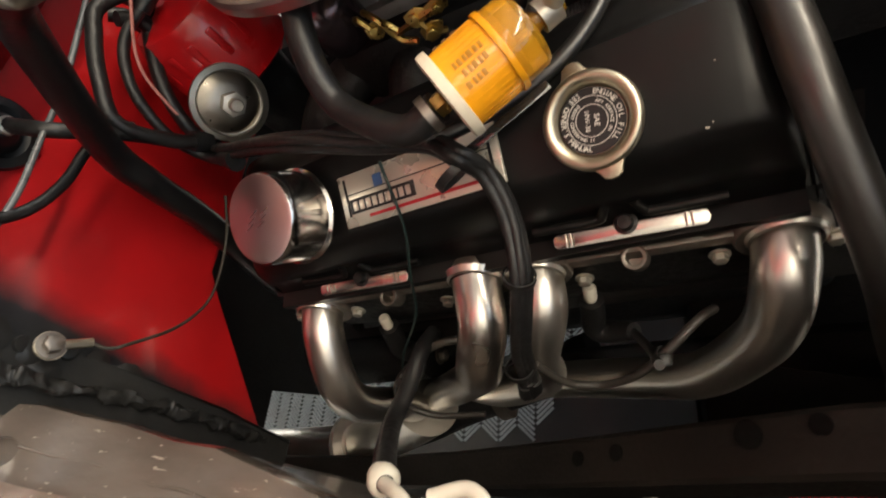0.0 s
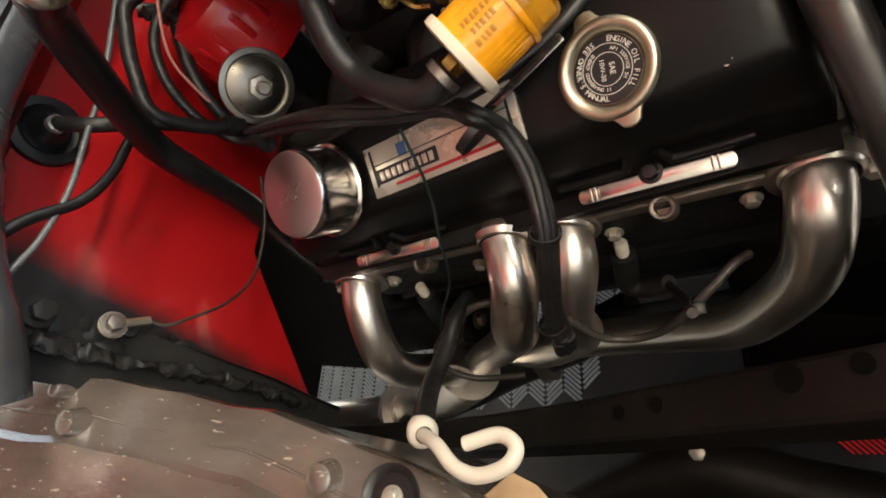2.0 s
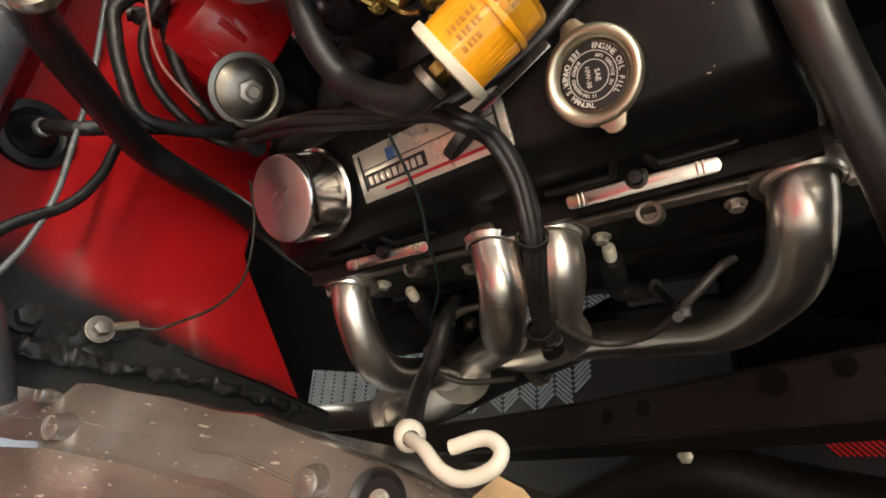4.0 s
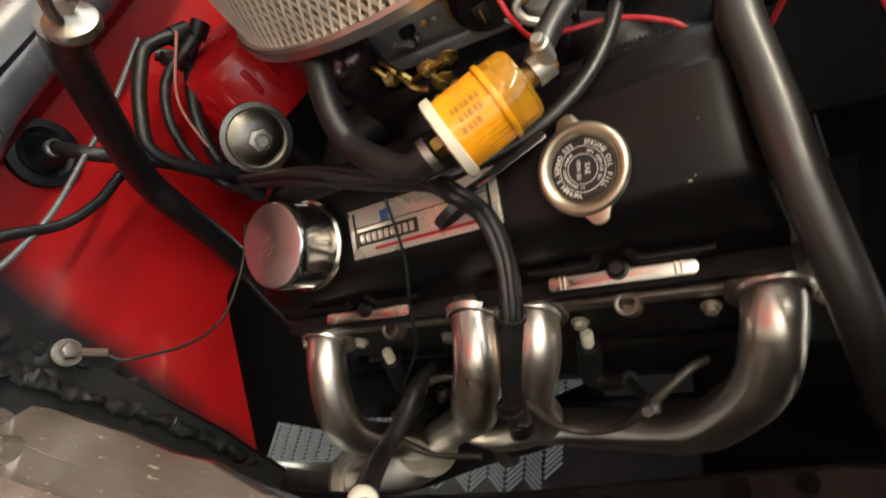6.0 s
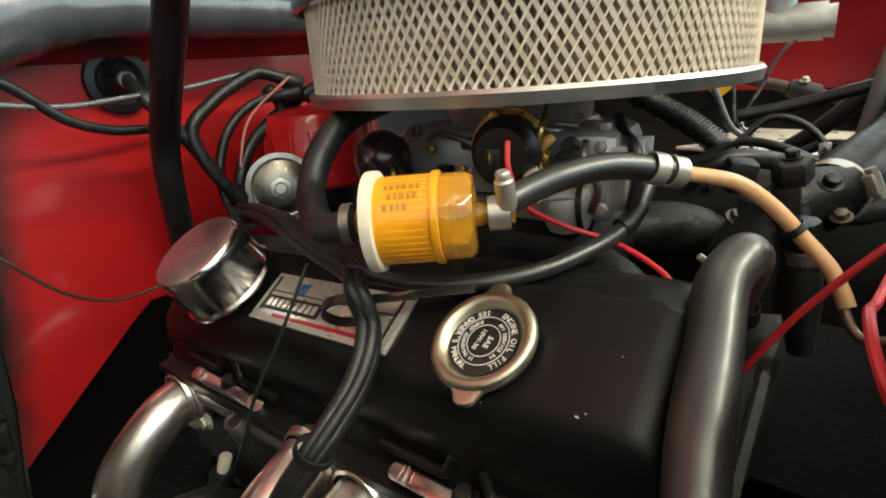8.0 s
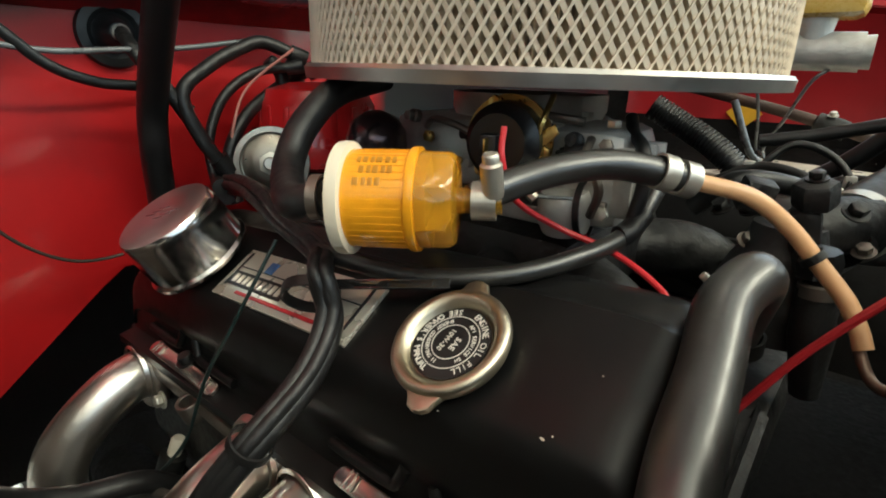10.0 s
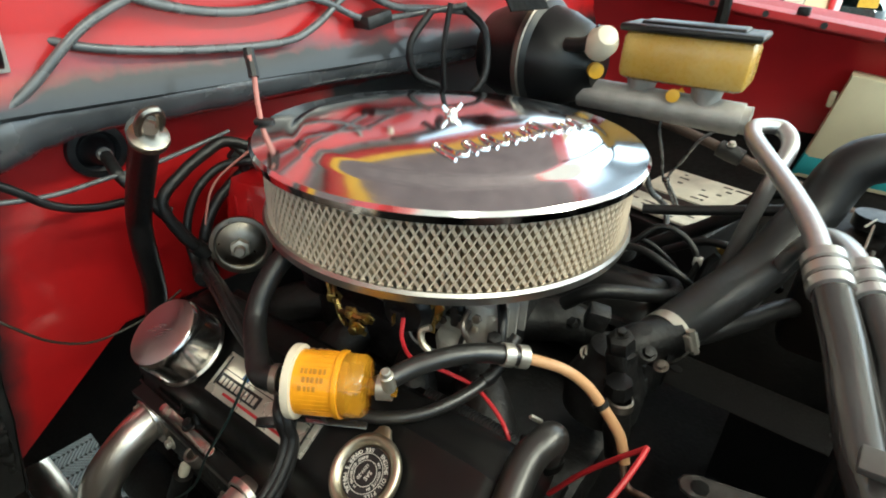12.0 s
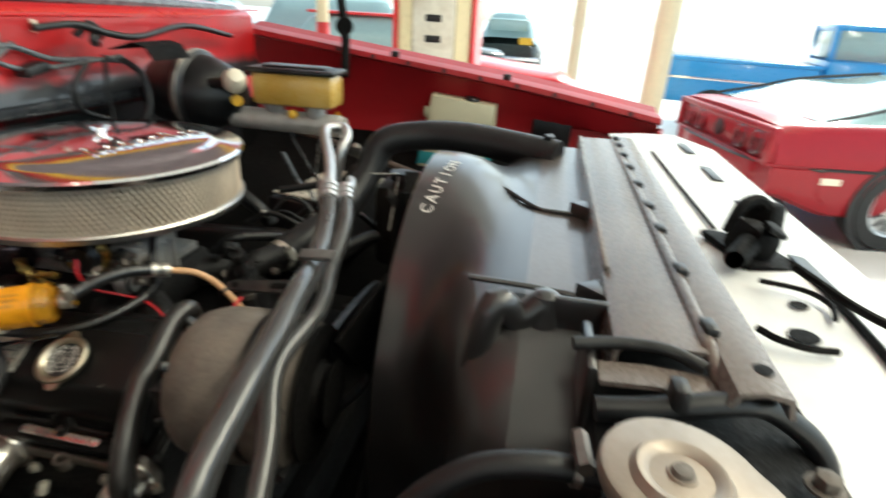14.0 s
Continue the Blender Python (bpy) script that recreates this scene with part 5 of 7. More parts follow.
# fuel-pump-side canister with the hexagon
can_m = facing((-0.210, -0.101, 1.098), (0.78, -0.58, 0.15), (0, 0, 1))
canister = thing("vacuum_advance_canister", (-0.215, -0.1, 1.05), "plated round canister with a hexagon centre nut", "canister")
part("shell", turned([(0, -0.022), (0.026, -0.022), (0.031, -0.012), (0.0335, -0.005), (0.0345, -0.001), (0.0338, 0.0008), (0.0290, 0.0012), (0.0282, -0.0012), (0.0270, -0.0016), (0.021, 0.0012), (0.014, 0.0032), (0, 0.0036)], can_m, 64), DULL_CHROME, canister)
part("hex_nut", plate(hexagon(0.0112), 0.011, can_m @ pose(0, 0, 0.0095), 0.001), ZINC, canister)
part("stub", turned([(0, 0.014), (0.0062, 0.014), (0.006, 0.022), (0.005, 0.0235), (0, 0.0235)], can_m, 14), ZINC, canister)

# distributor behind the carburettor
dist = thing("distributor", (-0.2, 0.0, 1.0), "red-capped distributor with black spark leads", "distributor")
dcap = part("cap", turned([(0.054, 1.088), (0.0595, 1.092), (0.060, 1.118), (0.0575, 1.124), (0.057, 1.150), (0.050, 1.163), (0.026, 1.170), (0, 1.170)], Matrix.Translation((-0.232, -0.030, 0)), 40), RED_BODY, dist, "red moulded cap")
for k in range(16):
    a = math.tau * k / 16
    part("cap_rib", block((0.003, 0.007, 0.030), pose(-0.232 + 0.0570 * math.cos(a), -0.030 + 0.0570 * math.sin(a), 1.134, 0, 0, math.degrees(a)), 0.0018), RED_BODY, dcap)
part("body", turned([(0.030, 1.0), (0.036, 1.06), (0.042, 1.12)], Matrix.Translation((-0.235, -0.028, 0)), 24), CAST_BLACK, dist)
for k in range(3):
    a = radians(170 + k * 40)
    p = Vector((-0.235 + 0.04 * math.cos(a), -0.028 + 0.034 * math.sin(a), 1.158))
    part("lead_boot", sweep([p, p + Vector((0, 0, 0.018)), p + Vector((0.010 * math.cos(a), 0.012 * math.sin(a), 0.032))], 0.0065, 10), RUBBER, dist)
for pts, r in (([(-0.235, -0.04, 1.19), (-0.25, -0.075, 1.205), (-0.25, -0.102, 1.198), (-0.25, -0.131, 1.183), (-0.248, -0.159, 1.159), (-0.24, -0.15, 1.12), (-0.235, -0.13, 1.09)], 0.0062),
               ([(-0.235, -0.02, 1.185), (-0.25, -0.048, 1.172), (-0.25, -0.096, 1.142), (-0.248, -0.121, 1.107), (-0.245, -0.127, 1.07), (-0.21, -0.15, 1.075)], 0.0062),
               ([(-0.225, -0.05, 1.185), (-0.252, -0.085, 1.178), (-0.256, -0.118, 1.155), (-0.252, -0.138, 1.118), (-0.240, -0.142, 1.085), (-0.20, -0.158, 1.085)], 0.0048)):
    spark_lead(pts, r, "black spark plug lead from the distributor")
loom("pink_wire", [(-0.225, -0.06, 1.200), (-0.246, -0.098, 1.165), (-0.246, -0.116, 1.130), (-0.244, -0.122, 1.102), (-0.240, -0.128, 1.088)], 0.0014, PINK, "thin faded pink wire by the distributor", "wire")

# ---- transmission dipstick and grommet at the firewall ----
dip = thing("transmission_dipstick", (-0.30, -0.18, 0.95), "black dipstick tube with a plated pull loop", "dipstick")
part("tube", sweep([(-0.1168, -0.2152, 1.2735), (-0.1620, -0.1985, 1.2506), (-0.2450, -0.1843, 1.1601), (-0.2614, -0.1823, 1.1131), (-0.2775, -0.1762, 1.0513), (-0.2876, -0.1796, 1.0004), (-0.3002, -0.1849, 0.9401), (-0.3301, -0.1800, 0.8600)], 0.0122, 16, radii=lambda u: 1.0 if u > 0.06 else 1.05), BLACK, dip)
dm = facing((-0.110, -0.2165, 1.270), (0.55, -0.08, 0.72), (0, 1, 0))
part("cap", turned([(0, -0.002), (0.0138, -0.002), (0.0145, 0.001), (0.0138, 0.004), (0.009, 0.006), (0.006, 0.011), (0, 0.011)], dm, 28), DULL_CHROME, dip)
part("pull_loop", sweep([dm @ Vector(p) for p in ((0.007, 0, 0.008), (0.008, 0, 0.019), (0.004, 0, 0.029), (-0.004, 0, 0.029), (-0.008, 0, 0.019), (-0.007, 0, 0.008))], 0.0032, 8), DULL_CHROME, dip)
gm = facing((-0.314, -0.184, 1.207), (1, -0.05, 0.0), (0, 0, 1))
grommet = thing("firewall_grommet", (-0.314, -0.184, 1.172), "black rubber firewall grommet with a cable", "grommet")
part("rubber_ring", turned([(0, 0), (0.028, 0), (0.0295, 0.003), (0.028, 0.008), (0.021, 0.009), (0.017, 0.006), (0.014, 0.008), (0.011, 0.018), (0.008, 0.022), (0, 0.022)], gm, 40), RUBBER, grommet)
part("ferrule", turned([(0.0065, 0.018), (0.0072, 0.022), (0.0072, 0.026), (0.005, 0.028)], gm, 20), ZINC, grommet)
loom("speed_cable", [gm @ Vector((0, 0, 0.025)), (-0.262, -0.186, 1.190), (-0.252, -0.168, 1.160), (-0.248, -0.150, 1.128), (-0.246, -0.128, 1.085), (-0.235, -0.125, 1.06)], 0.0062, LOOM, "black cable from the grommet", "cable")
loom("thin_cable", [(-0.262, -0.36, 1.215), (-0.262, -0.314, 1.203), (-0.262, -0.287, 1.195), (-0.262, -0.245, 1.190), (-0.262, -0.198, 1.193), (-0.262, -0.145, 1.197), (-0.268, -0.06, 1.21)], 0.0024, GREY_LOOM, "thin grey cable along the firewall", "cable")
loom("thin_cable", [(-0.264, -0.34, 1.24), (-0.262, -0.284, 1.211), (-0.262, -0.250, 1.181), (-0.262, -0.218, 1.168), (-0.260, -0.179, 1.163), (-0.252, -0.150, 1.145)], 0.0042, LOOM, "black cable along the firewall", "cable")

# earth strap and its bolt
earth = thing("earth_strap", (-0.27, -0.33, 1.12), "brown earth wire bolted to the firewall flange", "earth strap")
em = facing((-0.2759, -0.3282, 1.1268), (0.9739, 0.1298, 0.1793), (0.10, 0.36, -0.93))
part("lug", turned([(0, 0), (0.0105, 0), (0.0105, 0.0018), (0, 0.0018)], em, 20), CAPMETAL, earth)
part("bolt", bolt(em @ pose(0, 0, 0.002), 0.0066), FLANGE, earth)
part("crimp", sweep([em @ Vector((0.008, 0, 0.002)), em @ Vector((0.026, 0, 0.003))], 0.0036, 8), CAPMETAL, earth)
part("wire", sweep([em @ Vector((0.024, 0, 0.003)), (-0.2640, -0.3205, 1.0935), (-0.2588, -0.3132, 1.0814), (-0.2570, -0.2896, 1.0508), (-0.2580, -0.2602, 1.0303), (-0.2585, -0.2292, 1.0259), (-0.2548, -0.1912, 1.0335), (-0.2466, -0.1615, 1.0518)], 0.0014, 8), material("brown_wire", (0.022, 0.019, 0.013), 0.5), earth)
single("firewall_bolt", bolt(facing((-0.2787, -0.3312, 1.1748), (0.9691, 0.0334, -0.0224)), 0.008), SEALER, (-0.2787, -0.3312, 1.1748), "black painted hexagon bolt", "bolt")

# ventilation case beside the firewall
case = thing("ventilation_case", (-0.12, -0.48, 0.9), "dusty brown plastic ventilation case with screw bosses", "ventilation case")
inner = [(-0.4285, -0.3562, 1.160), (-0.358, -0.3587, 1.153), (-0.3072, -0.3645, 1.137), (-0.2773, -0.3640, 1.120), (-0.2562, -0.3682, 1.102), (-0.2295, -0.3715, 1.086), (-0.1878, -0.3805, 1.072), (-0.1513, -0.3840, 1.0685), (-0.0858, -0.4041, 1.052), (-0.0294, -0.4217, 1.038), (0.0215, -0.4471, 1.023)]
part("shell", sheet([[(x, y - 0.010, z - 0.25), (x, y - 0.006, z - 0.06), (x, y - 0.001, z - 0.012), (x, y - 0.003, z - 0.003), (x, y - 0.012, z + 0.003), (x, y - 0.045, z + 0.007), (x, y - 0.050, z + 0.013), (x, y - 0.075, z + 0.010), (x, y - 0.11, z - 0.003), (x, y - 0.16, z - 0.030), (x, y - 0.22, z - 0.075), (x, y - 0.27, z - 0.14)] for x, y, z in inner], thick=0.004), BROWN, case)
part("front_face", sheet([[(0.042, y, z) for y in (-0.441, -0.52, -0.62, -0.70)] for z in (1.018, 0.95, 0.80)], thick=0.004), BROWN, case)
for x, y, z, w in ((-0.295, -0.378, 1.140, 0.012), (-0.280, -0.400, 1.132, 0.018), (-0.091, -0.427, 1.063, 0.018)):
    part("screw_boss", turned([(0, 0.0065), (w * 0.34, 0.0062), (w * 0.46, 0.0050), (w * 0.52, 0.001), (w * 0.60, -0.012)], pose(x, y, z, 8, 14, 0), 28), BROWN, case, "rounded screw boss")
pit = part("bolt_pit", turned([(0.0, 0.0), (0.013, 0.0), (0.0165, 0.003), (0.018, 0.0034)], pose(-0.0450, -0.4352, 1.0525, 0, 14, 0), 28), BLACK, case, "dark bolt recess")
part("pit_bolt", bolt(pose(-0.0450, -0.4352, 1.0525, 0, 14, 0), 0.0045), ZINC, pit)
part("seam_rib", sweep([(x, y - 0.030, z + 0.005) for x, y, z in inner[1:]], 0.0012, 6), BROWN, case)

scrap = plate([(-0.021, -0.006), (-0.008, 0.009), (0.006, 0.006), (0.022, -0.005), (0.012, -0.012), (-0.008, -0.010)], 0.0012, pose(0.027, -0.430, 1.036, 6, 10, -12), 0.0003)
single("paper_tag", scrap, material("tan_card", (0.42, 0.29, 0.16), 0.8, spread=0.2, scale=60, bump=0.3), (0.027, -0.430, 1.034), "torn tan card tag lying on the ventilation case", "tag")

# engine oil dipstick
odip = thing("oil_dipstick", (-0.05, -0.39, 1.0), "cream-painted oil dipstick handle on a black tube", "dipstick")
part("collar", turned([(0.005, -0.009), (0.0085, -0.008), (0.0095, 0.001), (0.0078, 0.006), (0.005, 0.008)], facing((-0.0347, -0.3997, 1.0430), (0.5913, -0.2825, 0.5838)), 20), WHITE, odip)
part("handle", sweep([(-0.0305, -0.4018, 1.0479), (-0.0131, -0.4082, 1.0582), (0.0011, -0.4191, 1.0616), (0.0162, -0.4230, 1.0631), (0.0317, -0.4183, 1.0627), (0.0355, -0.4097, 1.0607), (0.0254, -0.4038, 1.0591), (0.0059, -0.4080, 1.0596)], 0.0040, 12), WHITE, odip)
part("tube", sweep([(-0.035, -0.398, 1.043), (-0.066, -0.376, 1.0), (-0.095, -0.350, 0.955), (-0.098, -0.320, 0.935), (-0.095, -0.285, 0.925), (-0.10, -0.26, 0.90)], 0.0075, 12), RUBBER, odip)

# ---- alternator, brackets and belt drive ----
alt_m = facing((0.316, -0.214, 1.086), (1, 0.06, 0.02), (0, 0, 1))
alternator = thing("alternator", (0.32, -0.235, 1.0), "dusty cast alternator with red wires", "alternator")
part("rear_case", turned([(0, -0.053), (0.048, -0.053), (0.061, -0.048), (0.070, -0.038), (0.0755, -0.022), (0.077, -0.006), (0.077, 0.022), (0.074, 0.026)], alt_m, 40), ALT, alternator)
part("stator_ring", turned([(0.072, 0.026), (0.0725, 0.034)], alt_m, 48), CAST_BLACK, alternator)
part("front_case", turned([(0.074, 0.032), (0.076, 0.036), (0.074, 0.066), (0.05, 0.078), (0, 0.08)], alt_m, 48), ALT, alternator)
for k in range(8):
    a = 2 * math.pi * k / 8
    part("vent_slot", block((0.013, 0.009, 0.005), alt_m @ pose(0, 0, 0, 0, 0, math.degrees(a)) @ pose(0.0655, 0, -0.0438, 0, 48, 0), 0.002), BLACK, alternator, "dark cooling slot")
part("terminal_block", block((0.03, 0.022, 0.018), alt_m @ pose(0.01, 0.045, -0.052), 0.003), BLACK, alternator)
part("pulley", turned([(0, 0.08), (0.034, 0.08), (0.026, 0.088), (0.034, 0.097), (0, 0.1)], alt_m, 32), FRAME, alternator)
part("fan_blade_ring", turned([(0.03, 0.079), (0.068, 0.079), (0.068, 0.082), (0.03, 0.082)], alt_m, 32, close=True), FRAME, alternator)
bracket = thing("alternator_bracket", (0.28, -0.14, 1.13), "black slotted alternator bracket", "bracket")
br_p, br_n = Vector((0.318, -0.158, 1.172)), Vector((0.05, -0.55, 0.83))
part("arm", plate([(-0.040, -0.004), (-0.038, -0.008), (-0.033, -0.010), (0.03, -0.012), (0.055, -0.010), (0.060, 0.002), (0.03, 0.004), (-0.033, 0.001), (-0.038, -0.001)], 0.006, facing(br_p, br_n, (1, 0.15, 0.05)), 0.0012), BRACKET, bracket)
for u, w in ((-0.030, 0.001), (0.018, 0.008)):
    oval = [(d * w + 0.0034 * math.cos(t), 0.0034 * math.sin(t)) for d, t0 in ((1, -1.57), (-1, 1.57)) for t in (t0, t0 + 0.8, t0 + 1.57, t0 + 2.35, t0 + 3.14)]
    slot_bm = plate(oval, 0.0012, facing(br_p, br_n, (1, 0.15, 0.05)) @ pose(u, -0.0045, 0.0033), 0.0002)
    part("slot", slot_bm, FRAME, bracket, "dark oblong slot")
stay = thing("pump_stay", (0.346, 0.21, 1.09), "thin folded steel stay with bright edges", "bracket")
part("upright", block((0.004, 0.016, 0.106), facing((0.3465, 0.2405, 1.136), (1, 0.0, 0.0), (0, 0.83, -0.56)) @ pose(0, 0, 0, 0, 90, 0), 0.0008), BRACKET, stay)
# Bright rods run along the stay's upright and top edge.
part("bright_edge_rod", sweep([(0.3440, 0.2118, 1.0935), (0.3440, 0.2405, 1.136), (0.3440, 0.2691, 1.1791)], 0.0012, 6), ZINC, stay, "bright edge rod")
part("top_edge", sweep([(0.3440, 0.2691, 1.1791), (0.3380, 0.225, 1.190), (0.3300, 0.160, 1.207)], 0.0011, 6), ZINC, stay, "bright edge rod")
fan = thing("cooling_fan", (0.42, -0.02, 0.9), "black cooling fan with belt pulleys", "fan")
for k in range(6):
    a = radians(60 * k + 12)
    m = facing((0.43, -0.02 + 0.14 * math.cos(a), 1.0 + 0.14 * math.sin(a)), (0.9, 0.4 * -math.sin(a), 0.4 * math.cos(a)), (0, math.cos(a), math.sin(a)))
    part("blade", block((0.18, 0.085, 0.004), m, 0.0015), FRAME, fan)
part("hub", turned([(0, -0.03), (0.06, -0.03), (0.065, 0.0), (0.06, 0.03), (0, 0.03)], facing((0.43, -0.02, 1.0), (1, 0, 0)), 32), BLACK, fan)
part("pulley", turned([(0, -0.02), (0.075, -0.02), (0.068, -0.01), (0.075, 0.0), (0, 0)], facing((0.35, -0.02, 1.0), (1, 0, 0)), 40), FRAME, fan)
single("drive_belt", sweep([(0.385, -0.27, 1.11), (0.385, -0.15, 1.115), (0.375, 0.05, 1.075), (0.375, 0.06, 1.0), (0.375, 0.0, 0.94), (0.385, -0.20, 1.03), (0.385, -0.28, 1.04)], 0.006, 6), RUBBER, (0.38, -0.1, 0.94), "black rubber drive belt", "belt")
pump = thing("power_steering_pump", (0.36, 0.27, 1.0), "black power steering pump on a dull steel bracket", "pump")
part("reservoir", block((0.12, 0.10, 0.16), Matrix.Translation((0.36, 0.30, 1.08)), 0.02), RAIL, pump)
part("bracket", plate([(-0.01, -0.09), (0.012, -0.09), (0.014, 0.09), (-0.012, 0.09)], 0.01, facing((0.37, 0.255, 1.10), (0.3, -1, 0), (1, 0, 0)), 0.002), BRACKET, pump, "dull steel bracket")
part("cap", turned([(0, 0), (0.02, 0), (0.02, 0.014), (0, 0.016)], Matrix.Translation((0.345, 0.285, 1.165)), 24), BLACK, pump)

# ---- refrigerant lines ----
CLAMP_GREY = material("dull_grey_plate", (0.125, 0.12, 0.115), 0.45, 0.3, spread=0.15, bump=0.1, dirt=(0.09, 0.085, 0.08), dirt_amount=0.4)
acl = thing("refrigerant_lines", (0.3, 0.05, 1.1), "aluminium refrigerant pipes crimped to black hoses", "refrigerant line")
part("pipe", sweep([(0.309, 0.036, 1.214), (0.294, 0.082, 1.222), (0.270, 0.138, 1.229), (0.236, 0.208, 1.236), (0.216, 0.252, 1.241), (0.212, 0.276, 1.246), (0.235, 0.290, 1.246), (0.250, 0.264, 1.236), (0.247, 0.240, 1.21), (0.240, 0.24, 1.16), (0.23, 0.25, 1.08)], 0.0085, 14), ALU_PIPE, acl)
part("pipe", sweep([(0.338, 0.038, 1.205), (0.322, 0.09, 1.21), (0.302, 0.14, 1.195), (0.285, 0.18, 1.15), (0.27, 0.20, 1.08)], 0.0075, 14), ALU_PIPE, acl)
AC1 = [(0.3094, 0.0361, 1.2140), (0.3310, -0.0211, 1.1935), (0.3515, -0.1050, 1.1781), (0.3660, -0.1732, 1.1831), (0.3782, -0.2585, 1.1761), (0.3870, -0.3277, 1.1697), (0.3930, -0.4037, 1.1346), (0.4166, -0.4707, 1.0208), (0.4188, -0.4903, 0.9003)]
AC2 = [(0.3322, 0.0405, 1.2133), (0.3556, -0.0247, 1.1939), (0.3700, -0.1088, 1.1706), (0.3839, -0.1747, 1.1596), (0.3807, -0.2603, 1.1510), (0.4052, -0.3271, 1.1225), (0.4187, -0.3903, 1.0707), (0.4295, -0.4401, 0.9503)]
for line, r in ((AC1, 0.0125), (AC2, 0.0095)):
    part("hose", sweep(line, r, 20), GLOSS_RUBBER, acl)
    d = (Vector(line[0]) - Vector(line[1])).normalized()
    for k in range(3):
        part("ferrule", turned([(r * 0.9, -0.005), (r + 0.0022, -0.004), (r + 0.0022, 0.004), (r * 0.9, 0.005)], facing(Vector(line[0]) - d * (0.012 * k - 0.004), d), 20), ALU_PIPE, acl, "crimped aluminium ferrule")
part("clamp_plate", block((0.038, 0.014, 0.006), facing((0.3625, -0.126, 1.197), (-0.1, -0.3, 0.9), (1, 0.1, -0.25)), 0.0012), CLAMP_GREY, acl, "folded grey clamp")

# ---- brakes ----
booster = thing("brake_booster", (-0.15, 0.43, 1.15), "black round brake booster on the firewall", "brake booster")
bmx = facing((-0.030, 0.405, 1.262), (1, -0.03, -0.02), (0, 0, 1))
part("shell", turned([(0, -0.18), (0.060, -0.18), (0.072, -0.15), (0.076, -0.105), (0.083, -0.100), (0.083, -0.086), (0.075, -0.080), (0.070, -0.055), (0.056, -0.022), (0.036, -0.008), (0.032, 0.004), (0, 0.006)], bmx, 56), BLACK, booster)
part("crimp_ring", turned([(0.083, -0.099), (0.0855, -0.097), (0.0855, -0.089), (0.083, -0.087)], bmx, 56, close=True), FLANGE, booster, "dull steel crimp ring")
part("check_valve", sweep([bmx @ Vector((0.03, 0.05, -0.03)), bmx @ Vector((0.035, 0.052, 0.0)), bmx @ Vector((0.055, 0.05, 0.02))], 0.010, 12), RUBBER, booster)
mc = thing("brake_master_cylinder", (0.08, 0.415, 1.18), "cast aluminium master cylinder with amber reservoir", "master cylinder")
part("cylinder", sweep([(-0.05, 0.408, 1.222), (0.176, 0.424, 1.218)], 0.022, 24, 2), ALU, mc)
part("snout", turned([(0, 0), (0.018, 0), (0.019, 0.02), (0, 0.02)], facing((0.166, 0.424, 1.218), (1, 0.05, 0)), 24), ALU, mc)
for x in (0.035, 0.125):
    part("neck", turned([(0.017, 1.222), (0.019, 1.240), (0.024, 1.268)], Matrix.Translation((x, 0.42, 0)), 28), ALU, mc)
res_m = pose(0.090, 0.420, 1.291, 0, 0, 3)
RESV = material("amber_reservoir", (0.52, 0.32, 0.06), 0.28, spread=0.2, scale=8, bump=0.05, dirt=(0.60, 0.46, 0.20), dirt_amount=0.6, dirt_scale=12, coat=0.2)
part("reservoir", block((0.166, 0.078, 0.064), res_m @ pose(0, 0, -0.0045), 0.012), RESV, mc, "amber translucent reservoir")
part("reservoir_lid", block((0.176, 0.088, 0.010), res_m @ pose(0, 0, 0.031), 0.004), BLACK, mc, "black reservoir lid")
part("lid_ridge", block((0.13, 0.05, 0.006), res_m @ pose(0, 0, 0.037), 0.003), BLACK, mc)
part("yellow_cap", turned([(0, 0), (0.011, 0), (0.011, 0.010), (0, 0.011)], facing((-0.022, 0.376, 1.261), (0.6, -0.7, 0)), 20), YELLOW, mc)
part("white_valve", turned([(0, -0.01), (0.02, -0.01), (0.022, 0.01), (0.014, 0.025), (0, 0.03)], facing((-0.012, 0.358, 1.298), (0.5, -0.5, 0.5)), 20), CREAM, mc, "white plastic vacuum valve")
part("brake_pipe", sweep([(0.078, 0.408, 1.205), (0.0775, 0.410, 1.188), (0.0800, 0.450, 1.140), (0.0780, 0.500, 1.088), (0.105, 0.480, 1.062), (0.140, 0.440, 1.022), (0.16, 0.40, 0.96)], 0.0022, 8), GREY_LOOM, mc)
part("brake_pipe", sweep([(0.150, 0.415, 1.200), (0.134, 0.412, 1.183), (0.112, 0.450, 1.140), (0.086, 0.498, 1.090), (0.112, 0.478, 1.062), (0.147, 0.438, 1.022), (0.17, 0.40, 0.96)], 0.0022, 8), GREY_LOOM, mc)
part("pipe_tie", turned([(0.004, -0.003), (0.0062, -0.003), (0.0062, 0.003), (0.004, 0.003)], facing((0.083, 0.499, 1.086), (0.5, -0.4, -0.7)), 16, close=True), TIE, mc, "black tie round both pipes")
single("column_shroud", sheet([[(-0.175, y, 1.352), (-0.13, y, 1.366), (-0.105, y, 1.360), (-0.09, y, 1.338)] for y in (0.245, 0.345)], thick=0.002), DUSTY_BLACK, (-0.1, 0.3, 1.335), "black sheet cover over the loom", "cover")

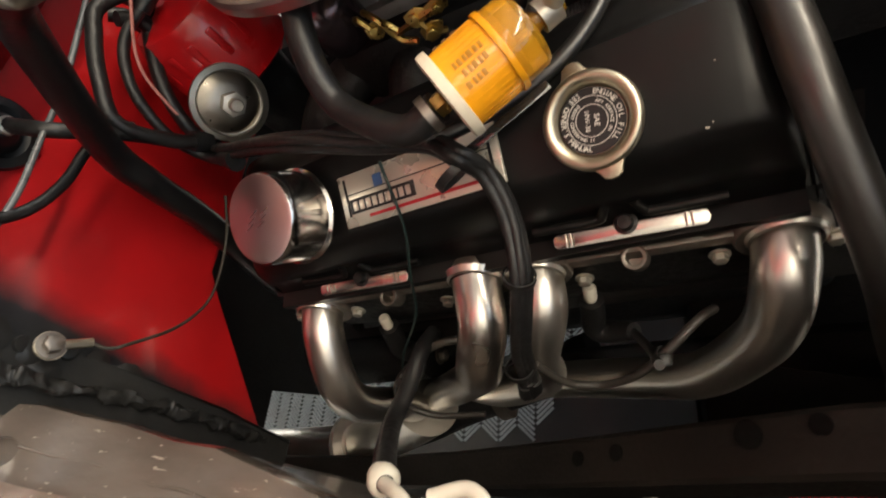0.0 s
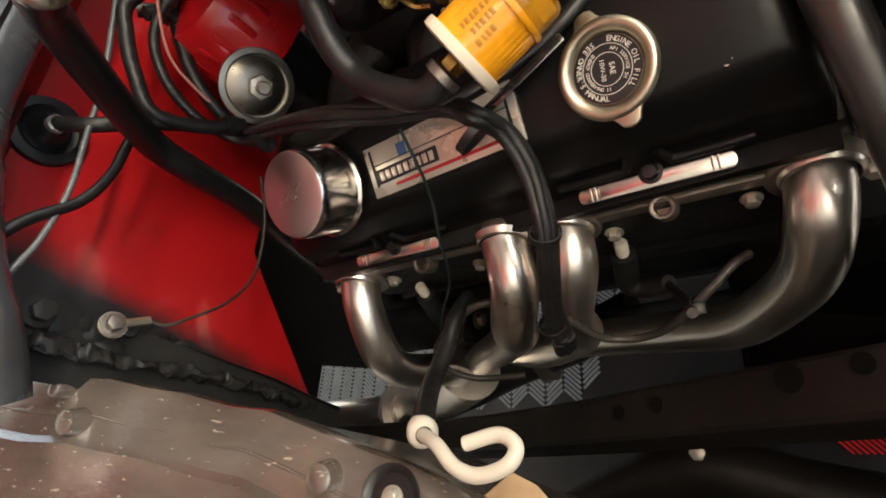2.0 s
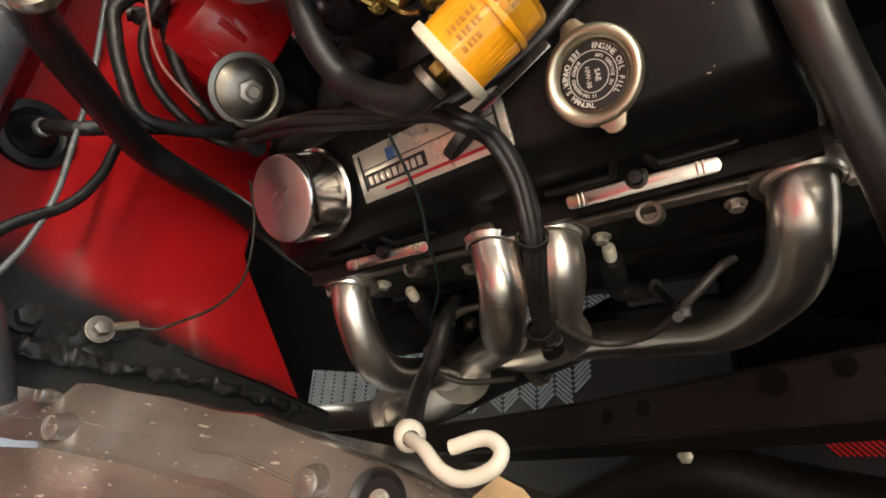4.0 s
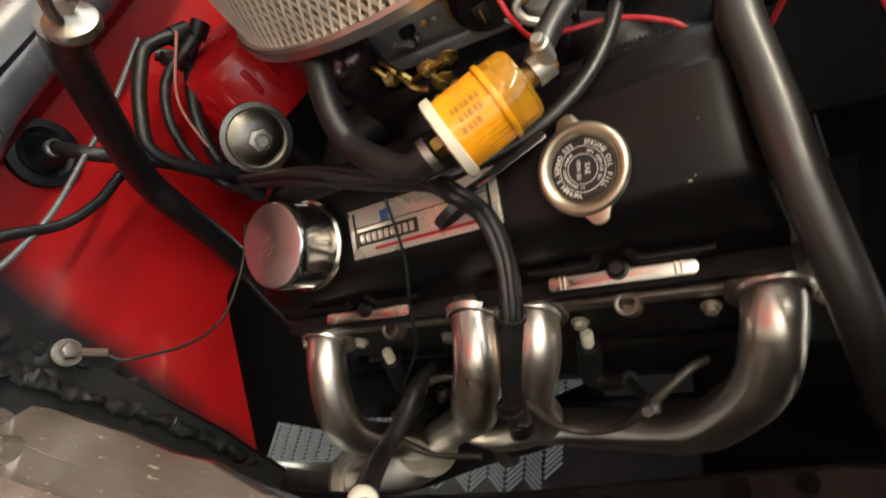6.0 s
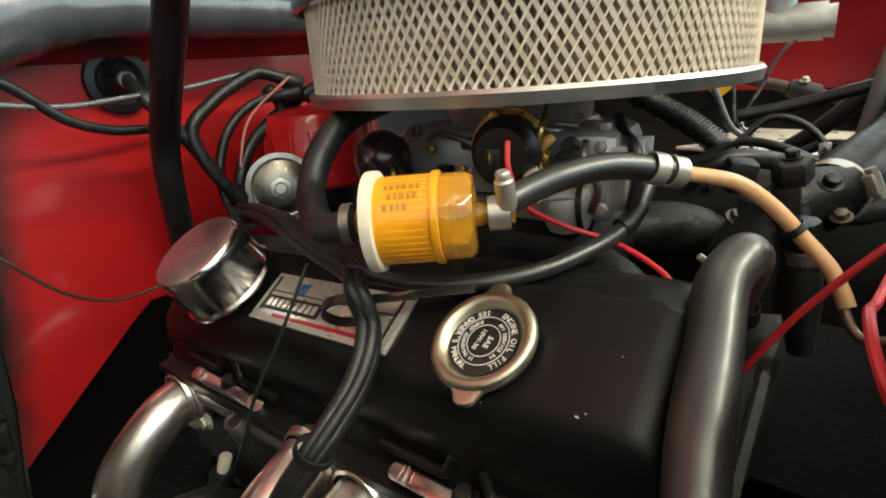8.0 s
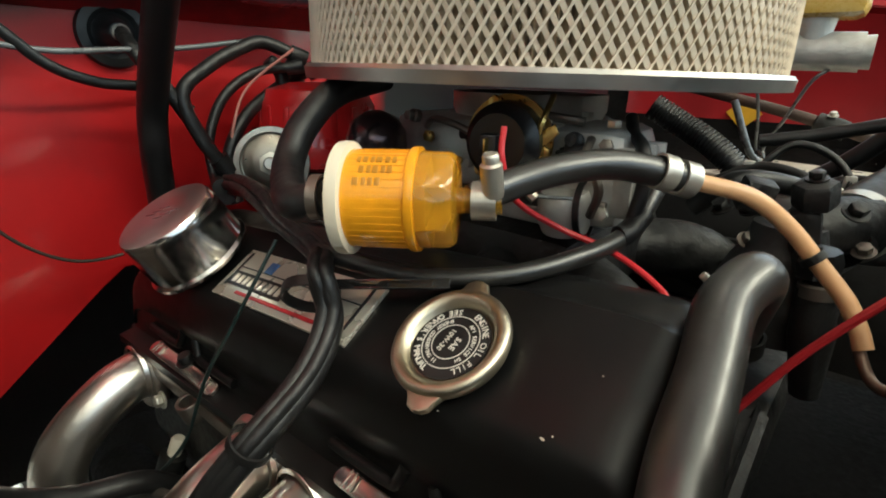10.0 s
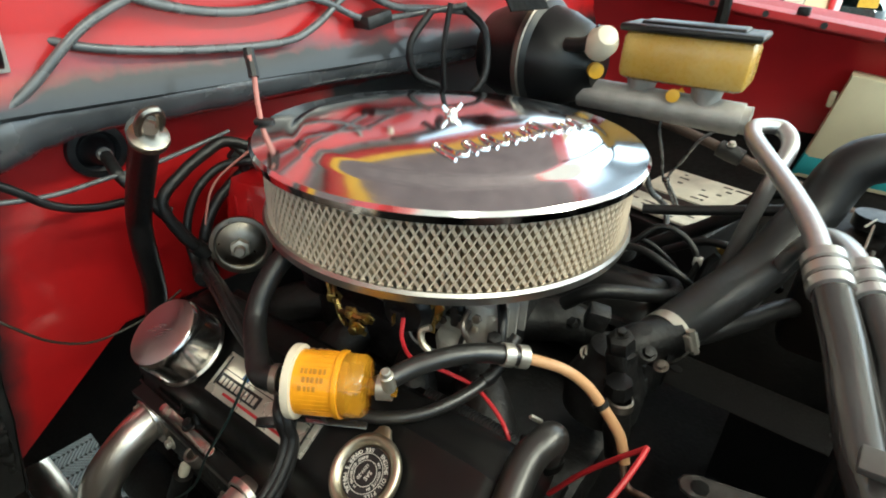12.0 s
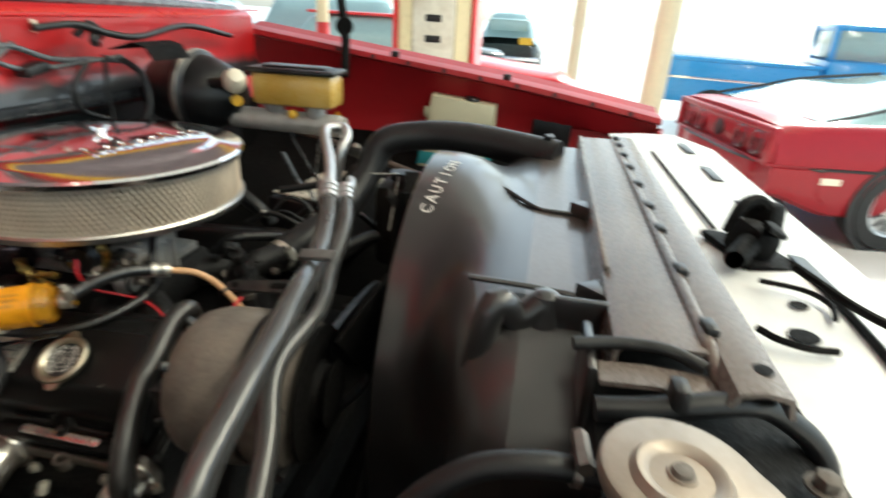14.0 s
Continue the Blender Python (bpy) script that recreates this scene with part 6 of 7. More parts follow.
# ---- things on the far side ----
RUSTY = material("rusty_steel", (0.075, 0.050, 0.040), 0.55, 0.3, spread=0.3, bump=0.3, dirt=(0.05, 0.026, 0.016), dirt_amount=0.6, dirt_scale=30)
tank = thing("washer_tank", (0.34, 0.905, 1.03), "cream plastic washer tank with blue fluid", "washer tank")
tank_m = facing((0, 0.905, 0), (0, -1, 0), (1, 0, 0))
TANK = material("aged_cream_plastic", (0.62, 0.58, 0.40), 0.4, spread=0.08, scale=12, bump=0.05, dirt=(0.45, 0.40, 0.26), dirt_amount=0.4)
part("body", plate([(0.268, 1.236), (0.446, 1.219), (0.447, 1.150), (0.441, 1.146), (0.443, 1.03), (0.232, 1.03), (0.250, 1.13)], 0.080, tank_m, 0.010), TANK, tank)
part("fluid", plate([(0.2405, 1.082), (0.4445, 1.082), (0.4445, 1.035), (0.2305, 1.035)], 0.083, tank_m, 0.009), material("blue_fluid", (0.05, 0.30, 0.33), 0.25, bump=0), tank, "blue-green washer fluid")
part("filler_cap", turned([(0, 0.009), (0.018, 0.009), (0.021, 0.006), (0.022, 0), (0, 0)], pose(0.380, 0.893, 1.2255, 0, 5, 0), 28), RUBBER, tank, "flat black filler cap")
part("side_lug", block((0.012, 0.02, 0.03), pose(0.252, 0.89, 1.185), 0.004), TANK, tank)
box_w = thing("labelled_case", (0.118, 0.508, 0.90), "black plastic case with a grubby white printed label", "plastic case")
bw = pose(0.118, 0.508, 1.0, 0, 0, -12)
GRUBBY = material("grubby_white", (0.58, 0.55, 0.47), 0.5, spread=0.15, bump=0.2, dirt=(0.25, 0.22, 0.18), dirt_amount=0.6)
part("case", block((0.175, 0.235, 0.13), bw @ pose(0, 0, -0.012), 0.008), BLACK, box_w)
for v, d, tilt in ((0.062, 0.108, 4), (-0.064, 0.084, -5)):
    half_label = part("label_sheet", block((0.165, d, 0.006), bw @ pose(0, v, 0.057, tilt, 0, 0), 0.003), GRUBBY, box_w, "grubby white printed label")
    random.seed(int(40 + 100 * v))
    for k in range(13):
        part("print_bar", block((random.uniform(0.005, 0.018), random.uniform(0.003, 0.006), 0.0008), bw @ pose(0, v, 0.057, tilt, 0, 0) @ pose(random.uniform(-0.066, 0.066), random.choice((-0.36, -0.2, 0.0, 0.2, 0.36)) * d, 0.0032), 0.0002), PRINT, half_label)
shaft = thing("steering_shaft", (0.05, 0.60, 1.10), "rusty brown steering shaft with a joint", "steering shaft")
part("rod", sweep([(-0.27, 0.590, 1.205), (-0.10, 0.595, 1.180), (0.076, 0.60, 1.143), (0.212, 0.60, 1.107), (0.40, 0.605, 1.055)], 0.0085, 14), RUSTY, shaft)
joint = part("joint", turned([(0.0085, -0.022), (0.014, -0.020), (0.015, 0.0), (0.014, 0.020), (0.0085, 0.022)], facing((0.150, 0.600, 1.1235), (0.96, 0, -0.26)), 20), CAST_BLACK, shaft)
part("pinch_bolt", bolt(facing((0.150, 0.592, 1.139), (0, -0.3, 1)), 0.005), ZINC, joint)
union = thing("brass_union", (0.216, 0.345, 1.05), "dull brass pipe union on a black hose", "union")
part("nut", plate(hexagon(0.010), 0.016, facing((0.216, 0.345, 1.066), (0.5, 0.2, 0.7)), 0.0015), BRASS, union)
part("tube", sweep([(0.209, 0.342, 1.056), (0.200, 0.338, 1.04), (0.195, 0.335, 1.00)], 0.006, 10), RUBBER, union)
loom("vacuum_booster_hose", [(0.085, 0.355, 0.99), (0.105, 0.325, 1.030), (0.150, 0.325, 1.070), (0.187, 0.325, 1.099), (0.222, 0.325, 1.135), (0.242, 0.330, 1.160), (0.262, 0.34, 1.165)], 0.0095, RUBBER, "thick black hose beside the labelled case", "hose")
far_cover = thing("valve_cover", (-0.015, 0.19, 0.975), "black painted steel valve cover behind the carburettor", "valve cover", "valve covers")
part("shell", cover_shell(-0.232, 0.198, Matrix.Diagonal((1, -1, 1, 1))), BLACK, far_cover)
part("yellow_plug", turned([(0, 0), (0.009, 0), (0.009, 0.010), (0, 0.012)], facing((0.088, 0.398, 1.240), (0.2, -1, 0.1)), 16), YELLOW, mc, "yellow plastic plug")
# cables and pipes in the dark beside the steering pump
for pts, r in (([(0.12, 0.26, 1.125), (0.17, 0.27, 1.135), (0.24, 0.275, 1.155), (0.30, 0.27, 1.175)], 0.0065),
               ([(0.13, 0.20, 1.10), (0.155, 0.215, 1.128), (0.185, 0.22, 1.122), (0.205, 0.215, 1.10), (0.20, 0.205, 1.07)], 0.0035),
               ([(0.10, 0.17, 1.09), (0.14, 0.18, 1.11), (0.19, 0.175, 1.10), (0.23, 0.19, 1.07)], 0.0045),
               ([(0.15, 0.30, 1.06), (0.20, 0.30, 1.09), (0.25, 0.31, 1.08), (0.29, 0.33, 1.04)], 0.0055),
               ([(0.09, 0.23, 1.07), (0.13, 0.245, 1.09), (0.165, 0.25, 1.075), (0.19, 0.27, 1.04)], 0.0030)):
    loom("far_side_cable", pts, r, RUBBER, "black cable beside the far valve cover", "cable", "far side cables")
for p in ((0.205, 0.216, 1.10), (0.30, 0.27, 1.172), (0.13, 0.18, 1.108)):
    single("cable_clip", block((0.010, 0.008, 0.012), Matrix.Translation(p), 0.002), ALU, p, "small pale cable clip", "clip", "cable clips")
# cable tied across the labelled case
loom("case_cable", [(0.06, 0.395, 1.16), (0.085, 0.405, 1.10), (0.10, 0.415, 1.083), (0.115, 0.405, 1.075), (0.13, 0.39, 1.04)], 0.0045, GREY_LOOM, "grey cable tied across the case", "cable")
loom("steering_hose", [(0.20, 0.06, 1.08), (0.235, 0.12, 1.065), (0.27, 0.19, 1.06), (0.31, 0.26, 1.06), (0.35, 0.31, 1.02)], 0.011, RUBBER, "black hose beside the radiator hose", "hose")
loom("steering_hose", [(0.12, 0.05, 1.09), (0.15, 0.055, 1.115), (0.19, 0.10, 1.105), (0.20, 0.16, 1.08), (0.19, 0.20, 1.07), (0.16, 0.23, 1.05)], 0.0075, RUBBER, "black ribbed hose behind the thermostat", "hose")

# ribbed hose and a yellow tag in the dark behind the carburettor
ribbed = thing("ribbed_hose", (0.08, 0.2, 1.10), "black ribbed hose behind the carburettor", "hose")
RIB_LINE = [(0.03, 0.195, 1.156), (0.058, 0.20, 1.140), (0.088, 0.20, 1.124), (0.114, 0.20, 1.104), (0.13, 0.205, 1.08)]
part("tube", sweep(RIB_LINE, 0.0105, 14), RUBBER, ribbed)
conv = bmesh.new()
steps = sample(RIB_LINE, 9)
for a, b in zip(steps, steps[1:]):
    turned([(0.0098, -0.0013), (0.0128, -0.001), (0.0128, 0.001), (0.0098, 0.0013)], facing(a, b - a), 14, conv)
tagged(part("corrugations", conv, RUBBER, ribbed), kind="stuff")

# upper firewall looms
def firewall_loom(pts, r, mat_):
    single("firewall_loom", sweep(pts, r, 10), mat_, pts[0], "sleeved wire loom along the upper firewall", "wire loom", "firewall looms")


firewall_loom([(-0.245, -0.255, 1.40), (-0.236, -0.20, 1.372), (-0.234, -0.12, 1.345), (-0.234, -0.04, 1.338), (-0.234, 0.05, 1.350), (-0.234, 0.11, 1.358), (-0.230, 0.18, 1.335), (-0.225, 0.26, 1.33), (-0.20, 0.31, 1.325)], 0.0048, GREY_LOOM)
firewall_loom([(-0.24, -0.32, 1.24), (-0.236, -0.25, 1.285), (-0.235, -0.19, 1.335), (-0.235, -0.12, 1.362), (-0.235, -0.03, 1.365), (-0.233, 0.06, 1.345), (-0.232, 0.13, 1.322), (-0.228, 0.22, 1.325), (-0.20, 0.30, 1.335)], 0.0042, GREY_LOOM)
firewall_loom([(-0.262, -0.235, 1.328), (-0.236, -0.19, 1.315), (-0.234, -0.10, 1.306), (-0.233, 0.00, 1.305), (-0.232, 0.045, 1.318), (-0.234, 0.09, 1.345), (-0.234, 0.12, 1.362)], 0.0042, GREY_LOOM)
firewall_loom([(-0.20, 0.30, 1.33), (-0.17, 0.31, 1.30), (-0.16, 0.30, 1.24), (-0.18, 0.27, 1.20)], 0.006, LOOM)
firewall_loom([(-0.20, 0.22, 1.33), (-0.21, 0.19, 1.29), (-0.21, 0.20, 1.25), (-0.20, 0.24, 1.23)], 0.005, LOOM)
firewall_loom([(-0.19, 0.25, 1.34), (-0.195, 0.245, 1.28), (-0.195, 0.25, 1.22)], 0.004, LOOM)
firewall_loom([(-0.20, 0.13, 1.385), (-0.19, 0.20, 1.39), (-0.18, 0.26, 1.375), (-0.17, 0.32, 1.37), (-0.2, 0.50, 1.385), (-0.22, 0.7, 1.36)], 0.006, LOOM)
single("loom_connector", block((0.028, 0.045, 0.016), pose(-0.230, 0.140, 1.322, 10), 0.003), LOOM, (-0.23, 0.14, 1.315), "dark grey loom connector", "connector")
for y, z in ((-0.10, 1.372), (0.10, 1.372), (0.17, 1.385)):
    single("loom_clip", block((0.008, 0.009, 0.020), pose(-0.240, y, z), 0.003), FLANGE if y < 0.15 else CREAM, (-0.24, y, z - 0.01), "small loom clip on the firewall", "clip", "loom clips")
single("bulkhead_tangle", sweep([(-0.215, 0.22, 1.37), (-0.20, 0.24, 1.39), (-0.21, 0.26, 1.36), (-0.19, 0.23, 1.365), (-0.20, 0.25, 1.385), (-0.21, 0.27, 1.37)], 0.007, 8), LOOM, (-0.2, 0.24, 1.35), "tangle of taped wires", "wire loom")
lead = thing("test_lead", (-0.14, -0.10, 1.245), "faded pink wire with black clip on the lid", "wire")
part("wire", sweep([(-0.142, -0.100, 1.253), (-0.147, -0.098, 1.275), (-0.150, -0.096, 1.293), (-0.155, -0.095, 1.310)], 0.0024, 8), PINK, lead)
part("sleeve", sweep([(-0.150, -0.096, 1.292), (-0.160, -0.092, 1.315)], 0.005, 8), LOOM, lead)
part("clip", block((0.018, 0.010, 0.006), pose(-0.140, -0.098, 1.2535, 0, 0, 40), 0.002), LOOM, lead)
wiper = thing("wiper_motor", (-0.28, -0.27, 1.30), "black wiper motor with a grey bracket", "motor")
part("motor", sweep([(-0.255, -0.32, 1.325), (-0.25, -0.255, 1.325)], 0.024, 20, 2), BLACK, wiper)
part("bracket", block((0.006, 0.010, 0.054), pose(-0.235, -0.257, 1.329, 0, 10, 0), 0.002), ALU, wiper, "grey folded bracket")

# ---- radiator, shroud and support ----
shroud = thing("fan_shroud", (0.55, -0.03, 0.9), "glossy black plastic fan shroud with caution lettering", "fan shroud")
RC = Vector((0.0, 0.034, 1.02))
SHROUD = material("black_shroud_plastic", (0.011, 0.0105, 0.0105), 0.38, spread=0.15, scale=5, bump=0.0, dirt=(0.024, 0.021, 0.019), dirt_amount=0.6, dirt_scale=5, coat=0.7, coat_rough=0.16, gloss=0.7)
PALE_SHROUD = material("paler_shroud_plastic", (0.085, 0.070, 0.062), 0.34, spread=0.25, scale=9, bump=0.04, dirt=(0.13, 0.108, 0.095), dirt_amount=0.6, dirt_scale=6, coat=0.5, coat_rough=0.14)
rows = []
for k in range(65):
    a = math.pi * (1.15 - 1.3 * k / 64)
    c, s = math.cos(a), math.sin(a)
    q = max(abs(c) / 0.345, abs(s) / 0.224)
    ry, rz = c / q - 0.034, s / q
    row = []
    for x, u in ((0.456, 0.0), (0.450, 0.0), (0.452, 0.0), (0.470, 0.0), (0.486, 0.01), (0.504, 0.10), (0.520, 0.30), (0.536, 0.58), (0.552, 0.84), (0.568, 0.97), (0.585, 1.0), (0.62, 1.0), (0.655, 1.0)):
        R_ = 0.258 - (0.008 if x == 0.456 else 0.002 if x == 0.450 else 0)
        y, z = RC.y + (R_ * c) * (1 - u) + ry * u, RC.z + (R_ * s) * (1 - u) + rz * u
        row.append((x, y, z - 0.7 * max(0, -0.268 - y) * (z > 1.1)))
    rows.append(row)
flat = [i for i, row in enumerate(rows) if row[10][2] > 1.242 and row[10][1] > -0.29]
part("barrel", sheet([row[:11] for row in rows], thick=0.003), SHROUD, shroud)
# The flat top ledge takes a lighter, browner plastic than the barrel.
part("ledge", sheet([rows[i][10:] for i in flat], thick=0.003), PALE_SHROUD, shroud, "paler ledge before the radiator")
for side_rows in (rows[:flat[0] + 1], rows[flat[-1]:]):
    part("side_skirt", sheet([row[10:] for row in side_rows], thick=0.003), SHROUD, shroud)
for k in range(7):
    a = math.pi * 0.5 + 0.48 - 0.062 * k
    p = (0.472 + 0.002 * k, RC.y + 0.2592 * math.cos(a), RC.z + 0.2592 * math.sin(a))
    n = (0, math.cos(a), math.sin(a))
    part("letter", lettering("CAUTION"[k], 0.019, facing(p, n, (0.15, math.sin(a), -math.cos(a)))), LETTERS, shroud, "white caution letter")
for line, y1 in ((((0.540, -0.232, 1.250), (0.59, -0.232, 1.249), (0.635, -0.236, 1.248)), -0.236), (((0.545, 0.012, 1.252), (0.585, -0.028, 1.246), (0.606, -0.036, 1.246), (0.635, -0.036, 1.246)), -0.036)):
    part("stiffening_rib", sweep(line, 0.0026, 6), SHROUD, shroud)
    part("gusset", plate([(0, -0.018), (0.004, 0.018), (-0.022, 0.0)], 0.016, pose(0.644, y1, 1.252), 0.002), SHROUD, shroud, "triangular gusset")
def shroud_point(y, x, lift=0.0):
    """A place on the shroud's upper skin."""
    best = min(((abs(p.y - y), p) for row in ([Vector(rows[i][j]).lerp(Vector(rows[i][j + 1]), t) for i in range(65)] for j, t in [next((j, (x - rows[0][j][0]) / (rows[0][j + 1][0] - rows[0][j][0])) for j in range(2, 12) if rows[0][j][0] <= x <= rows[0][j + 1][0])]) for p in row if p.z > 1.0), key=lambda q: q[0])[1]
    return Vector((x, y, best.z + lift))
part("mount_boss", turned([(0.0, 0.005), (0.005, 0.005), (0.010, 0.002), (0.016, -0.03)], Matrix.Translation((0.600, -0.262, 1.258)), 20), SHROUD, shroud)
part("mount_ridge", sweep([(0.600, -0.262, 1.254), (0.582, -0.268, 1.240), shroud_point(-0.280, 0.560, 0.004), shroud_point(-0.300, 0.536, 0.002), shroud_point(-0.315, 0.520, -0.002)], 0.011, 12), SHROUD, shroud)
part("mount_ridge", sweep([shroud_point(-0.315, 0.525, -0.002), shroud_point(-0.335, 0.545, 0.0), shroud_point(-0.345, 0.575, 0.0), shroud_point(-0.36, 0.60, -0.004)], 0.012, 12), SHROUD, shroud)
part("mount_tab", block((0.052, 0.006, 0.03), pose(0.632, -0.268, 1.248), 0.002), SHROUD, shroud)
part("mount_tab", block((0.006, 0.055, 0.045), pose(0.628, -0.315, 1.236), 0.002), SHROUD, shroud)
radiator = thing("radiator", (0.70, -0.03, 0.75), "black radiator with side tank and filler neck", "radiator")
part("core", block((0.05, 0.62, 0.46), Matrix.Translation((0.695, -0.03, 1.0)), 0.004), CAST_BLACK, radiator)
part("side_tank", block((0.06, 0.06, 0.50), Matrix.Translation((0.675, -0.40, 0.985)), 0.015), BLACK, radiator)
# Dark blocks added to hide the bright floor beside the radiator.
for y, top in ((-0.62, 1.24), (0.55, 1.16)):
    part("side_filler", block((0.02, 0.38, 0.80), Matrix.Translation((0.73, y, top - 0.40)), 0.004), FRAME, radiator, "black block added to close the side gap")
part("side_tank", block((0.06, 0.06, 0.50), Matrix.Translation((0.675, 0.33, 1.0)), 0.015), BLACK, radiator)
part("filler_neck", turned([(0.020, 1.22), (0.022, 1.255), (0.026, 1.262)], Matrix.Translation((0.654, -0.437, 0)), 24), ALU, radiator)
ear_profile = [(0.0330 * math.cos(2 * math.pi * k / 48) * (1 + 0.24 * math.exp(-((k - 6) / 2.4) ** 2)), 0.0330 * math.sin(2 * math.pi * k / 48) * (1 + 0.24 * math.exp(-((k - 6) / 2.4) ** 2))) for k in range(48)]
CAPGREY = material("worn_grey_cap", (0.34, 0.29, 0.24), 0.45, 0.6, spread=0.12, scale=40, bump=0.1, dirt=(0.28, 0.23, 0.18), dirt_amount=0.4, dirt_scale=30)
cap_shell = part("cap", plate(ear_profile, 0.010, pose(0.656, -0.429, 1.270, 0, 0, -57), 0.003), CAPGREY, radiator, "worn grey metal radiator cap")
part("cap_dome", turned([(0.0205, 1.2752), (0.018, 1.2785), (0.016, 1.2785), (0.0125, 1.2758), (0.006, 1.2762), (0.0055, 1.2775), (0, 1.2775)], Matrix.Translation((0.655, -0.433, 0)), 36), CAPGREY, cap_shell)
part("rivet", turned([(0, 1.2775), (0.005, 1.2775), (0.004, 1.2795), (0, 1.28)], Matrix.Translation((0.655, -0.433, 0)), 16), ALT, cap_shell)
support = thing("radiator_support", (0.75, 0.0, 1.2), "dusty black radiator top panel with clips", "radiator support")
SUPPORT = material("dusty_support_paint", (0.165, 0.138, 0.120), 0.27, spread=0.25, scale=9, bump=0.05, dirt=(0.22, 0.19, 0.165), dirt_amount=0.6, dirt_scale=6)
part("cover_panel", sheet([[(0.640, y, 1.240), (0.642, y, 1.262), (0.650, y, 1.267), (0.68, y, 1.268), (0.694, y, 1.268)] for y in (-0.323, -0.1, 0.1, 0.30)], thick=0.003), SUPPORT, support)
part("ridge", sweep([(0.696, 0.30, 1.267), (0.696, 0.0, 1.269), (0.696, -0.28, 1.268), (0.697, -0.318, 1.265), (0.700, -0.335, 1.256)], 0.0048, 10), SUPPORT, support, "dusty rolled ridge")
part("front_bar", sheet([[(0.696, y, 1.260), (0.700, y, 1.2685), (0.712, y, 1.272), (0.727, y, 1.270), (0.730, y, 1.258)] for y in (-0.360, -0.2, 0.1, 0.25, 0.31)], thick=0.003), SUPPORT, support)
for y in (0.285, 0.235, 0.17, 0.10, 0.02, -0.06, -0.127, -0.215, -0.30):
    part("clip", block((0.009, 0.017, 0.006), pose(0.6985, y, 1.273, 0, 0, 4), 0.002), BLACK, support, "black plastic clip")
part("edge_trim", block((0.005, 0.52, 0.006), pose(0.644, 0.04, 1.267), 0.002), SUPPORT, support)
part("corner_panel", sheet([[(0.632, y, 1.236), (0.68, y, 1.240), (0.745, y, 1.226), (0.778, y, 1.208), (0.785, y, 1.18)] for y in (-0.60, -0.45, -0.31, -0.27)], thick=0.003), FRAME, support, "black corner panel")
part("lower_flange", sheet([[(0.632, y, 1.256), (0.66, y, 1.258), (0.707, y, 1.257)] for y in (-0.350, -0.338, -0.330)], thick=0.003), SUPPORT, support)
part("thin_pipe", sweep([(0.617, -0.325, 1.262), (0.645, -0.320, 1.264), (0.672, -0.322, 1.265), (0.692, -0.330, 1.262)], 0.0042, 10), BLACK, support, "thin black pipe along the panel edge")
part("near_pipe", sweep([(0.630, -0.362, 1.246), (0.655, -0.360, 1.249), (0.680, -0.357, 1.254), (0.706, -0.351, 1.2565), (0.722, -0.344, 1.252), (0.738, -0.340, 1.243), (0.756, -0.338, 1.229), (0.768, -0.340, 1.211), (0.774, -0.342, 1.18)], 0.0070, 14), BLACK, support, "black pipe bent round the corner")
part("pipe_clip", block((0.010, 0.016, 0.020), pose(0.672, -0.357, 1.258), 0.003), RUBBER, support, "black pipe clip")
for x, y in ((0.7175, -0.338),):
    part("bar_hole", turned([(0, 0), (0.0055, 0), (0.0055, 0.0004), (0, 0.0004)], Matrix.Translation((x, y, 1.2718)), 16), FRAME, support, "dark punched hole")
part("corner_bolt", bolt(Matrix.Translation((0.742, -0.381, 1.236)), 0.0065), ALT, support)
overflow = thing("overflow_hose", (0.56, -0.42, 1.12), "black overflow hose from the filler neck", "hose")
part("hose", sweep([(0.630, -0.41, 1.245), (0.60, -0.415, 1.25), (0.565, -0.42, 1.24), (0.53, -0.43, 1.20), (0.51, -0.45, 1.12)], 0.0065, 12), RUBBER, overflow)
part("clamp", worm_clamp(facing((0.618, -0.412, 1.2475), (-1, -0.1, 0.1), (0, 0, 1)), 0.0066, 0.004), FLANGE, overflow, "small steel clamp")
grille = thing("grille_header", (0.88, 0.0, 1.0), "pale painted grille header panel with slots", "grille panel")
part("panel", sheet([[(0.735, y, 1.205), (0.80, y, 1.212), (0.88, y, 1.215), (0.97, y, 1.19), (0.99, y, 1.10), (0.98, y, 0.9)] for y in (-0.8, -0.3, 0.2, 0.7)], thick=0.003), material("pale_grey_paint", (0.76, 0.76, 0.74), 0.4, spread=0.06, bump=0.05), grille)
for y in (-0.25, -0.05, 0.15, 0.35, 0.55):
    part("slot", block((0.018, 0.09, 0.003), pose(0.875, y, 1.2165, 0, 6), 0.001), BLACK, grille, "dark oblong slot")
for pts, r in ((((0.806, -0.098, 1.222), (0.842, -0.108, 1.222), (0.856, -0.130, 1.221), (0.850, -0.155, 1.219)), 0.0028),
               (((0.776, -0.19, 1.219), (0.786, -0.206, 1.220), (0.806, -0.214, 1.220), (0.828, -0.211, 1.219)), 0.0032),
               (((0.869, -0.095, 1.218), (0.868, -0.15, 1.218), (0.864, -0.21, 1.218), (0.855, -0.30, 1.216), (0.84, -0.40, 1.214)), 0.0035),
               (((0.760, 0.30, 1.212), (0.764, 0.10, 1.212), (0.768, -0.10, 1.212), (0.772, -0.30, 1.212)), 0.0022),
               (((0.80, 0.50, 1.214), (0.803, 0.25, 1.215), (0.806, 0.06, 1.216)), 0.0022)):
    part("pressed_edge", sweep(pts, r, 6), FRAME, grille, "dark folded edge")
part("access_hole", turned([(0, 0), (0.012, 0), (0.012, 0.0006), (0, 0.0006)], Matrix.Translation((0.815, -0.185, 1.2145)), 20), FRAME, grille, "dark round hole")
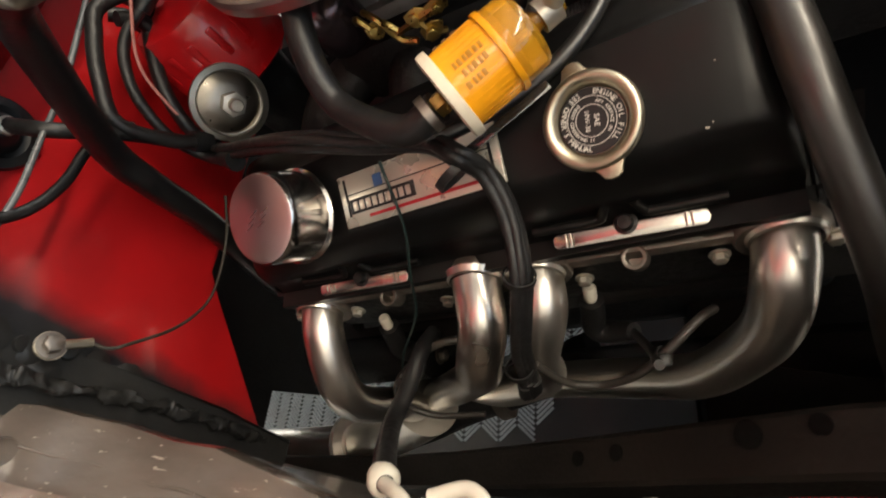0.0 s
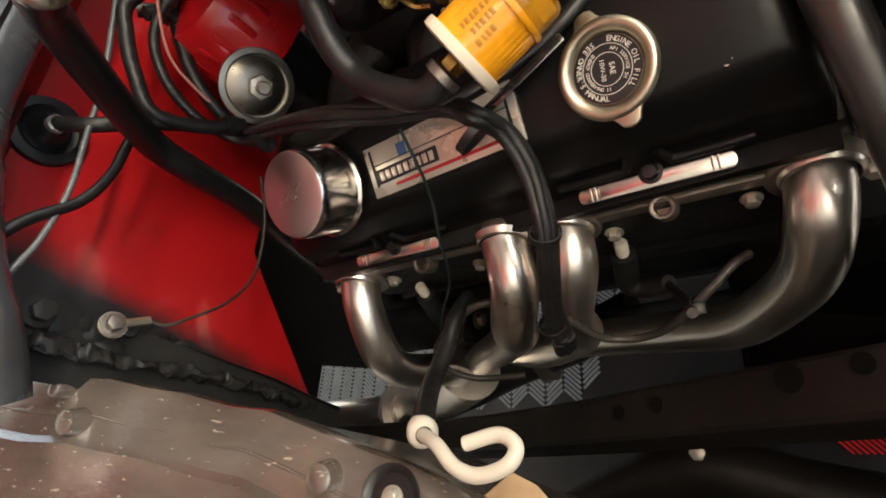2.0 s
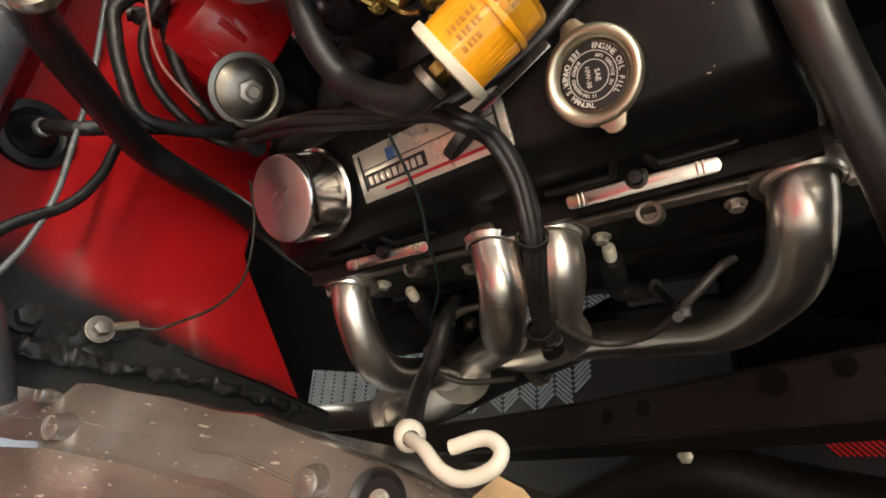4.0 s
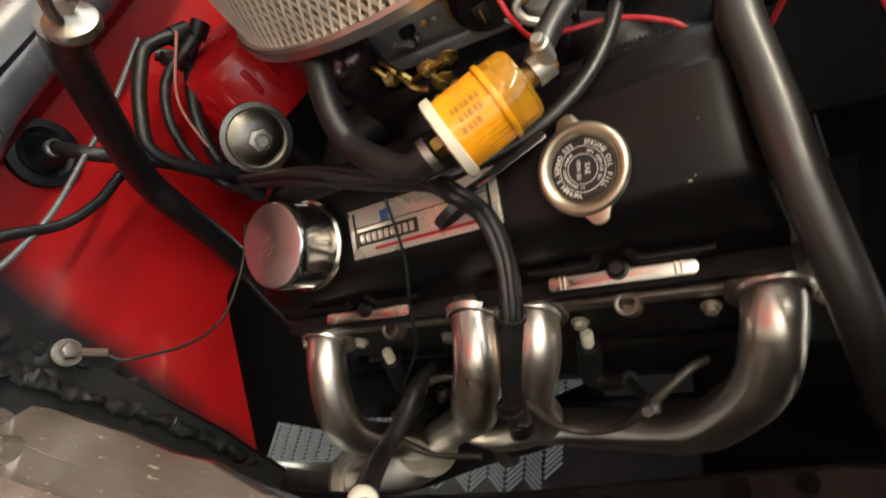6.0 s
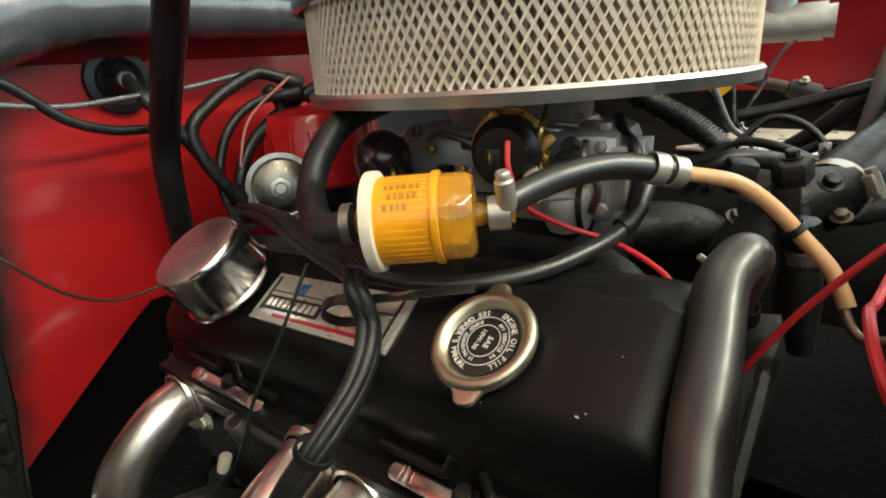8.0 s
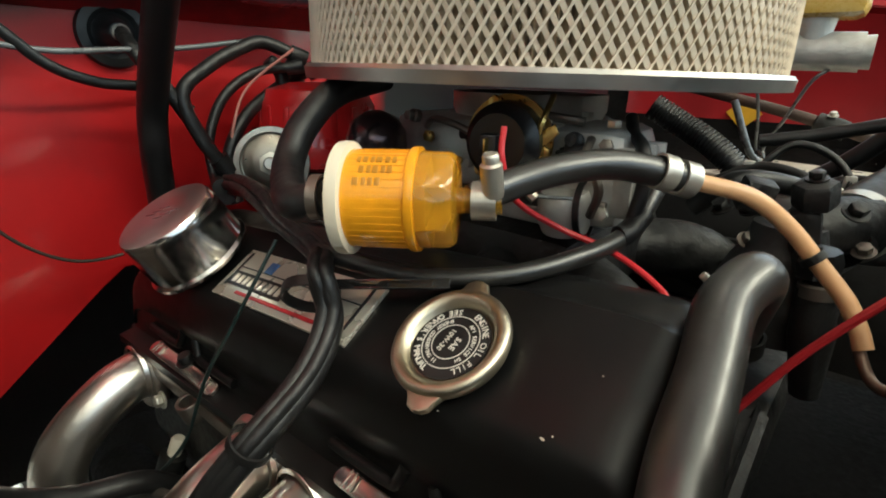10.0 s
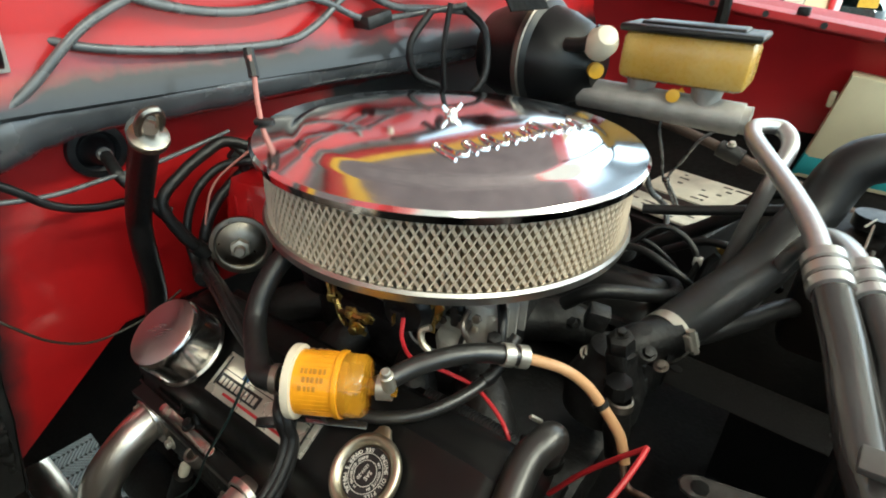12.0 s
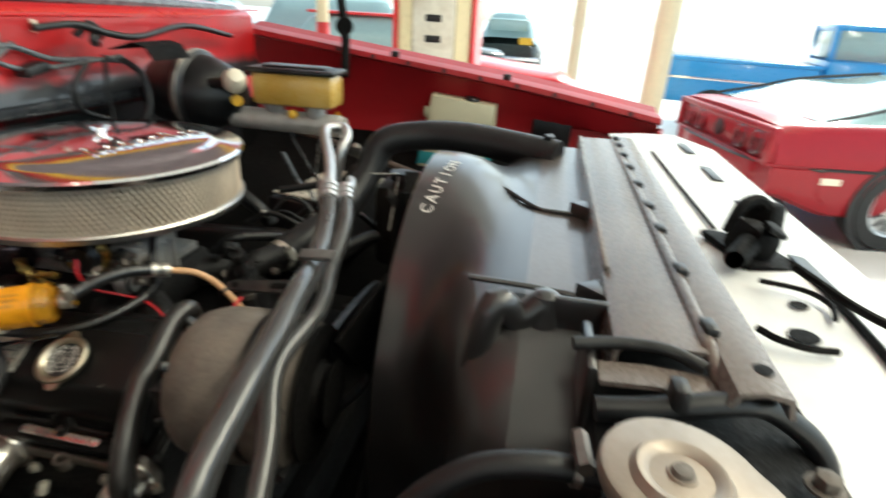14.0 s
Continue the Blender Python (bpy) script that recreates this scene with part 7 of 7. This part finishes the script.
part("access_hole", turned([(0, 0), (0.008, 0), (0.008, 0.0006), (0, 0.0006)], Matrix.Translation((0.832, -0.128, 1.2155)), 20), FRAME, grille, "dark round hole")
latch = thing("bonnet_latch", (0.86, -0.10, 1.2), "black bonnet latch with striker plate", "latch")
part("body", block((0.04, 0.050, 0.042), pose(0.822, -0.015, 1.232, 8, 15, 25), 0.014), FRAME, latch)
part("catch", block((0.032, 0.04, 0.040), pose(0.845, 0.030, 1.245, -10, 5, 40), 0.010), FRAME, latch)
part("plate", block((0.07, 0.10, 0.008), pose(0.83, 0.0, 1.214, 0, 6, 15), 0.003), FRAME, latch)
part("lever", plate([(-0.03, -0.006), (0.02, -0.010), (0.035, 0.004), (0.018, 0.014), (-0.028, 0.006)], 0.006, pose(0.835, -0.03, 1.252, 30, 20, 50), 0.0015), FRAME, latch)
part("hook", sweep([(0.80, 0.0, 1.235), (0.812, 0.012, 1.262), (0.832, 0.022, 1.268), (0.848, 0.02, 1.255)], 0.007, 8), FRAME, latch)
part("spring", turned([(0.010, -0.03), (0.012, -0.02), (0.012, 0.02), (0.010, 0.03)], facing((0.805, -0.045, 1.232), (0.5, 0.8, 0.1)), 14), FRAME, latch)
part("arm", sweep([(0.82, -0.12, 1.25), (0.86, -0.165, 1.235), (0.905, -0.195, 1.225), (0.93, -0.21, 1.215)], 0.0042, 8), FRAME, latch)

# ---- the hall round the truck ----
FLOOR = material("pale_hall_floor", (0.62, 0.60, 0.57), 0.3, spread=0.06, scale=1.5, bump=0.03, dirt=(0.50, 0.48, 0.45), dirt_amount=0.4, dirt_scale=0.8)
bm = bmesh.new()
bmesh.ops.create_grid(bm, x_segments=4, y_segments=4, size=200)
ground = mesh_object("ground", bm, FLOOR)
tagged(ground, "pale polished hall floor", "floor", kind="structure")
ceiling = mesh_object("ceiling", block((20, 17, 0.2), Matrix.Translation((-5.5, -4.5, 4.1))), material("white_ceiling", (0.75, 0.74, 0.70), 0.8, spread=0.04, scale=2))
tagged(ceiling, "white painted hall ceiling", "ceiling", kind="structure")
# Unseen walls; their tone and the side opening steer light into the bay.
HALL = material("hall_wall", (0.58, 0.55, 0.51), 0.8, spread=0.05, scale=2)
back = mesh_object("wall_back", block((0.2, 17, 4), Matrix.Translation((-7.5, -4.5, 2))), HALL)
tagged(back, "plain unseen wall added to close the hall", "wall", kind="structure")
side_bm = None
for size, at in (((8.5, 0.2, 4), (-11.25, -5.5, 2)), ((11.5, 0.2, 0.9), (-1.25, -5.5, 0.45)), ((11.5, 0.2, 0.6), (-1.25, -5.5, 3.7))):
    side_bm = block(size, Matrix.Translation(at), bm=side_bm)
side = mesh_object("wall_side", side_bm, HALL)
tagged(side, "plain unseen wall added to close the hall", "wall", kind="structure")
POST = material("cream_post", (0.78, 0.68, 0.46), 0.5, spread=0.04)
for x, y, r, red in ((1.96, 7.2, 0.150, False), (0.93, 9.0, 0.10, False), (-1.36, 3.98, 0.05, True), (-6, 3.6, 0.10, False), (4.2, -6.5, 0.10, False)):
    post = thing("post", (x, y, 0), "cream painted round post on a red foot" if red else "cream painted round hall post", "post", "hall posts")
    part("shaft", turned([(r, 0), (r, 4.0)], Matrix.Translation((x, y, 0)), 24), POST, post)
    if red:
        part("foot", turned([(0.085, 0), (0.085, 1.18), (0.055, 1.22), (0.055, 1.32)], Matrix.Translation((x, y, 0)), 24), RED_BODY, post, "red painted foot")

PUMP_CREAM = material("cream_enamel", (0.80, 0.70, 0.44), 0.3, spread=0.04, bump=0)


def fuel_pump(x, y):
    p = thing("petrol_pump", (x, y, 0), "vintage cream and red petrol pump", "petrol pump")
    part("cabinet", block((0.52, 0.40, 1.95), Matrix.Translation((x, y, 0.975)), 0.04), PUMP_CREAM, p)
    for s in (-1, 1):
        part("side_panel", block((0.030, 0.42, 1.95), Matrix.Translation((x + 0.272 * s, y, 0.975)), 0.01), RED_BODY, p, "red side panel")
    part("dial_frame", block((0.29, 0.02, 0.78), Matrix.Translation((x, y - 0.205, 1.42)), 0.009), WHITE, p)
    part("frame_groove", block((0.30, 0.012, 0.79), Matrix.Translation((x, y - 0.200, 1.42)), 0.005), ALT, p)
    part("dial", turned([(0, 0), (0.055, 0), (0.055, 0.01), (0, 0.01)], facing((x, y - 0.214, 1.60), (0, -1, 0)), 24), ALT, p)
    for z in (1.41, 1.28):
        part("readout", block((0.11, 0.012, 0.045), Matrix.Translation((x, y - 0.214, z)), 0.004), BLACK, p, "dark readout window")
    return p


fuel_pump(-0.235, 3.40)

GLASS = material("pale_window_glass", (0.30, 0.42, 0.42), 0.08, spread=0.05, bump=0, coat=0.5)
TYRE = material("tyre_rubber", (0.02, 0.02, 0.02), 0.7, spread=0.15)
RIM = material("silver_rim", (0.62, 0.62, 0.62), 0.3, 0.8, spread=0.05, bump=0)


def wheel(car, m, r, w):
    """A wheel about m's z, which points outward."""
    tyre = part("tyre", turned([(r * 0.62, -w), (r * 0.95, -w), (r, -w * 0.8), (r, -w * 0.2), (r * 0.95, 0), (r * 0.66, 0.004), (r * 0.64, -0.02)], m, 40), TYRE, car)
    part("rim", turned([(r * 0.66, -0.004), (r * 0.60, -0.01), (r * 0.56, -0.035), (r * 0.22, -0.015), (r * 0.18, 0.0), (0, 0.0)], m, 40), RIM, tyre, "silver spoked rim")
    for k in range(14):
        a = 2 * math.pi * k / 14
        part("rim_slot", block((r * 0.24, r * 0.07, 0.008), m @ pose(r * 0.42 * math.cos(a), r * 0.42 * math.sin(a), -0.022, 0, 0, math.degrees(a)), 0.002), BLACK, tyre, "dark slot")


def smooth_at(pairs, s):
    for (a, u), (b, v) in zip(pairs, pairs[1:]):
        if s <= b:
            t = (s - a) / (b - a)
            t = t * t * (3 - 2 * t)
            return u + (v - u) * t
    return pairs[-1][1]


def car(name, x, y, yaw, length, half, paint, label, top, roof, wheels, tyre=0.32, low=0.22):
    """A closed car along +x of its own: top gives the shoulder line, roof the glasshouse, each as (distance, height)."""
    at = pose(x, y, 0, 0, 0, yaw)
    c = thing(name, (x, y, 0), label, "car", "cars in the hall")
    n = 44
    rows = []
    for k in range(n + 1):
        s = length * k / n
        h = smooth_at(top, s)
        end = min(1, (0.80 + 0.5 * min(s, length - s) ** 0.6))
        wid = half * min(1, end)
        lift = 0.10 * max(0, 1 - min(s, length - s) / 0.35)
        prof = [(-0.93, low + lift), (-1.0, low + 0.10 + lift), (-1.0, (low + h) * 0.52), (-0.985, h * 0.80), (-0.95, h * 0.93), (-0.88, h - 0.015), (-0.5, h + 0.012), (0, h + 0.02), (0.5, h + 0.012), (0.88, h - 0.015), (0.95, h * 0.93), (0.985, h * 0.80), (1.0, (low + h) * 0.52), (1.0, low + 0.10 + lift), (0.93, low + lift)]
        rows.append([at @ Vector((s, wid * u, z)) for u, z in prof])
    bm = sheet(rows)
    for e in (rows[0], rows[-1]):
        try:
            bm.faces.new([bm.verts.new(p) for p in e])
        except ValueError:
            pass
    part("body", bm, paint, c, smooth=50)
    g0, g1 = roof[0][0], roof[-1][0]
    rows = []
    for k in range(17):
        s = g0 + (g1 - g0) * k / 16
        h, b = smooth_at(roof, s), smooth_at(top, s) - 0.02
        h = max(h, b + 0.005)
        t = (h - b) / 0.35
        rows.append([at @ Vector((s, half * u * (1 - 0.18 * t * w), b + (h - b) * w)) for u, w in ((-0.90, 0), (-0.86, 0.55), (-0.80, 0.9), (-0.68, 1.0), (0, 1.03), (0.68, 1.0), (0.80, 0.9), (0.86, 0.55), (0.90, 0))])
    part("glasshouse", sheet(rows), GLASS, c, "pale reflecting window glass", smooth=50)
    rh = [p for p in roof if p[1] > max(q[1] for q in roof) - 0.05]
    s0, s1, hh = rh[0][0], rh[-1][0], max(q[1] for q in roof)
    if s1 > s0:
        part("roof", block((s1 - s0 + 0.25, half * 1.30, 0.035), at @ pose((s0 + s1) / 2, 0, hh + 0.005), 0.015), paint, c)
    for s in wheels:
        for side in (1, -1):
            m = at @ facing((s, side * (half + 0.005), tyre), (0, side, 0), (1, 0, 0))
            part("wheel_arch", turned([(tyre * 1.0, -0.01), (tyre * 1.16, -0.01), (tyre * 1.16, 0.002), (tyre * 1.0, 0.002)], m, 40, close=True), BLACK, c)
            wheel(c, m, tyre, 0.22)
    part("side_stripe", block((length * 0.9, half * 2.012, 0.022), at @ pose(length * 0.5, 0, (low + smooth_at(top, length * 0.5)) * 0.5 + 0.03), 0.003), BLACK, c, "black side moulding")
    return c, at


LAMP_RED = material("dark_red_lamp", (0.10, 0.004, 0.008), 0.3, spread=0.1, bump=0, coat=0.5)
COUPE_RED = material("deep_red_car_paint", (0.27, 0.002, 0.010), 0.38, spread=0.05, bump=0.0, coat=0.3, coat_rough=0.05, gloss=0.3)


def coupe(x, y, yaw, paint, label):
    """A low wedge-shaped sports coupe, its tail at its own x = 0."""
    at = pose(x, y, 0, 0, 0, yaw)
    c = thing("sports_car", (x, y, 0), label, "car", "cars in the hall")
    length, half = 4.45, 0.88
    deck = [(0, 0.865), (0.10, 0.885), (0.8, 0.91), (2.2, 0.87), (3.2, 0.82), (4.45, 0.50)]
    rows = []
    for k in range(49):
        s = length * (k / 48) ** 1.2
        h = smooth_at(deck, s)
        low = smooth_at([(0, 0.36), (0.55, 0.22), (3.9, 0.20), (4.45, 0.28)], s)
        wid = half * smooth_at([(0, 0.955), (0.25, 0.985), (0.9, 1.0), (2.2, 0.95), (3.4, 1.0), (4.1, 0.96), (4.45, 0.86)], s)
        mid = 0.585 if h > 0.7 else 0.585 - (0.7 - h)
        half_profile = [(0.90, low), (0.97, low + 0.03), (0.995, low + 0.12), (1.0, mid - 0.012), (0.985, mid - 0.006), (0.985, mid + 0.006), (1.0, mid + 0.012), (0.975, h - 0.075), (0.945, h - 0.030), (0.90, h - 0.006), (0.5, h + 0.012), (0, h + 0.018)]
        prof = [(-u, z) for u, z in half_profile] + [(u, z) for u, z in reversed(half_profile[:-1])]
        rows.append([at @ Vector((s, wid * u, z)) for u, z in prof])
    bm = sheet(rows)
    for e in (rows[0], rows[-1]):
        bm.faces.new([bm.verts.new(p) for p in e])
    part("body", bm, paint, c, smooth=35)
    # tail: sunken lamp panel in a frame, and a moulded bumper below
    tail = part("tail_panel", block((0.03, 1.46, 0.20), at @ pose(-0.004, 0, 0.705, 0, -6), 0.03), paint, c)
    for z, w, h in ((0.825, 1.64, 0.050), (0.592, 1.68, 0.03)):
        part("tail_frame", block((0.06, w, h), at @ pose(-0.02, 0, z), 0.018), paint, c)
    for u in (-0.78, 0.78):
        part("tail_frame", block((0.06, 0.09, 0.26), at @ pose(-0.02, u, 0.71), 0.018), paint, c)
    for u in (-0.60, -0.36, 0.36, 0.60):
        part("tail_lamp", turned([(0, -0.02), (0.088, -0.02), (0.090, 0.010), (0.078, 0.014), (0.07, 0.004), (0, 0.002)], at @ facing((-0.022, u, 0.705), (-1, 0, 0.1)), 28), LAMP_RED, tail, "round dark red tail lamp")
    part("filler_badge", turned([(0, 0.0), (0.075, 0.0), (0.07, 0.012), (0, 0.016)], at @ facing((-0.02, 0, 0.71), (-1, 0, 0.1)), 28), BLACK, tail, "round dark emblem plate")
    part("bumper", sheet([[at @ Vector((0.35 * abs(u) ** 6 - 0.075 * (1 - abs(u) ** 6) + d, 0.875 * u, z)) for d, z in ((0.03, 0.592), (0.0, 0.565), (0.0, 0.47), (0.02, 0.40), (0.08, 0.345))] for u in [k / 12 - 1 for k in range(25)]], thick=0.004), paint, c)
    part("rub_strip", sweep([at @ Vector((0.35 * abs(u) ** 6 - 0.080 * (1 - abs(u) ** 6), 0.885 * u, 0.578)) for u in [k / 12 - 1 for k in range(25)]], 0.010, 6, 2), BLACK, c, "black rubbing strip")
    for u in (-1, 1):
        part("side_strip", block((3.6, 0.012, 0.018), at @ pose(2.15, 0.872 * u, 0.585), 0.003), BLACK, c, "black rubbing strip")
        part("side_marker", block((0.16, 0.012, 0.05), at @ pose(0.42, 0.866 * u, 0.50), 0.004), CREAM, c, "pale side marker lamp")
    # glass hatch and roof
    roof = [(0.30, 0.90), (1.0, 1.09), (1.75, 1.17), (2.3, 1.165), (3.15, 0.86)]
    glass_rows = []
    for k in range(21):
        s = 0.30 + 2.85 * k / 20
        b = smooth_at(deck, s) - 0.02
        h = max(smooth_at(roof, s), b + 0.005)
        glass_rows.append([at @ Vector((s, 0.86 * u * (1 - 0.55 * (h - b) * w), b + (h - b) * w)) for u, w in ((-0.93, 0), (-0.89, 0.5), (-0.84, 0.88), (-0.74, 1.0), (0, 1.04), (0.74, 1.0), (0.84, 0.88), (0.89, 0.5), (0.93, 0))])
    part("glass_hatch", sheet(glass_rows), GLASS, c, "pale reflecting hatch glass", smooth=50)
    part("roof", block((0.62, 1.10, 0.03), at @ pose(2.0, 0, 1.185), 0.014), paint, c)
    for u in (-1, 1):
        part("hatch_edge", sweep([at @ Vector((s, u * (0.80 - 0.12 * (s - 0.3) / 1.4), z)) for s, z in ((0.30, 0.905), (0.65, 0.985), (1.0, 1.075), (1.7, 1.165))], 0.014, 6, 4), BLACK, c, "black hatch surround")
        for s in (0.98, 3.42):
            m = at @ facing((s, u * (half + 0.004), 0.325), (0, u, 0), (1, 0, 0))
            part("wheel_arch", turned([(0.325, -0.01), (0.372, -0.01), (0.372, 0.002), (0.325, 0.002)], m, 40, close=True), BLACK, c)
            wheel(c, m, 0.325, 0.24)
    return c


coupe(2.06, 4.30, 10.5, COUPE_RED, "low red sports coupe with round tail lamps")
car("saloon_car", -3.55, 6.6, 2, 4.5, 0.85, RED_BODY, "red saloon car behind the pump", [(0, 0.86), (1.0, 0.95), (3.0, 0.95), (4.2, 0.86), (4.5, 0.7)], [(0.7, 0.94), (1.2, 1.36), (2.2, 1.38), (2.9, 0.94)], (0.85, 3.6))
DARK = material("dark_green_paint", (0.02, 0.03, 0.028), 0.25, spread=0.1, bump=0, coat=0.6)
vint, vm = car("vintage_car", -0.55, 13.2, 90, 4.4, 0.80, DARK, "dark vintage car seen from behind", [(0, 0.85), (0.6, 1.0), (3.0, 1.02), (4.4, 0.9)], [(0.1, 1.0), (0.5, 1.55), (2.4, 1.62), (2.8, 1.0)], (0.8, 3.5), 0.34, 0.35)
part("plate_bar", block((0.02, 0.32, 0.16), vm @ pose(-0.02, -0.45, 0.95), 0.004), bpy.data.materials["yellow_plastic"], vint, "plain yellow plate")
part("rear_window", block((0.03, 0.95, 0.30), vm @ pose(0.10, 0, 1.28, 0, -25), 0.05), GLASS, vint)
part("bumper", sweep([vm @ Vector(p) for p in ((-0.02, -0.8, 0.55), (-0.1, 0, 0.55), (-0.02, 0.8, 0.55))], 0.05, 10), CHROME, vint)
car("estate_car", -8.2, 9.0, 8, 4.6, 0.85, material("pale_green_paint", (0.42, 0.52, 0.48), 0.3, bump=0, coat=0.5), "pale green estate car in the hall", [(0, 0.9), (1.0, 0.98), (3.2, 0.98), (4.6, 0.85)], [(0.2, 0.97), (0.6, 1.45), (2.6, 1.48), (3.3, 0.97)], (0.9, 3.7))
car("vintage_car", -4.6, 8.2, 20, 4.4, 0.80, DARK, "dark vintage car beside the cream post", [(0, 0.85), (0.6, 1.0), (3.0, 1.02), (4.4, 0.9)], [(0.3, 1.0), (0.7, 1.55), (2.4, 1.60), (2.9, 1.0)], (0.8, 3.5), 0.34, 0.35)

BLUE_PAINT = material("bright_blue_paint", (0.035, 0.30, 0.68), 0.3, spread=0.04, bump=0, coat=0.5)


def pickup(x, y, yaw):
    at = pose(x, y, 0, 0, 0, yaw)
    p = thing("pickup_truck", (x, y, 0), "bright blue vintage pickup truck with chrome trim", "pickup truck", "cars in the hall")
    part("bed", block((2.0, 1.6, 0.62), at @ pose(1.0, 0, 0.76), 0.05), BLUE_PAINT, p)
    part("bed_rail", block((2.02, 1.64, 0.06), at @ pose(1.0, 0, 1.06), 0.02), BLUE_PAINT, p)
    part("bed_floor", block((1.85, 1.45, 0.02), at @ pose(1.0, 0, 1.085), 0.0), BLACK, p)
    part("cab", block((1.0, 1.6, 0.75), at @ pose(2.52, 0, 0.80), 0.08), BLUE_PAINT, p)
    part("cab_roof", block((0.95, 1.4, 0.10), at @ pose(2.5, 0, 1.57), 0.045), BLUE_PAINT, p)
    for u in (2.06, 2.95):
        for s in (-1, 1):
            part("pillar", block((0.07, 0.07, 0.5), at @ pose(u, 0.67 * s, 1.36, 0, 8 if u > 2.5 else -4), 0.015), BLUE_PAINT, p)
    for s in (-1, 1):
        part("side_window", block((0.80, 0.015, 0.36), at @ pose(2.5, 0.69 * s, 1.36), 0.004), GLASS, p)
    part("rear_window", block((0.015, 1.2, 0.34), at @ pose(2.04, 0, 1.36), 0.004), GLASS, p)
    part("bonnet", block((1.25, 1.45, 0.50), at @ pose(3.6, 0, 0.82), 0.10), BLUE_PAINT, p)
    part("side_trim", block((4.1, 1.645, 0.03), at @ pose(2.1, 0, 0.80), 0.005), CHROME, p, "chrome side trim")
    for u in (0.75, 3.6):
        for s in (1, -1):
            wheel(p, at @ facing((u, 0.80 * s, 0.34), (0, s, 0), (1, 0, 0)), 0.34, 0.2)
    return p


pickup(2.35, 8.9, -12)
coupe(6.2, 9.6, 60, material("white_car_paint", (0.75, 0.75, 0.74), 0.3, bump=0, coat=0.5), "white coupe parked beyond the blue pickup")

# herringbone tread mat under the engine: grey, with a red tile in front
mat_thing = thing("tread_mat", (-0.6, 0, 0), "grey herringbone tread mat on the floor", "mat", kind="stuff")
GREYTREAD = material("grey_tread", (0.19, 0.21, 0.218), 0.4, spread=0.1, bump=0.1)
tread = bmesh.new()
red_tread = bmesh.new()
for i in range(96):
    for j in range(40):
        s = 1 if j % 2 else -1
        x, y = -1.36 + j * 0.050, -0.62 + i * 0.013
        if x > -0.23 + 0.524 * y or (x > -0.86 and y < -0.195):
            continue
        block((0.058, 0.0056, 0.004), pose(x, y, 0.006, 0, 0, 42 * s), 0.0, tread)
for k in range(20):
    block((0.050, 0.0036, 0.004), pose(0.165 + 0.0105 * k, -0.302, 0.006, 0, 0, -50), 0.0, red_tread)
# Black base is run past the tread to darken the floor under the truck.
part("base", block((4.2, 2.0, 0.004), Matrix.Translation((-1.3, 0, 0.002)), 0.0), BLACK, mat_thing)
tagged(part("tread", tread, GREYTREAD, mat_thing), kind="stuff")
tagged(part("red_tread", red_tread, RED_BODY, mat_thing, "red tread tile"), kind="stuff")
